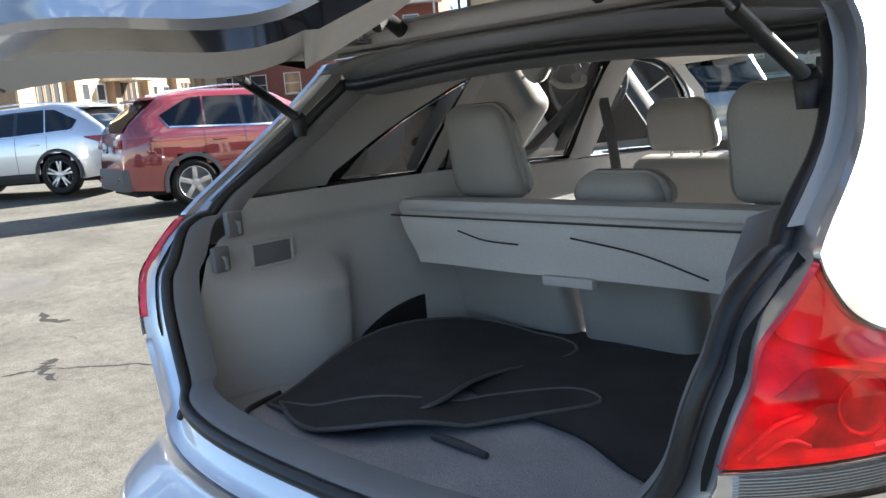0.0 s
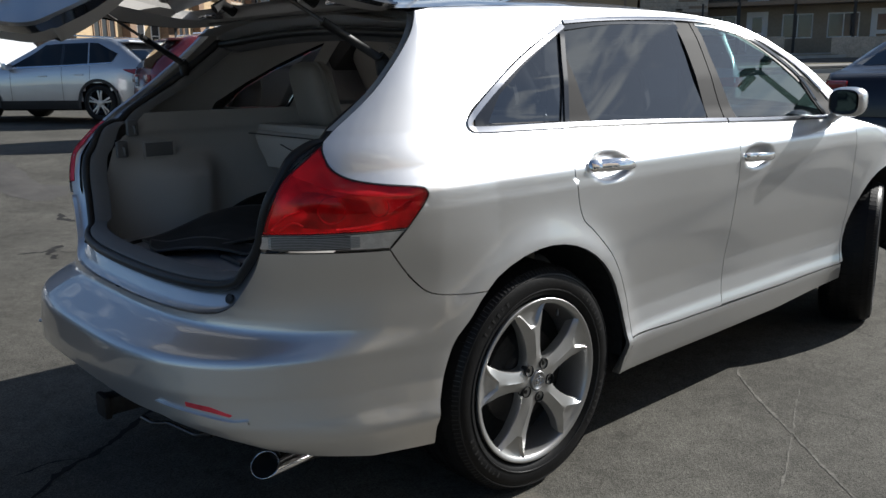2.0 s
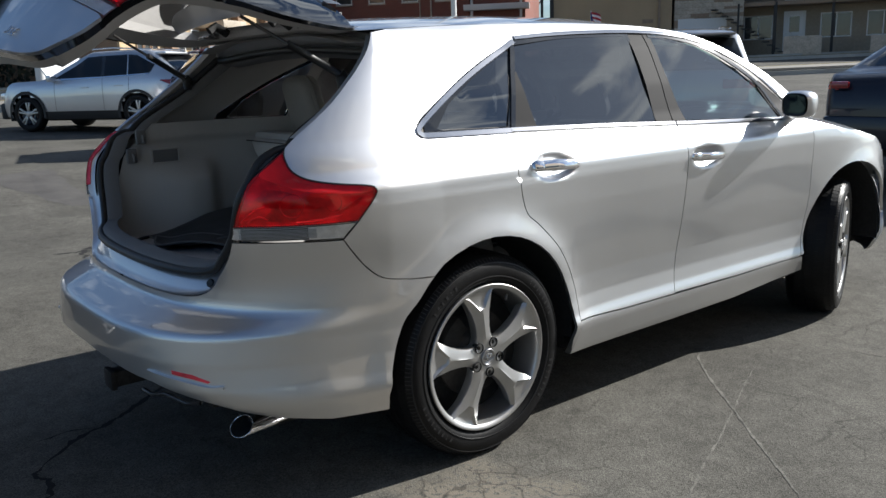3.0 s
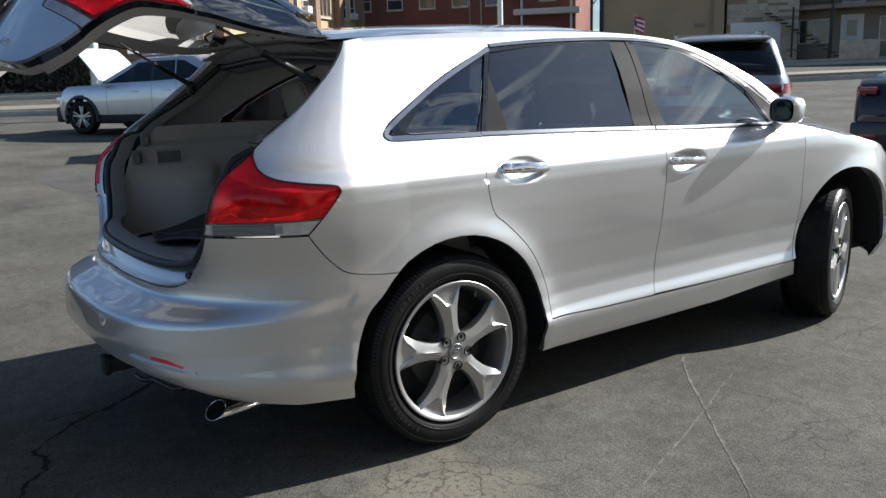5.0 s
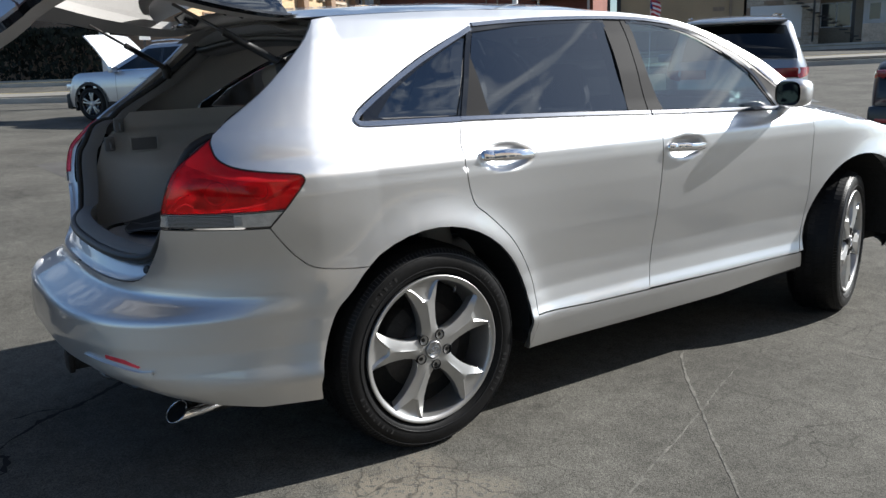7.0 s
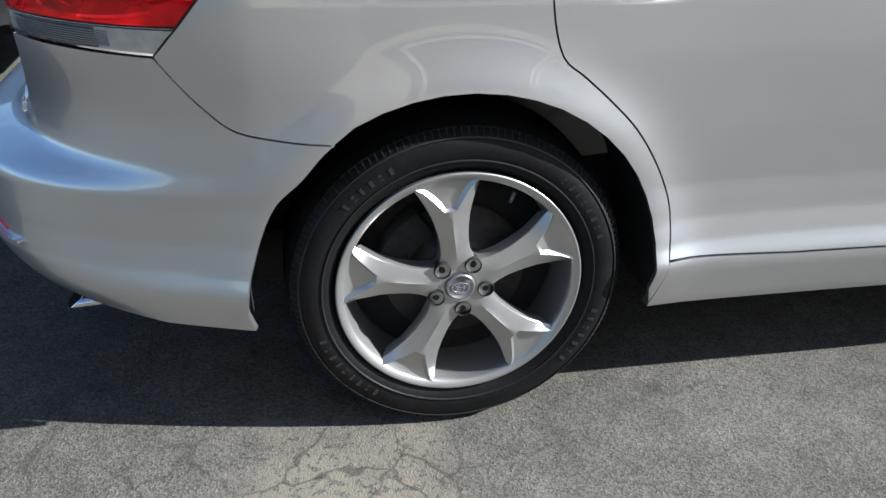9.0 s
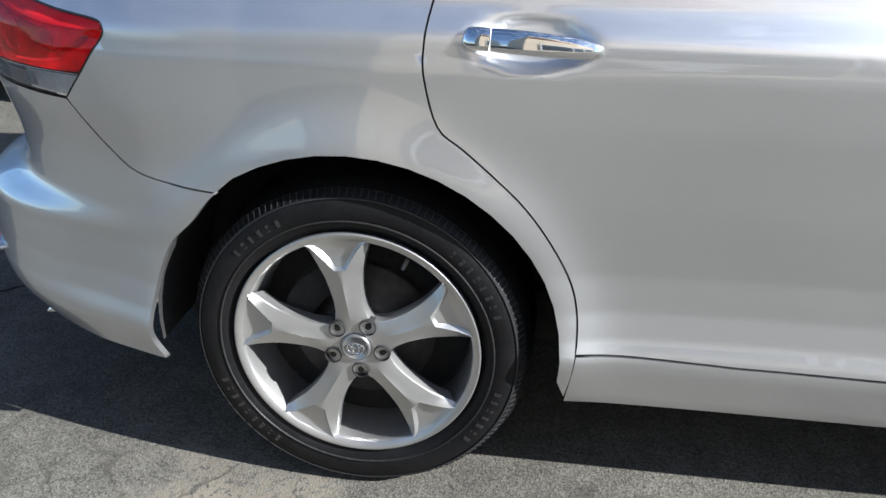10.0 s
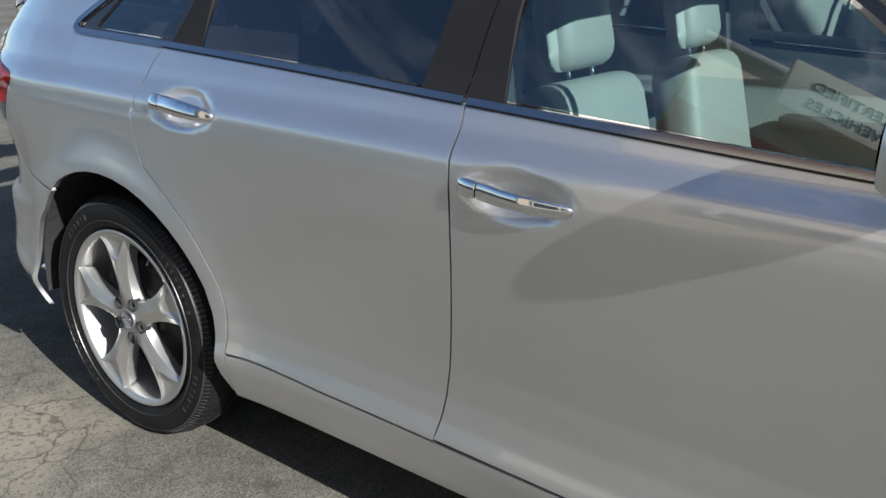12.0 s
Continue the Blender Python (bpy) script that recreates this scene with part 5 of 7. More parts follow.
    def ease(t):
        t = min(1, max(0, t))
        return t * t * (3 - 2 * t)
    def wall_at(u, v, side=side):
        z = 0.70 + v * 0.49
        y0 = float(np.interp(z, (0.70, 0.90, 1.06, 1.16, 1.20), (-0.76, -0.755, -0.70, -0.60, -0.56)))
        y = y0 + u * (0.39 - y0)
        edge = min(0.655, half_width(max(z, 0.75)) - 0.16 - 0.10 * max(0, 0.84 - z))
        base = edge - 0.06 * ease((y + 0.30) / 0.5)
        house_in = ease((y + 0.70) / 0.30) * (1 - ease((y + 0.36) / 0.10)) * (1 - ease((z - 0.93) / 0.11)) * (0.78 + 0.22 * ease((z - 0.70) / 0.2))
        lip = 0.012 * ease((z - 1.10) / 0.02)
        return (side * (base - 0.095 * house_in - lip), y, z)
    grid(bm, wall_at, 90, 44, side > 0)
    trim = part("side_trim", bm, GREY_TRIM, car, "moulded grey load-bay side trim", 60)
    if side < 0:
        boxes("pocket_frame", [((min(side * 0.640, side * 0.656), -0.585, 1.010), (max(side * 0.640, side * 0.656), -0.455, 1.018)), ((min(side * 0.640, side * 0.656), -0.585, 1.072), (max(side * 0.640, side * 0.656), -0.455, 1.080)), ((min(side * 0.640, side * 0.656), -0.585, 1.018), (max(side * 0.640, side * 0.656), -0.577, 1.072)), ((min(side * 0.640, side * 0.656), -0.463, 1.018), (max(side * 0.640, side * 0.656), -0.455, 1.072))], GREY_TRIM, trim, 0.003)
        for hy, hz in ((-0.625, 1.135), (-0.672, 1.055)):
            bm = bmesh.new()
            box(bm, (-0.012, -0.022, -0.032), (0.012, 0.022, 0.032), 0.008, Matrix.Translation((side * 0.640, hy, hz)))
            tube(bm, [(side * 0.628, hy, hz + 0.012), (side * 0.612, hy, hz + 0.004), (side * 0.608, hy, hz - 0.014), (side * 0.614, hy, hz - 0.022)], 0.006, 8)
            part("trim_hook", bm, DARK_TRIM, trim, "grey cargo hook", 50)
        boxes("trim_pocket", [((side * 0.650 - 0.006, -0.578, 1.016), (side * 0.650 + 0.006, -0.462, 1.074))], DARK_TRIM, trim, 0.008, "dark recessed pocket lid")
    # pillar trims seen from within
    panel("pillar_trim", [(-0.66, 1.19), (-0.58, 1.285), (-0.49, 1.395), (-0.42, 1.475), (-0.40, 1.51), (0.35, 1.53), (0.34, 1.485), (0.2, 1.43), (0.08, 1.375), (-0.06, 1.30), (-0.2, 1.215), (-0.22, 1.18)], GREY_TRIM, car, (side,), out=-0.055, thick=0.0, step=0.06, gap=0)
    panel("pillar_trim", [(0.17, 1.16), (0.245, 1.16), (0.37, 1.47), (0.36, 1.50), (0.30, 1.49)], GREY_TRIM, car, (side,), out=-0.05, thick=0.0, step=0.06, gap=0)
    panel("pillar_trim", [(1.00, 1.13), (1.15, 1.13), (1.20, 1.51), (1.04, 1.51)], GREY_TRIM, car, (side,), out=-0.05, thick=0.0, step=0.06, gap=0)
    panel("pillar_trim", [(1.55, 1.50), (1.35, 1.52), (1.35, 1.51), (1.55, 1.46), (1.82, 1.35), (1.98, 1.22), (2.05, 1.12), (2.2, 1.12), (2.0, 1.29), (1.9, 1.36)], GREY_TRIM, car, (side,), out=-0.05, thick=0.0, step=0.06, gap=0)
    panel("door_lining", [(0.52, 0.45), (2.08, 0.45), (2.1, 1.095), (1.14, 1.125), (0.2, 1.155), (0.2, 0.9)], GREY_TRIM, car, (side,), out=-0.07, thick=0.0, step=0.08, gap=0)
    for y0, y1, z0 in ((1.30, 1.80, 0.86), (0.50, 0.92, 0.88)):
        boxes("armrest", [((min(side * 0.74, side * 0.85), y0, z0), (max(side * 0.74, side * 0.85), y1, z0 + 0.05))], DASH, car, 0.02)
bm = bmesh.new()
grid(bm, lambda u, v: Vector(roof_at(-0.34 + u * 1.84, -0.94 + 1.88 * v)) + Vector((0, 0, -0.045)), 24, 16, True)
part("headliner", bm, HEADLINER, car, "pale grey headliner", 60)
boxes("cabin_floor", [((-0.80, 0.48, 0.38), (0.80, 2.14, 0.42))], CARPET, car, 0.01)
boxes("seat_riser", [((-0.60, 0.36, 0.42), (0.60, 0.42, 0.72))], CARPET, car)


def cushion(bm, lo, hi, bevel, m, puff=0.0):
    vs = box(bm, lo, hi, bevel, None, 4)
    mid = (Vector(lo) + Vector(hi)) / 2
    size = Vector(hi) - Vector(lo)
    for v in vs:
        k = (v.co.z - lo[2]) / size.z
        if size.z > size.y:
            v.co.x *= 1 - 0.16 * max(0, k - 0.3) ** 2 / 0.49
            if puff < 0.02:
                v.co.z -= 0.22 * size.z * abs(v.co.x / (size.x / 2)) ** 3 * max(0, k - 0.4)
                v.co.y += 0.02 * abs(v.co.x / (size.x / 2)) ** 2 * (-1 if v.co.y > mid.y else 1)
            v.co.y += puff * math.sin(math.pi * k) * (1 if v.co.y > mid.y else -0.6)
        v.co = m @ v.co


def seat(x, y, width, z0, back_top, rest=True, rake=14, rest_w=0.27, rest_h=0.20, cushion_len=0.50, rest_gap=0.02):
    """A padded seat with its backrest and head restraint, facing forward."""
    st = empty("seat", Matrix.Translation((x, y, 0)), car)
    bm = bmesh.new()
    cushion(bm, (-width / 2, -0.02, z0 - 0.15), (width / 2, cushion_len, z0), 0.05, Matrix.Rotation(radians(5), 4, "X"))
    part("seat_cushion", bm, LEATHER, st, "", 60)
    lean = Matrix.Translation((0, 0, z0 - 0.05)) @ Matrix.Rotation(radians(rake), 4, "X")
    bm = bmesh.new()
    cushion(bm, (-width / 2, -0.13, 0), (width / 2, 0.0, back_top - z0 + 0.05), 0.06, lean, 0.03)
    part("backrest", bm, LEATHER, st, "", 60)
    if rest:
        h = back_top - z0 + 0.05
        bm = bmesh.new()
        cushion(bm, (-rest_w / 2, -0.115, h + rest_gap), (rest_w / 2, -0.01, h + rest_gap + rest_h), 0.05, lean, 0.015)
        part("head_restraint", bm, LEATHER, st, "", 60)
        for dx in (-0.06, 0.06):
            bm = bmesh.new()
            tube(bm, [lean @ Vector((dx, -0.06, h - 0.02)), lean @ Vector((dx, -0.06, h + rest_gap + 0.04))], 0.006, 8)
            part("restraint_post", bm, CHROME, st, "", 60)
    return st


seat(-0.43, 0.30, 0.46, 0.68, 1.12, rest_w=0.26, rest_h=0.28)
seat(0.0, 0.30, 0.36, 0.68, 1.09, rest_w=0.27, rest_h=0.11)
seat(0.43, 0.30, 0.46, 0.68, 1.12, rest_w=0.26, rest_h=0.28)
seat(-0.38, 1.32, 0.50, 0.66, 1.16, rest_w=0.27, rest_h=0.20)
seat(0.38, 1.32, 0.50, 0.66, 1.16, rest_w=0.27, rest_h=0.20)
# roll-out load cover
cover = empty("load_cover", None, car)
bm = bmesh.new()
def cover_at(u, v):
    k = v
    x = (-0.60 + 1.20 * u) * (0.93 + 0.07 * k)
    y = -0.14 + 0.05 * (1 - k) + 0.012 * noise.noise((x * 3, k * 2, 0))
    return (x, y + 0.08 * max(0, k - 0.72) / 0.28, 0.945 + 0.15 * min(1, k / 0.78) + 0.012 * max(0, k - 0.78))
grid(bm, cover_at, 40, 16)
part("cover_sheet", bm, GREY_CLOTH, cover, "pale grey hanging sheet of the load cover", 60)
boxes("cover_rail", [((-0.71, -0.085, 1.085), (0.71, 0.0, 1.125))], GREY_TRIM, cover, 0.014)
boxes("cover_seam", [((-0.60, -0.146, 1.086), (0.60, -0.136, 1.090))], SEAL, cover)
boxes("cover_tab", [((-0.10, -0.112, 0.925), (0.05, -0.092, 0.950))], GREY_TRIM, cover, 0.006)
# thin black tubes imitate the shade in the sheet's creases
bm = bmesh.new()
tube(bm, curve_points([(-0.34, -0.147, 1.055), (-0.25, -0.147, 1.035), (-0.14, -0.147, 1.030)], 6), 0.0025, 5)
tube(bm, curve_points([(0.02, -0.147, 1.055), (0.2, -0.147, 1.03), (0.36, -0.145, 0.985)], 6), 0.0025, 5)
part("crease_shade", bm, SEAL, cover, "", 60)

# dashboard, wheel, inside mirror
bm = bmesh.new()
grid(bm, lambda u, v: (-0.78 + 1.56 * u, 1.98 + 0.34 * v, 0.92 + 0.16 * math.sin(math.pi * min(1, v + 0.25)) * 0.9 + 0.0 * u), 16, 10)
part("dashboard", bm, DASH, car, "dark dashboard", 60)
boxes("dash_front", [((-0.78, 1.96, 0.55), (0.78, 2.02, 1.03))], DASH, car, 0.03)
boxes("centre_console", [((-0.12, 1.15, 0.42), (0.12, 1.98, 0.74))], DASH, car, 0.03)
steering = empty("steering_wheel", Matrix.Translation((-0.38, 1.80, 0.98)) @ Matrix.Rotation(radians(62), 4, "X"), car)
bm = bmesh.new()
tube(bm, [(0.185 * math.cos(t * math.tau / 36), 0.185 * math.sin(t * math.tau / 36), 0) for t in range(36)], 0.015, 10, True)
part("wheel_rim", bm, DASH, steering, "", 60)
boxes("wheel_hub", [((-0.08, -0.06, -0.03), (0.08, 0.06, 0.012)), ((-0.18, -0.016, -0.012), (0.18, 0.016, 0.004))], DASH, steering, 0.01)
boxes("inside_mirror", [((-0.12, 1.66, 1.395), (0.12, 1.69, 1.455))], BLACK, car, 0.012)
for side in (1, -1):
    bm = bmesh.new()
    tube(bm, curve_points([(side * 0.70, 1.08, 1.36), (side * 0.69, 1.12, 1.15), (side * 0.68, 1.16, 0.85)], 5), 0.024, 6, flat=0.12)
    part("seat_belt", bm, DASH, car, "dark woven seat belt", 60)
    bm = bmesh.new()
    tube(bm, curve_points([(side * 0.60, 0.62, 1.44), (side * 0.585, 0.66, 1.415), (side * 0.585, 0.78, 1.415), (side * 0.60, 0.82, 1.44)], 4), 0.011, 8)
    part("grab_handle", bm, GREY_TRIM, car, "", 60)


# ---- loose mats in the load bay ----
def loose_mat(name, outline, height, label, edge=True, step=0.04):
    """A carpet mat with a bound edge, lying over uneven ground."""
    o = line2(outline + [outline[0]], 4)[:-1]
    v2, faces, ccw = fill(o, step)
    top = [(p.x, p.y, height(p.x, p.y) + 0.006) for p in v2]
    low = [(p.x, p.y, height(p.x, p.y)) for p in v2]
    n = len(top)
    bm = bmesh.new()
    vs = [bm.verts.new(p) for p in top + low]
    for f in faces:
        bm.faces.new([vs[i] for i in f])
        bm.faces.new([vs[i + n] for i in reversed(f)])
    thing = empty(name)
    part("mat_face", bm, MAT_CARPET, thing, "", 60)
    if edge:
        bm = bmesh.new()
        tube(bm, [(p[0], p[1], height(p[0], p[1]) + 0.004) for p in o], 0.0055, 6, True)
        part("bound_edge", bm, MAT_EDGE, thing, "grey bound edge", 60)
    return tagged(thing, label, "floor mat", "mats in the load bay")


loose_mat("floor_mat", [(0.02, -0.40), (0.22, -0.43), (0.42, -0.52), (0.52, -0.50), (0.55, -0.10), (0.40, 0.16), (0.0, 0.18), (-0.40, 0.16), (-0.46, -0.08), (-0.30, -0.22), (-0.15, -0.34)],
          lambda x, y: 0.712 + 0.008 * noise.noise((x * 6, y * 6, 1)), "black carpet floor mat lying flat in the load bay", edge=False)
loose_mat("floor_mat", [(-0.49, -0.68), (-0.34, -0.665), (-0.16, -0.63), (-0.10, -0.50), (-0.14, -0.34), (-0.16, -0.18), (-0.10, 0.02), (-0.30, 0.10), (-0.50, 0.05), (-0.545, -0.20), (-0.54, -0.45)],
          lambda x, y: 0.724 + 0.045 * max(0, -0.30 - x) / 0.25 * min(1, max(0, (y + 0.70) / 0.30)) + 0.016 * math.sin(9 * y + 5 * x), "dark ribbed floor mat curled against the load-bay side")
loose_mat("floor_mat", [(-0.47, -0.66), (-0.30, -0.72), (-0.12, -0.68), (-0.02, -0.56), (0.08, -0.40), (0.16, -0.26), (0.06, -0.22), (-0.06, -0.34), (-0.16, -0.50), (-0.30, -0.60)],
          lambda x, y: 0.716 + 0.030 * max(0, math.sin(6 * x + 8 * y + 1.0)), "narrow dark mat with a grey bound edge under the others")
bm = bmesh.new()
tube(bm, [(-0.03, -0.585, 0.714), (0.05, -0.590, 0.716), (0.13, -0.597, 0.714)], [0.008, 0.010, 0.007], 8)
tagged(part("plastic_strip", bm, DASH, None, "", 60), "short dark plastic strip lying on the load floor", "strip")
for side in (1, -1):
    p = min(ring(0.028, 0.034), key=lambda q: (q - Vector((side * 0.60, -0.90, 0.72))).length)
    bm = bmesh.new()
    lathe(bm, [(0.014, -0.012), (0.014, 0.004), (0.011, 0.007), (0.006, 0.004), (0.0, 0.004)], 20, Matrix.Translation(p) @ Euler((0, radians(-25), radians(-70 if side > 0 else -110))).to_matrix().to_4x4())
    part("bump_stop", bm, SEAL, car, "black rubber bump stop", 50)

# ---- ground ----
def ground_z(x, y):
    """The lot is level round the car and rises gently ahead of it and to its left."""
    t, u = max(0.0, min(y, 90) - 3.0), max(0.0, -max(x, -90) - 4.0)
    return 0.030 * t * min(1, t / 6.0) + 0.028 * u * min(1, u / 6.0)


def asphalt(name, tone):
    """Worn asphalt: pale stones in dark binder, broad stains, and one bleached patch with flaked islands."""
    m = material(name, tone, 0.9, grain=0.16, scale=11, stain=0.25, stain_scale=1.1, spec=0.2)
    n, l = m.node_tree.nodes, m.node_tree.links
    b = n["Principled BSDF"]
    base = b.inputs["Base Color"].links[0].from_socket
    pos = n.new("ShaderNodeTexCoord")
    stones = n.new("ShaderNodeTexVoronoi")
    stones.inputs["Scale"].default_value = 240
    l.new(pos.outputs["Object"], stones.inputs["Vector"])
    tone_of = n.new("ShaderNodeMapRange")
    tone_of.inputs["To Min"].default_value, tone_of.inputs["To Max"].default_value = 0.42, 1.68
    l.new(stones.outputs["Color"], tone_of.inputs["Value"])
    mul = n.new("ShaderNodeVectorMath")
    mul.operation = "SCALE"
    l.new(base, mul.inputs[0])
    l.new(tone_of.outputs[0], mul.inputs["Scale"])
    # bleached, flaking patch beside the rear wheel
    away = n.new("ShaderNodeVectorMath")
    away.operation = "DISTANCE"
    away.inputs[1].default_value = (1.22, -0.30, 0)
    warp = n.new("ShaderNodeTexNoise")
    warp.inputs["Scale"].default_value = 5.0
    l.new(pos.outputs["Object"], warp.inputs["Vector"])
    l.new(pos.outputs["Object"], away.inputs[0])
    add = n.new("ShaderNodeMath")
    add.operation = "MULTIPLY_ADD"
    add.inputs[1].default_value = 0.5
    l.new(warp.outputs["Fac"], add.inputs[0])
    l.new(away.outputs["Value"], add.inputs[2])
    patch = n.new("ShaderNodeMapRange")
    patch.inputs["From Min"].default_value, patch.inputs["From Max"].default_value = 0.62, 0.42
    l.new(add.outputs[0], patch.inputs["Value"])
    isles = n.new("ShaderNodeTexNoise")
    isles.inputs["Scale"].default_value, isles.inputs["Detail"].default_value = 52, 3
    isles.inputs["Distortion"].default_value = 0.3
    l.new(pos.outputs["Object"], isles.inputs["Vector"])
    rim = n.new("ShaderNodeMapRange")
    rim.inputs["From Min"].default_value, rim.inputs["From Max"].default_value = 0.565, 0.54
    l.new(isles.outputs["Fac"], rim.inputs["Value"])
    both_of = n.new("ShaderNodeMath")
    both_of.operation = "MULTIPLY"
    l.new(patch.outputs[0], both_of.inputs[0])
    l.new(rim.outputs[0], both_of.inputs[1])
    mix = n.new("ShaderNodeMix")
    mix.data_type = "RGBA"
    mix.inputs["B"].default_value = (0.185, 0.164, 0.131, 1)
    l.new(both_of.outputs[0], mix.inputs["Factor"])
    l.new(mul.outputs[0], mix.inputs["A"])
    l.new(mix.outputs["Result"], b.inputs["Base Color"])
    # fine crazing, stronger in some places than in others
    bend = n.new("ShaderNodeTexNoise")
    bend.inputs["Scale"].default_value, bend.inputs["Detail"].default_value = 3.0, 4
    l.new(pos.outputs["Object"], bend.inputs["Vector"])
    bent = n.new("ShaderNodeVectorMath")
    bent.operation = "MULTIPLY_ADD"
    bent.inputs[1].default_value = (0.35, 0.35, 0.0)
    l.new(bend.outputs["Color"], bent.inputs[0])
    l.new(pos.outputs["Object"], bent.inputs[2])
    cells = n.new("ShaderNodeTexVoronoi")
    cells.feature = "DISTANCE_TO_EDGE"
    cells.inputs["Scale"].default_value = 5.0
    l.new(bent.outputs[0], cells.inputs["Vector"])
    line = n.new("ShaderNodeMapRange")
    line.inputs["From Min"].default_value, line.inputs["From Max"].default_value = 0.026, 0.008
    l.new(cells.outputs["Distance"], line.inputs["Value"])
    where = n.new("ShaderNodeTexNoise")
    where.inputs["Scale"].default_value, where.inputs["Detail"].default_value = 1.3, 5
    l.new(pos.outputs["Object"], where.inputs["Vector"])
    where_of = n.new("ShaderNodeMapRange")
    where_of.inputs["From Min"].default_value, where_of.inputs["From Max"].default_value = 0.46, 0.66
    where_of.inputs["To Max"].default_value = 0.55
    l.new(where.outputs["Fac"], where_of.inputs["Value"])
    craze = n.new("ShaderNodeMath")
    craze.operation = "MULTIPLY"
    l.new(line.outputs[0], craze.inputs[0])
    l.new(where_of.outputs[0], craze.inputs[1])
    worn = n.new("ShaderNodeMix")
    worn.data_type = "RGBA"
    worn.inputs["B"].default_value = (0.028, 0.026, 0.023, 1)
    l.new(craze.outputs[0], worn.inputs["Factor"])
    l.new(mix.outputs["Result"], worn.inputs["A"])
    l.new(worn.outputs["Result"], b.inputs["Base Color"])
    bump = n.new("ShaderNodeBump")
    bump.inputs["Strength"].default_value, bump.inputs["Distance"].default_value = 0.4, 0.003
    l.new(stones.outputs["Distance"], bump.inputs["Height"])
    l.new(bump.outputs["Normal"], b.inputs["Normal"])
    return m


ASPHALT = asphalt("asphalt", (0.094, 0.0895, 0.0775))
bm = bmesh.new()
xs = [-900, -300, -120] + list(range(-70, -10, 6)) + list(np.arange(-10, 8.1, 1.5)) + [14, 25, 60, 200, 900]
ys = [-900, -200, -50, -20, -10] + list(np.arange(-6, 12.1, 1.5)) + list(range(15, 100, 6)) + [140, 300, 900]
vs = [[bm.verts.new((x, y, ground_z(x, min(y, 140)))) for y in ys] for x in xs]
for i in range(len(xs) - 1):
    for j in range(len(ys) - 1):
        bm.faces.new((vs[i][j], vs[i + 1][j], vs[i + 1][j + 1], vs[i][j + 1]))
ground = tagged(part("ground", bm, ASPHALT, None, "", 60), "grey cracked asphalt of a car lot and street", "ground", kind="structure")

CRACK = material("crack_shadow", (0.007, 0.0065, 0.006), 1.0, grain=0.4, scale=80)
CHALK = material("scuff_mark", (0.128, 0.121, 0.106), 1.0, grain=0.4, scale=70, stain=0.4, stain_scale=18)
SEALED = material("sealed_asphalt", (0.075, 0.070, 0.064), 0.9, grain=0.3, scale=120, bump=0.6, stain=0.2)
rng = random.Random(7)


def ragged(name, points, width, mat, label, wander=0.02, lift=0.0015, kind_name="crack", angular=False):
    """A ragged ribbon on the ground: a crack or a scuff."""
    line = curve_points(points, 10)
    if angular:
        ends = [np.array(q) for q in points]
        line = [a + (b - a) * k / 6 for a, b in zip(ends, ends[1:]) for k in range(6)] + [ends[-1]]
    bm = bmesh.new()
    prev = None
    n = len(line)
    for i, p in enumerate(line):
        t = line[min(i + 1, n - 1)] - line[max(i - 1, 0)]
        t = t / (np.linalg.norm(t) + 1e-9)
        q = p + np.array((-t[1], t[0])) * rng.uniform(-wander, wander)
        w = width * rng.uniform(0.35, 1.3) * min(1, 0.25 + 4 * min(i, n - 1 - i) / n)
        a, c = q + np.array((-t[1], t[0])) * w / 2, q - np.array((-t[1], t[0])) * w / 2
        va, vc = bm.verts.new((*a, ground_z(*a) + lift)), bm.verts.new((*c, ground_z(*c) + lift))
        if prev:
            bm.faces.new((prev[0], va, vc, prev[1]))
        prev = (va, vc)
    bmesh.ops.recalc_face_normals(bm, faces=bm.faces)
    return tagged(part(name, bm, mat), label, kind_name, kind_name + "s in the asphalt", "structure")


ragged("pavement_crack", [(-0.09, -1.30), (-0.25, -1.15), (-0.31, -1.02), (-0.38, -0.91), (-0.50, -0.76), (-0.72, -0.48)], 0.030, CRACK, "dark branching crack in the asphalt", 0.008, angular=True)
ragged("pavement_crack", [(-0.09, -1.30), (-0.03, -1.34), (0.03, -1.30), (0.16, -1.33), (0.25, -1.42), (0.34, -1.44)], 0.022, CRACK, "fine dark crack in the asphalt", 0.008, angular=True)
ragged("pavement_crack", [(-0.31, -1.02), (-0.36, -1.14), (-0.33, -1.27)], 0.011, CRACK, "fine dark crack in the asphalt", 0.006, angular=True)
ragged("pavement_crack", [(-5.96, 0.63), (-5.50, 0.50), (-5.18, 0.56), (-4.94, 0.47), (-4.62, 0.20), (-4.22, 0.07), (-4.07, -0.03), (-3.76, -0.08)], 0.085, CRACK, "wide dark zigzag crack in the asphalt", 0.03, angular=True)
ragged("pavement_crack", [(-4.16, -0.24), (-4.12, -0.12), (-4.08, -0.04)], 0.040, CRACK, "fine dark crack in the asphalt", 0.015, angular=True)
ragged("pavement_crack", [(-4.05, 0.02), (-3.84, 0.17), (-3.63, 0.36), (-3.20, 0.52)], 0.022, CRACK, "fine dark crack in the asphalt", 0.02, angular=True)
ragged("pavement_crack", [(-4.74, 0.35), (-4.63, 0.46), (-4.38, 0.55)], 0.026, CRACK, "fine dark crack in the asphalt", 0.02, angular=True)
ragged("pavement_crack", [(-5.96, 0.63), (-6.24, 0.86), (-6.54, 1.04), (-6.46, 1.26), (-6.21, 1.57)], 0.065, CRACK, "crack across the lot", 0.03, angular=True)
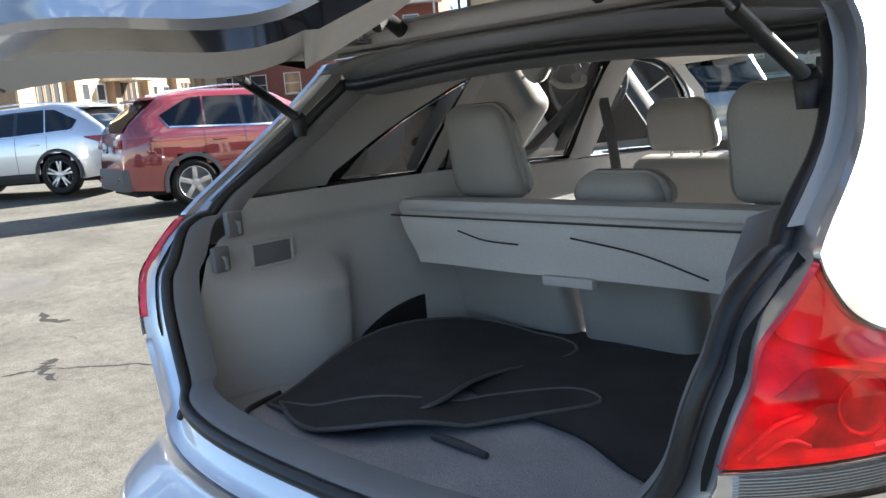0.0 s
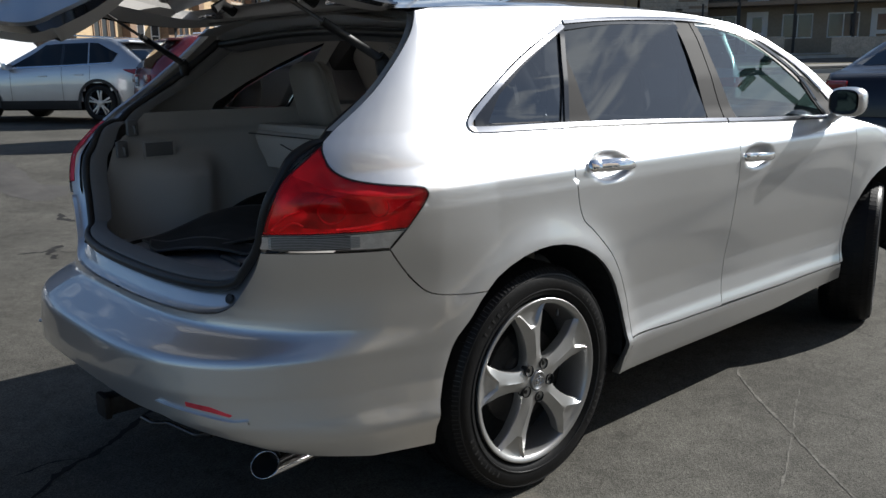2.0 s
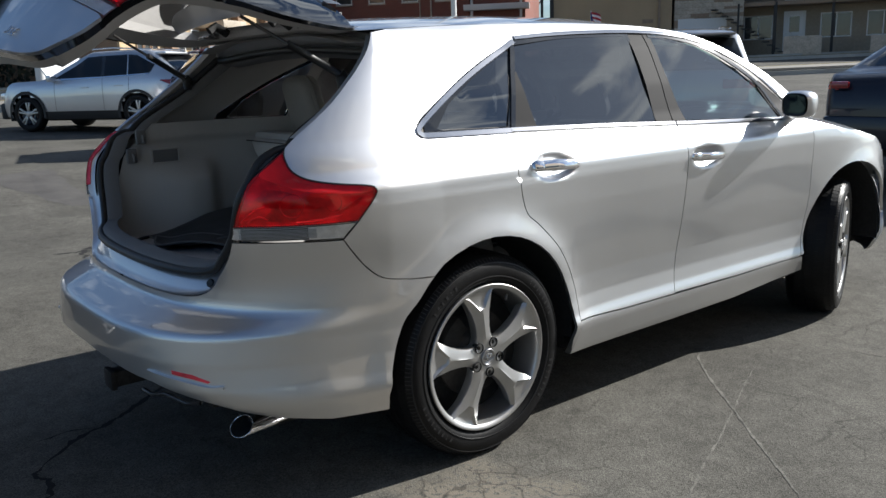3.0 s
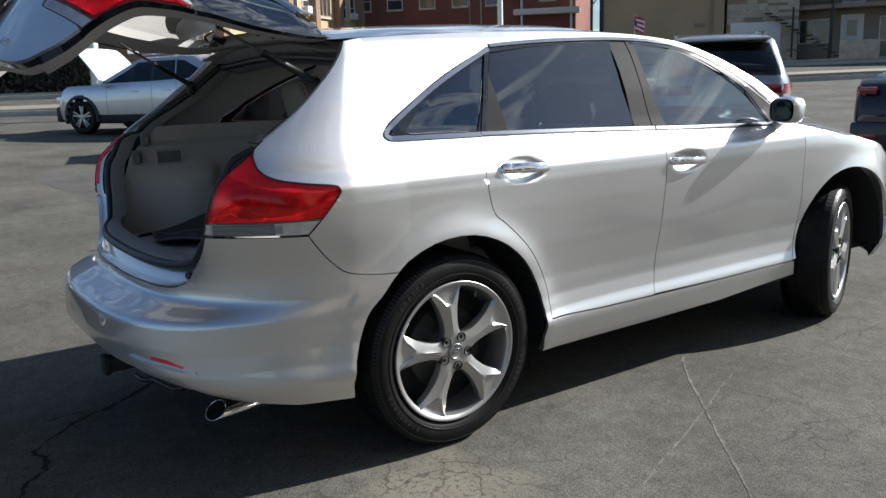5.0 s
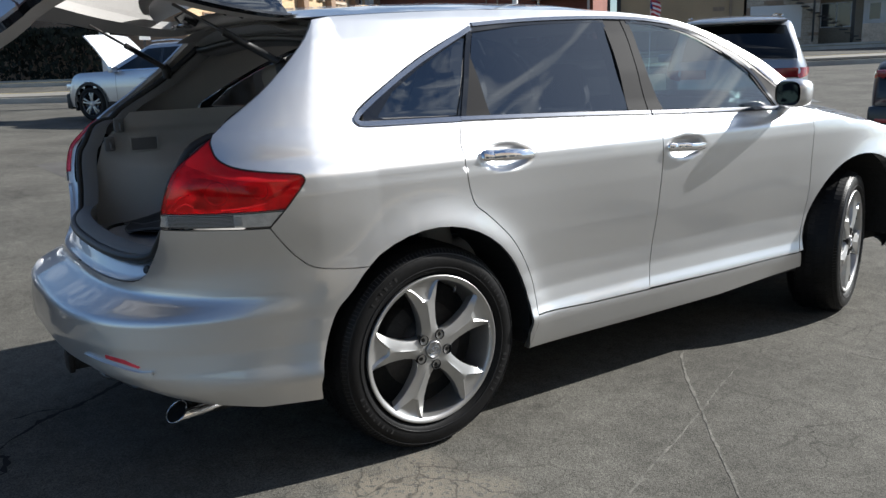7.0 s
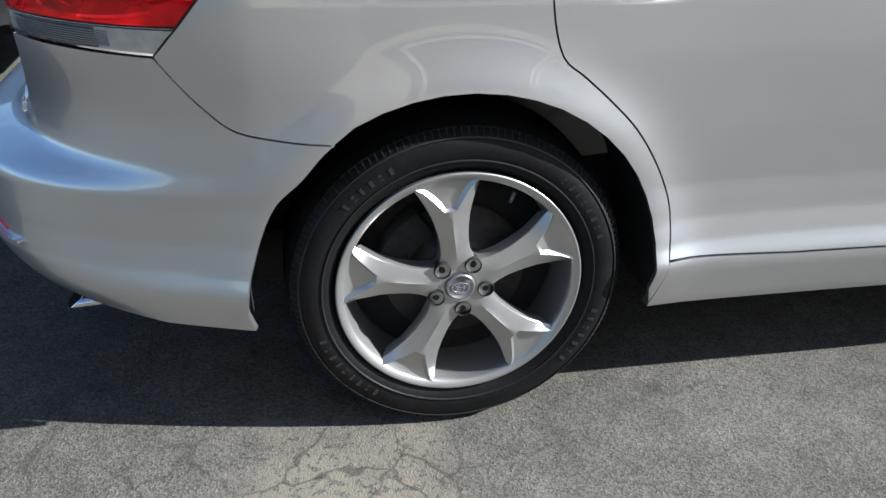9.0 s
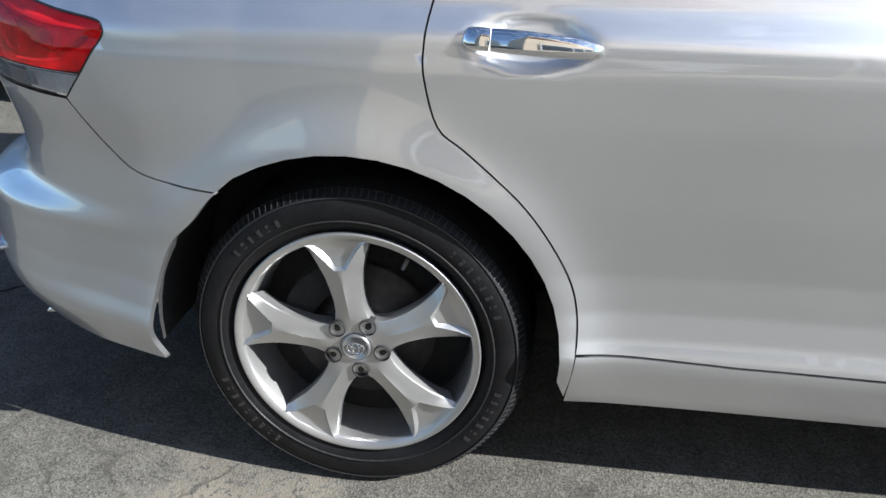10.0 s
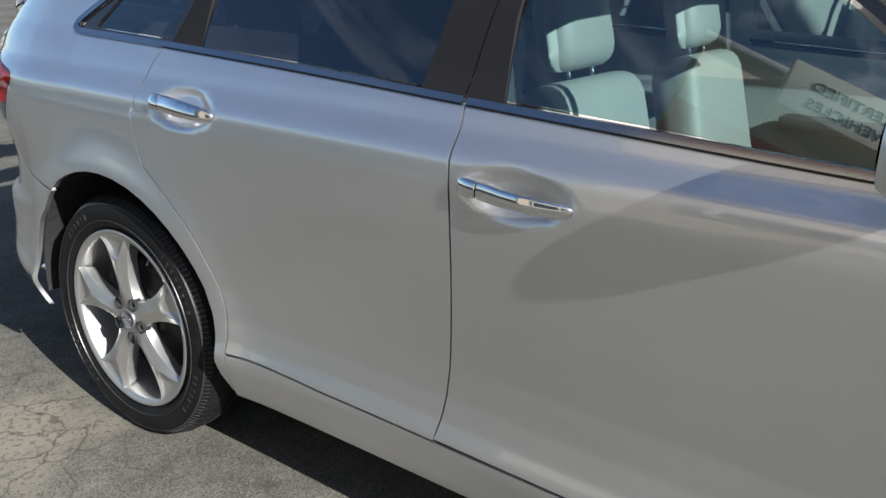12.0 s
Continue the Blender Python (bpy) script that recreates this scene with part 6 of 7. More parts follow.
ragged("pavement_crack", [(-9.51, 1.46), (-9.01, 1.92), (-8.80, 2.17)], 0.060, CRACK, "crack across the lot", 0.05, angular=True)
ragged("pavement_crack", [(0.4, 4.1), (1.4, 3.75), (2.2, 3.7), (3.2, 3.3)], 0.016, CRACK, "fine dark crack in the asphalt", 0.04)
ragged("pavement_crack", [(-9.5, 3.6), (-8.0, 3.0), (-6.6, 2.9), (-5.2, 2.4)], 0.056, CRACK, "crack across the lot", 0.08)
ragged("scuff_mark", [(0.78, 1.60), (0.84, 1.42), (1.06, 1.20), (1.30, 0.99), (1.54, 0.78), (1.82, 0.54), (2.05, 0.30)], 0.013, CHALK, "pale scraped line on the asphalt", 0.003, kind_name="mark")
ragged("scuff_mark", [(1.09, 1.49), (1.20, 1.22), (1.30, 0.99), (1.42, 0.70), (1.53, 0.42), (1.64, 0.16), (1.75, -0.1)], 0.009, CHALK, "pale scraped line crossing another", 0.003, kind_name="mark")
ragged("scuff_mark", [(1.2, 1.98), (1.55, 2.1), (2.0, 2.06), (2.3, 2.2)], 0.008, CHALK, "short pale scrape on the asphalt", 0.02, kind_name="mark")


def patch_of(name, corners, mat, label, lift=0.003):
    bm = bmesh.new()
    o = []
    for i, c in enumerate(corners):
        d = corners[(i + 1) % len(corners)]
        for k in range(6):
            o.append((c[0] + (d[0] - c[0]) * k / 6 + rng.uniform(-0.05, 0.05), c[1] + (d[1] - c[1]) * k / 6 + rng.uniform(-0.05, 0.05)))
    bm.faces.new([bm.verts.new((x, y, ground_z(x, y) + lift)) for x, y in o])
    return tagged(part(name, bm, mat), label, "ground patch", kind="structure")


patch_of("sealed_patch", [(-9.6, 0.25), (-6.66, 0.55), (-6.60, 0.81), (-7.25, 1.26), (-7.76, 1.0), (-9.8, 1.2)], SEALED, "darker sealed repair patch in the asphalt")
# the street ahead with its kerbs and far pavement
CONCRETE = material("kerb_concrete", (0.40, 0.38, 0.34), 0.95, grain=0.15, scale=40, bump=0.4, stain=0.2, stain_scale=1.0)
GRASS_DRY = material("dry_grass", (0.17, 0.15, 0.08), 1.0, grain=0.4, scale=60, bump=1.0, stain=0.3, stain_scale=1.5)
STREET = material("street_asphalt", (0.235, 0.22, 0.19), 0.95, grain=0.2, scale=40, stain=0.15, stain_scale=0.3)


def along(bm, p0, p1, width, z0, z1, n=24):
    """A long low block on the ground between two points."""
    a, b = Vector((*p0, 0)), Vector((*p1, 0))
    t = (b - a).normalized()
    nrm = Vector((-t.y, t.x, 0)) * width / 2
    prev = None
    for i in range(n + 1):
        p = a.lerp(b, i / n)
        row = []
        for sgn, dz in ((-1, z0), (-1, z1), (1, z1), (1, z0)):
            q = p + nrm * sgn
            row.append(bm.verts.new((q.x, q.y, ground_z(p.x, p.y) + dz)))
        if prev:
            for k in range(4):
                bm.faces.new((prev[k], prev[(k + 1) % 4], row[(k + 1) % 4], row[k]))
        prev = row
    bmesh.ops.recalc_face_normals(bm, faces=bm.faces)


STREET_A, STREET_B = Vector((-38.0, 1.0)), Vector((-14.0, 45.0))
st = (STREET_B - STREET_A).normalized()
sn = Vector((-st.y, st.x))


def street_line(off):
    return tuple(STREET_A + sn * off - st * 30), tuple(STREET_B + sn * off + st * 40)


bm = bmesh.new()
along(bm, *street_line(-5.5), 11.0, -0.05, 0.02)
tagged(part("street", bm, STREET), "pale grey asphalt street beyond the lot", "road", kind="structure")
for off, lab in ((-11.1, "concrete kerb between the lot and the street"), (0.1, "concrete kerb on the far side of the street")):
    bm = bmesh.new()
    along(bm, *street_line(off), 0.22, -0.1, 0.15)
    tagged(part("kerb", bm, CONCRETE), lab, "kerb", kind="structure")
bm = bmesh.new()
along(bm, *street_line(1.2), 2.0, -0.1, 0.13)
tagged(part("verge", bm, GRASS_DRY), "strip of dry grass beside the far pavement", "verge", kind="structure")
bm = bmesh.new()
along(bm, *street_line(3.2), 2.0, -0.1, 0.15)
tagged(part("far_pavement", bm, CONCRETE), "concrete pavement in front of the apartment houses", "pavement", kind="structure")
YELLOW = material("yellow_line", (0.55, 0.42, 0.12), 0.9, grain=0.3, scale=30)
for off in (-5.4, -5.7):
    bm = bmesh.new()
    along(bm, *street_line(off), 0.10, 0.0, 0.026)
    tagged(part("centre_line", bm, YELLOW), "yellow painted centre line", "road marking", kind="structure")

# ---- other cars ----
def wheel_of(parent, x, y, r, side, rim_mat, turn=0.0, spokes=5):
    """A wheel of a parked car, its outer face towards side * x."""
    w = empty("wheel", Matrix.Translation((x, y, r)) @ Matrix.Rotation(0 if side > 0 else math.pi, 4, "Z"), parent)
    bm = bmesh.new()
    lathe(bm, [(r * 0.68, -0.02), (r * 0.72, 0.0), (r * 0.9, 0.005), (r * 0.97, -0.015), (r, -0.05), (r, -0.17), (r * 0.9, -0.21), (r * 0.6, -0.21)], 40)
    part("tyre", bm, RUBBER, w, "", 50)
    bm = bmesh.new()
    lathe(bm, [(r * 0.70, -0.015), (r * 0.69, 0.002), (r * 0.66, 0.0), (r * 0.63, -0.03), (r * 0.60, -0.10), (0.0, -0.10)], 40)
    part("rim", bm, GLOSS_BLACK if spokes == 10 else rim_mat, w, "", 40)
    for k in range(5):
        bm = bmesh.new()
        for da in ((-0.16, 0.16) if spokes == 10 else (0.0,)):
            a = k * math.tau / 5 + da + 0.3
            wd = 0.018 if spokes == 10 else 0.035
            m = Matrix.Rotation(a, 4, "X")
            box(bm, (-0.035, r * 0.12, -wd), (-0.004, r * 0.665, wd), 0.006, m)
        part("spoke", bm, rim_mat, w, "", 40)
    bm = bmesh.new()
    lathe(bm, [(r * 0.2, -0.04), (r * 0.2, -0.008), (r * 0.12, 0.0), (0.0, 0.0)], 24)
    part("hub", bm, rim_mat, w, "", 40)
    return w


def parked_car(name, label, m, paint, L=4.5, W=1.84, H=1.64, base=2.67, front=0.90, body_h=0.98, hood_h=1.02, tail_slope=0.34, cowl=1.25, notch=False, rim=None, spokes=5, wheel_r=0.345, cladding=None, lamp="hatch", plate=None, hood_open=False):
    """A parked car, nose towards +y, its front axle at y = 0; m places it on the ground."""
    thing = empty(name, m)
    y_nose, y_tail = front, front - L
    y_rear = -base
    rim = rim or ALLOY
    hw = W / 2
    # outlines along the length: shoulder height, roof height, roof half-width
    shoulder = [(y_tail, 0.72), (y_tail + 0.06, body_h - 0.02), (y_tail + 0.5, body_h), (y_rear + 0.9, body_h - 0.02), (-cowl + 0.55, hood_h - 0.06), (0.3, hood_h - 0.10), (y_nose - 0.25, hood_h - 0.24), (y_nose, 0.55)] if notch else [(y_tail, 0.72), (y_tail + 0.06, body_h - 0.02), (y_tail + 0.5, body_h), (y_rear + 0.9, body_h - 0.02), (-cowl + 0.55, hood_h - 0.04), (0.35, hood_h - 0.05), (y_nose - 0.22, hood_h - 0.14), (y_nose - 0.08, hood_h - 0.30), (y_nose, 0.56)]
    if notch:
        roof = [(y_tail, 0.72), (y_tail + 0.06, body_h + 0.04), (y_tail + 0.62, body_h + 0.08), (y_tail + 1.35, H - 0.06), (y_tail + 1.9, H), (-1.55, H - 0.01), (-cowl + 0.05, H - 0.13), (-cowl + 0.95, hood_h), (0.3, hood_h - 0.04), (y_nose - 0.25, hood_h - 0.2), (y_nose, 0.56)]
    else:
        roof = [(y_tail, 0.75), (y_tail + 0.05, body_h + 0.06), (y_tail + tail_slope, H - 0.14), (y_tail + tail_slope + 0.12, H - 0.05), (y_tail + 1.1, H), (-1.5, H - 0.02), (-cowl + 0.05, H - 0.14), (-cowl + 0.85, hood_h + 0.02), (0.35, hood_h), (y_nose - 0.22, hood_h - 0.09), (y_nose - 0.08, hood_h - 0.26), (y_nose, 0.57)]
    def eased(points):
        """A line through points with its corners rounded off."""
        ys = np.linspace(y_tail, y_nose, 181)
        h = np.interp(ys, [p[0] for p in points], [p[1] for p in points])
        k = np.hanning(13)
        h2 = np.convolve(np.pad(h, 6, mode="edge"), k / k.sum(), "valid")
        w = np.clip(np.minimum(ys - y_tail, y_nose - ys) / 0.12, 0, 1)
        return ys, h * (1 - w) + h2 * w

    s_line, r_line = eased(shoulder), eased(roof)
    zs = lambda y: float(np.interp(y, *s_line))
    zr = lambda y: max(zs(y) + 0.015, float(np.interp(y, *r_line)))

    def plan(y):
        k = max(0.0, (abs(y - (y_nose + y_tail) / 2) - (L / 2 - 0.55)) / 0.55)
        return hw * (1 - 0.20 * k ** 2.4)

    sections = {}

    def section(y):
        """The cross-section at y, from sill to centre line, with its corners eased."""
        key = round(y, 3)
        if key in sections:
            return sections[key]
        w, s, r = plan(y), zs(y), zr(y)
        low = 0.24 + 0.10 * max(0, abs(y - (y_nose + y_tail) / 2) - L / 2 + 0.7)
        tall = min(1, max(0, (r - s) / 0.45))
        pts = ((w * 0.95, low), (w * 0.985, low + 0.14), (w, 0.62 * s + 0.1), (w * 0.985, s * 0.93), (w * 0.955, s), (w * (0.955 - 0.19 * tall), r - 0.06 * tall), (w * (0.90 - 0.24 * tall), r - 0.015), (w * 0.35, r), (0.0, r + 0.006))
        at = (0, 0.25, 0.6, 0.9, 1.0, 2.0, 2.15, 2.6, 3.0)
        d = np.linspace(0, 3, 61)
        k = np.hanning(9)
        x, z = (np.convolve(np.pad(np.interp(d, at, [p[i] for p in pts]), 4, mode="edge"), k / k.sum(), "valid") for i in (0, 1))
        x = x - x[-1] * np.clip((d - 2.4) / 0.6, 0, 1)
        sections[key] = (d, x, z)
        return sections[key]

    def skin(y, v, out=0.0):
        """v: 0 at the sill, 1 at the shoulder, 2 at the roof's edge, 3 on the centre line."""
        d, x, z = section(y)
        return float(np.interp(v, d, x)) + out, float(np.interp(v, d, z))

    def flank(y, z):
        """How far out the flank lies at a height."""
        d, x, zz = section(y)
        return float(np.interp(z, zz[:44], x[:44]))

    def shape(part_name, outline, mat, sgn, out=0.006, step=0.10, lab=""):
        """A flat shape, drawn in (y, z), laid on the flank."""
        v2, faces, ccw = fill(resample(outline, step), step)
        bm = bmesh.new()
        vs = [bm.verts.new((sgn * (flank(p.x, p.y) + out), p.x, p.y)) for p in v2]
        for f in faces:
            bm.faces.new([vs[i] for i in f])
        bmesh.ops.recalc_face_normals(bm, faces=bm.faces)
        return part(part_name, bm, mat, thing, lab, 60)

    ys_ = sorted(set([y_tail + L * i / 56 for i in range(57)] + [y_tail + 0.05, y_tail + 0.1]))
    vs_ = (0, 0.12, 0.25, 0.45, 0.6, 0.78, 0.9, 1.0, 1.25, 1.5, 1.75, 2.0, 2.15, 2.4, 2.6, 3.0)
    bm = bmesh.new()
    for sgn in (1, -1):
        rows = [[bm.verts.new((sgn * skin(y, v)[0], y, skin(y, v)[1])) for v in vs_] for y in ys_]
        for i in range(len(ys_) - 1):
            ym = (ys_[i] + ys_[i + 1]) / 2
            for j in range(len(vs_) - 1):
                zm = (rows[i][j].co.z + rows[i][j + 1].co.z) / 2
                if min(math.hypot(ym, zm - wheel_r), math.hypot(ym - y_rear, zm - wheel_r)) < wheel_r + 0.045 and vs_[j] < 0.8:
                    continue
                q = (rows[i][j], rows[i + 1][j], rows[i + 1][j + 1], rows[i][j + 1])
                bm.faces.new(q if sgn > 0 else q[::-1])
        for yy in (0, -1):
            cap = [r for r in rows[yy]]
    bmesh.ops.remove_doubles(bm, verts=bm.verts, dist=0.002)
    ends = [e for e in bm.edges if e.is_boundary and all(abs(v.co.y - y_tail) < 1e-4 for v in e.verts)]
    for y in (y_tail, y_nose):
        ring_ = sorted([v for v in bm.verts if abs(v.co.y - y) < 1e-4], key=lambda v: math.atan2(v.co.z - 0.5, v.co.x))
        if len(ring_) > 3:
            bm.faces.new(ring_)
    bmesh.ops.recalc_face_normals(bm, faces=bm.faces)
    part("body", bm, paint, thing, "", 50)
    boxes("floor_pan", [((-hw * 0.8, y_tail + 0.15, 0.22), (hw * 0.8, y_nose - 0.15, 0.75))], LINER, thing)

    def side_sheet(part_name, y0, y1, v0, v1, mat, sgn, out=0.006, trim0=0.0, trim1=0.0, n=10, lab=""):
        """A sheet laid on the flank; trim0 and trim1 shift its upper corners."""
        bm = bmesh.new()
        def fn(u, t):
            y = (y0 + trim0 * t) * (1 - u) + (y1 + trim1 * t) * u
            v = v0 + (v1 - v0) * t
            x, z = skin(y, v, out)
            return (sgn * x, y, z)
        grid(bm, fn, n, 6)
        return part(part_name, bm, mat, thing, lab, 60)

    y_a, y_c = -cowl + 0.55, y_tail + (1.55 if notch else 0.62)
    for sgn in (1, -1):
        mid = (y_a + y_c) / 2 - 0.02
        lo_f, lo_r = zs(y_a) + 0.045, zs(y_c) + 0.055
        low = lambda y: lo_r + (lo_f - lo_r) * (y - y_c) / (y_a - y_c)
        y_t = -cowl + 0.02
        top = lambda y: zr(y) - 0.115
        tip = y_c + (0.10 if notch else -0.05)
        tip_z = low(tip) + (0.06 if notch else 0.17)
        posts = (y_c + 0.56, mid)
        shape("window_trim", [(tip - 0.03, tip_z), (tip + 0.10, low(tip) - 0.012), (mid, low(mid) - 0.014), (y_a + 0.03, low(y_a) - 0.012), (y_a + 0.02, low(y_a) + 0.03), (mid, low(mid) + 0.01), (tip + 0.10, low(tip) + 0.01)], CHROME, sgn, 0.007)
        shape("side_window", [(tip, tip_z), (tip + 0.10, low(tip)), (posts[0] - 0.02, low(posts[0])), (posts[0] + 0.01, top(posts[0])), (y_c + 0.38, top(y_c + 0.40) - 0.005)], FAR_GLASS, sgn, lab="dark quarter window")
        shape("side_window", [(posts[0] + 0.012, low(posts[0])), (mid - 0.035, low(mid)), (mid - 0.035, top(mid)), (posts[0] + 0.04, top(posts[0]))], FAR_GLASS, sgn, lab="dark side window")
        shape("side_window", [(mid + 0.035, low(mid)), (y_a, low(y_a)), (y_a - 0.03, low(y_a) + 0.05), (y_t - 0.05, top(y_t) - 0.02), (y_t - 0.25, top(y_t - 0.25)), (mid + 0.035, top(mid))], FAR_GLASS, sgn, lab="dark side window")
        shape("pillar_cover", [(mid - 0.034, low(mid)), (mid + 0.034, low(mid)), (mid + 0.034, top(mid)), (mid - 0.034, top(mid))], GLOSS_BLACK, sgn, 0.005)
        for yy in (mid, y_c + 0.52):
            side_sheet("door_gap", yy - 0.004, yy + 0.004, 0.2, 1.02, SEAL, sgn, 0.002, n=2)
        side_sheet("door_gap", y_a - 0.02, y_a - 0.012, 0.2, 1.02, SEAL, sgn, 0.002, n=2)
        if cladding:
            side_sheet("sill_cladding", y_rear + wheel_r + 0.05, -wheel_r - 0.05, 0.0, 0.28, cladding, sgn, 0.012)
            for cy in (0.0, y_rear):
                bm = bmesh.new()
                ra, rb = wheel_r + 0.035, wheel_r + 0.095
                pr = None
                for k in range(25):
                    a = radians(-12 + 204 * k / 24)
                    row = []
                    for rr in (ra, rb):
                        yy, zz = cy + rr * math.cos(a), wheel_r + rr * math.sin(a)
                        row.append(bm.verts.new((sgn * (plan(yy) * 1.0 + 0.012), yy, zz)))
                    if pr:
                        bm.faces.new((pr[0], pr[1], row[1], row[0]))
                    pr = row
                part("arch_cladding", bm, cladding, thing, "", 60)
        for yy in (mid - 0.38, y_a - 0.75):
            x, z = skin(yy, 0.80)
            boxes("door_handle", [((sgn * x - 0.02, yy - 0.10, z - 0.012), (sgn * x + 0.028, yy + 0.10, z + 0.014))], paint, thing, 0.008)
        x, z = skin(y_a + 0.02, 1.05)
        boxes("door_mirror", [((min(sgn * (x - 0.02), sgn * (x + 0.17)), y_a - 0.06, z + 0.02), (max(sgn * (x - 0.02), sgn * (x + 0.17)), y_a + 0.06, z + 0.15))], paint, thing, 0.03)
        for cy in (0.0, y_rear):
            wheel_of(thing, sgn * (hw - 0.01), cy, wheel_r, sgn, rim, spokes=spokes)
        # tail lamps wrap the corner
        t_z = body_h - (0.08 if notch else 0.12)
        shape("tail_lamp", [(y_tail + 0.02, t_z - (0.03 if notch else 0.09)), (y_tail + 0.20, t_z - (0.02 if notch else 0.055)), (y_tail + 0.42, t_z + 0.035), (y_tail + 0.40, t_z + 0.05), (y_tail + 0.02, t_z + 0.05)], FAR_LAMP, sgn, 0.012, 0.05, "red tail lamp")
        tall = 0.02 if notch else 0.075
        k_in = 0.60 if notch else 0.44
        bm = bmesh.new()
        box(bm, (min(sgn * hw * k_in, sgn * hw * 0.79), y_tail - 0.012, t_z - tall), (max(sgn * hw * k_in, sgn * hw * 0.79), y_tail + 0.04, t_z + 0.05), 0.02)
        part("tail_lamp", bm, FAR_LAMP, thing, "red tail lamp", 50)
    # rear window and windscreen lie on the ends
    def end_sheet(part_name, ya, yb, half_a, half_b, mat, lab, lift=0.006):
        bm = bmesh.new()
        def fn(u, t):
            y = ya + (yb - ya) * t
            h = half_a + (half_b - half_a) * t
            k = -1 + 2 * u
            z = zr(y) - 0.02 * k * k
            return (k * h, y - (lift if ya < -1.5 else -lift), z + lift)
        grid(bm, fn, 8, 8)
        return part(part_name, bm, mat, thing, lab, 60)
    if notch:
        end_sheet("rear_window", y_tail + 0.70, y_tail + 1.40, hw * 0.74, hw * 0.60, FAR_GLASS, "dark rear window")
    else:
        end_sheet("rear_window", y_tail + 0.07, y_tail + tail_slope - 0.01, hw * 0.78, hw * 0.66, FAR_GLASS, "dark rear window", 0.012)
        bm = bmesh.new()
        box(bm, (-hw * 0.66, y_tail + tail_slope - 0.14, H - 0.125), (hw * 0.66, y_tail + tail_slope + 0.14, H - 0.085), 0.014)
        part("rear_spoiler", bm, paint, thing, "", 50)
    end_sheet("windscreen", -cowl + 0.10, -cowl + 0.80, hw * 0.62, hw * 0.78, FAR_GLASS, "dark windscreen")
    bm = bmesh.new()
    box(bm, (-hw * 0.86, y_tail - 0.035, 0.30), (hw * 0.86, y_tail + 0.10, 0.62), 0.05)
    part("rear_bumper", bm, cladding or paint, thing, "", 50)
    bm = bmesh.new()
    box(bm, (-hw * 0.86, y_nose - 0.12, 0.26), (hw * 0.86, y_nose + 0.04, 0.60), 0.05)
    part("front_bumper", bm, cladding or paint, thing, "", 50)
    for sgn in (1, -1):
        boxes("bumper_reflector", [((sgn * hw * 0.66 - 0.09, y_tail - 0.042, 0.46), (sgn * hw * 0.66 + 0.09, y_tail - 0.03, 0.50))], FAR_LAMP, thing, 0.004)
        boxes("headlamp", [((sgn * hw * 0.70 - 0.16, y_nose - 0.22, hood_h - 0.34), (sgn * hw * 0.70 + 0.13, y_nose - 0.02, hood_h - 0.23))], LAMP_BED, thing, 0.02)
    if plate:
        p = boxes("plate", [((-0.155, y_tail - 0.050, plate), (0.155, y_tail - 0.034, plate + 0.15))], GLOSS_BLACK, thing, 0.004, "dealer plate")
        boxes("plate_print", [((-0.12, y_tail - 0.0535, plate + 0.06), (0.12, y_tail - 0.050, plate + 0.10)), ((-0.10, y_tail - 0.0535, plate + 0.12), (0.10, y_tail - 0.050, plate + 0.13)), ((-0.08, y_tail - 0.0535, plate + 0.02), (0.08, y_tail - 0.050, plate + 0.035))], PALE_BLUE, p)
    if hood_open:
        bm = bmesh.new()
        hm = Matrix.Translation((0, -cowl + 0.72, hood_h + 0.02)) @ Matrix.Rotation(radians(52), 4, "X")
        def lid(u, t):
            k = -1 + 2 * u
            return hm @ Vector((k * hw * 0.86 * (1 - 0.12 * t), 1.05 * t, 0.05 * (1 - k * k) - 0.10 * t * t))
        grid(bm, lid, 12, 10)
        lidp = part("raised_bonnet", bm, WHITE_PAINT, thing, "raised pale bonnet lid", 60)
        sol = lidp.modifiers.new("thickness", "SOLIDIFY")
        sol.thickness = 0.03
    if not notch:
        for sgn in (1, -1):
            bm = bmesh.new()
            tube(bm, [(sgn * hw * 0.64, y_tail + 0.75, zr(y_tail + 0.75) + 0.015), (sgn * hw * 0.65, -2.0, H + 0.03), (sgn * hw * 0.64, -1.5, H + 0.01)], 0.014, 8)
            part("roof_rail", bm, CHROME, thing, "", 60)
    return tagged(thing, label, "car", "parked cars")


def place(x, y, heading):
    """heading: the way the nose points, degrees from +y towards -x; the spot is the front axle's middle."""
    return Matrix.Translation((x, y, ground_z(x, y))) @ Matrix.Rotation(radians(heading), 4, "Z")


def heading_of(hx, hy):
    return math.degrees(math.atan2(-hx, hy))


# silver crossover with its bonnet up, and the red one behind it
parked_car("parked_suv", "silver compact suv with black cladding and raised bonnet", place(-16.84, 3.16, heading_of(-2.2, -1.61)), SILVER_FAR, front=0.76, L=4.40, cladding=BLACK, spokes=10, hood_open=True, wheel_r=0.37, body_h=1.08, hood_h=1.04, tail_slope=0.55)
parked_car("parked_suv", "dark red compact suv with silver roof rails", place(-10.0, 7.0, heading_of(0.22, 0.975)), RED_PAINT, H=1.67, W=1.86, plate=0.85, body_h=1.10, hood_h=1.05, tail_slope=0.50, cladding=material("grey_cladding", (0.09, 0.09, 0.09), 0.7))
# navy saloon in front, silver crossover across the lot
parked_car("parked_saloon", "dark navy saloon car with red tail lamps", place(-0.60, 10.15, heading_of(-0.06, 0.998)), NAVY_PAINT, L=4.65, W=1.80, H=1.45, base=2.70, body_h=0.98, hood_h=0.92, notch=True, plate=0.72)
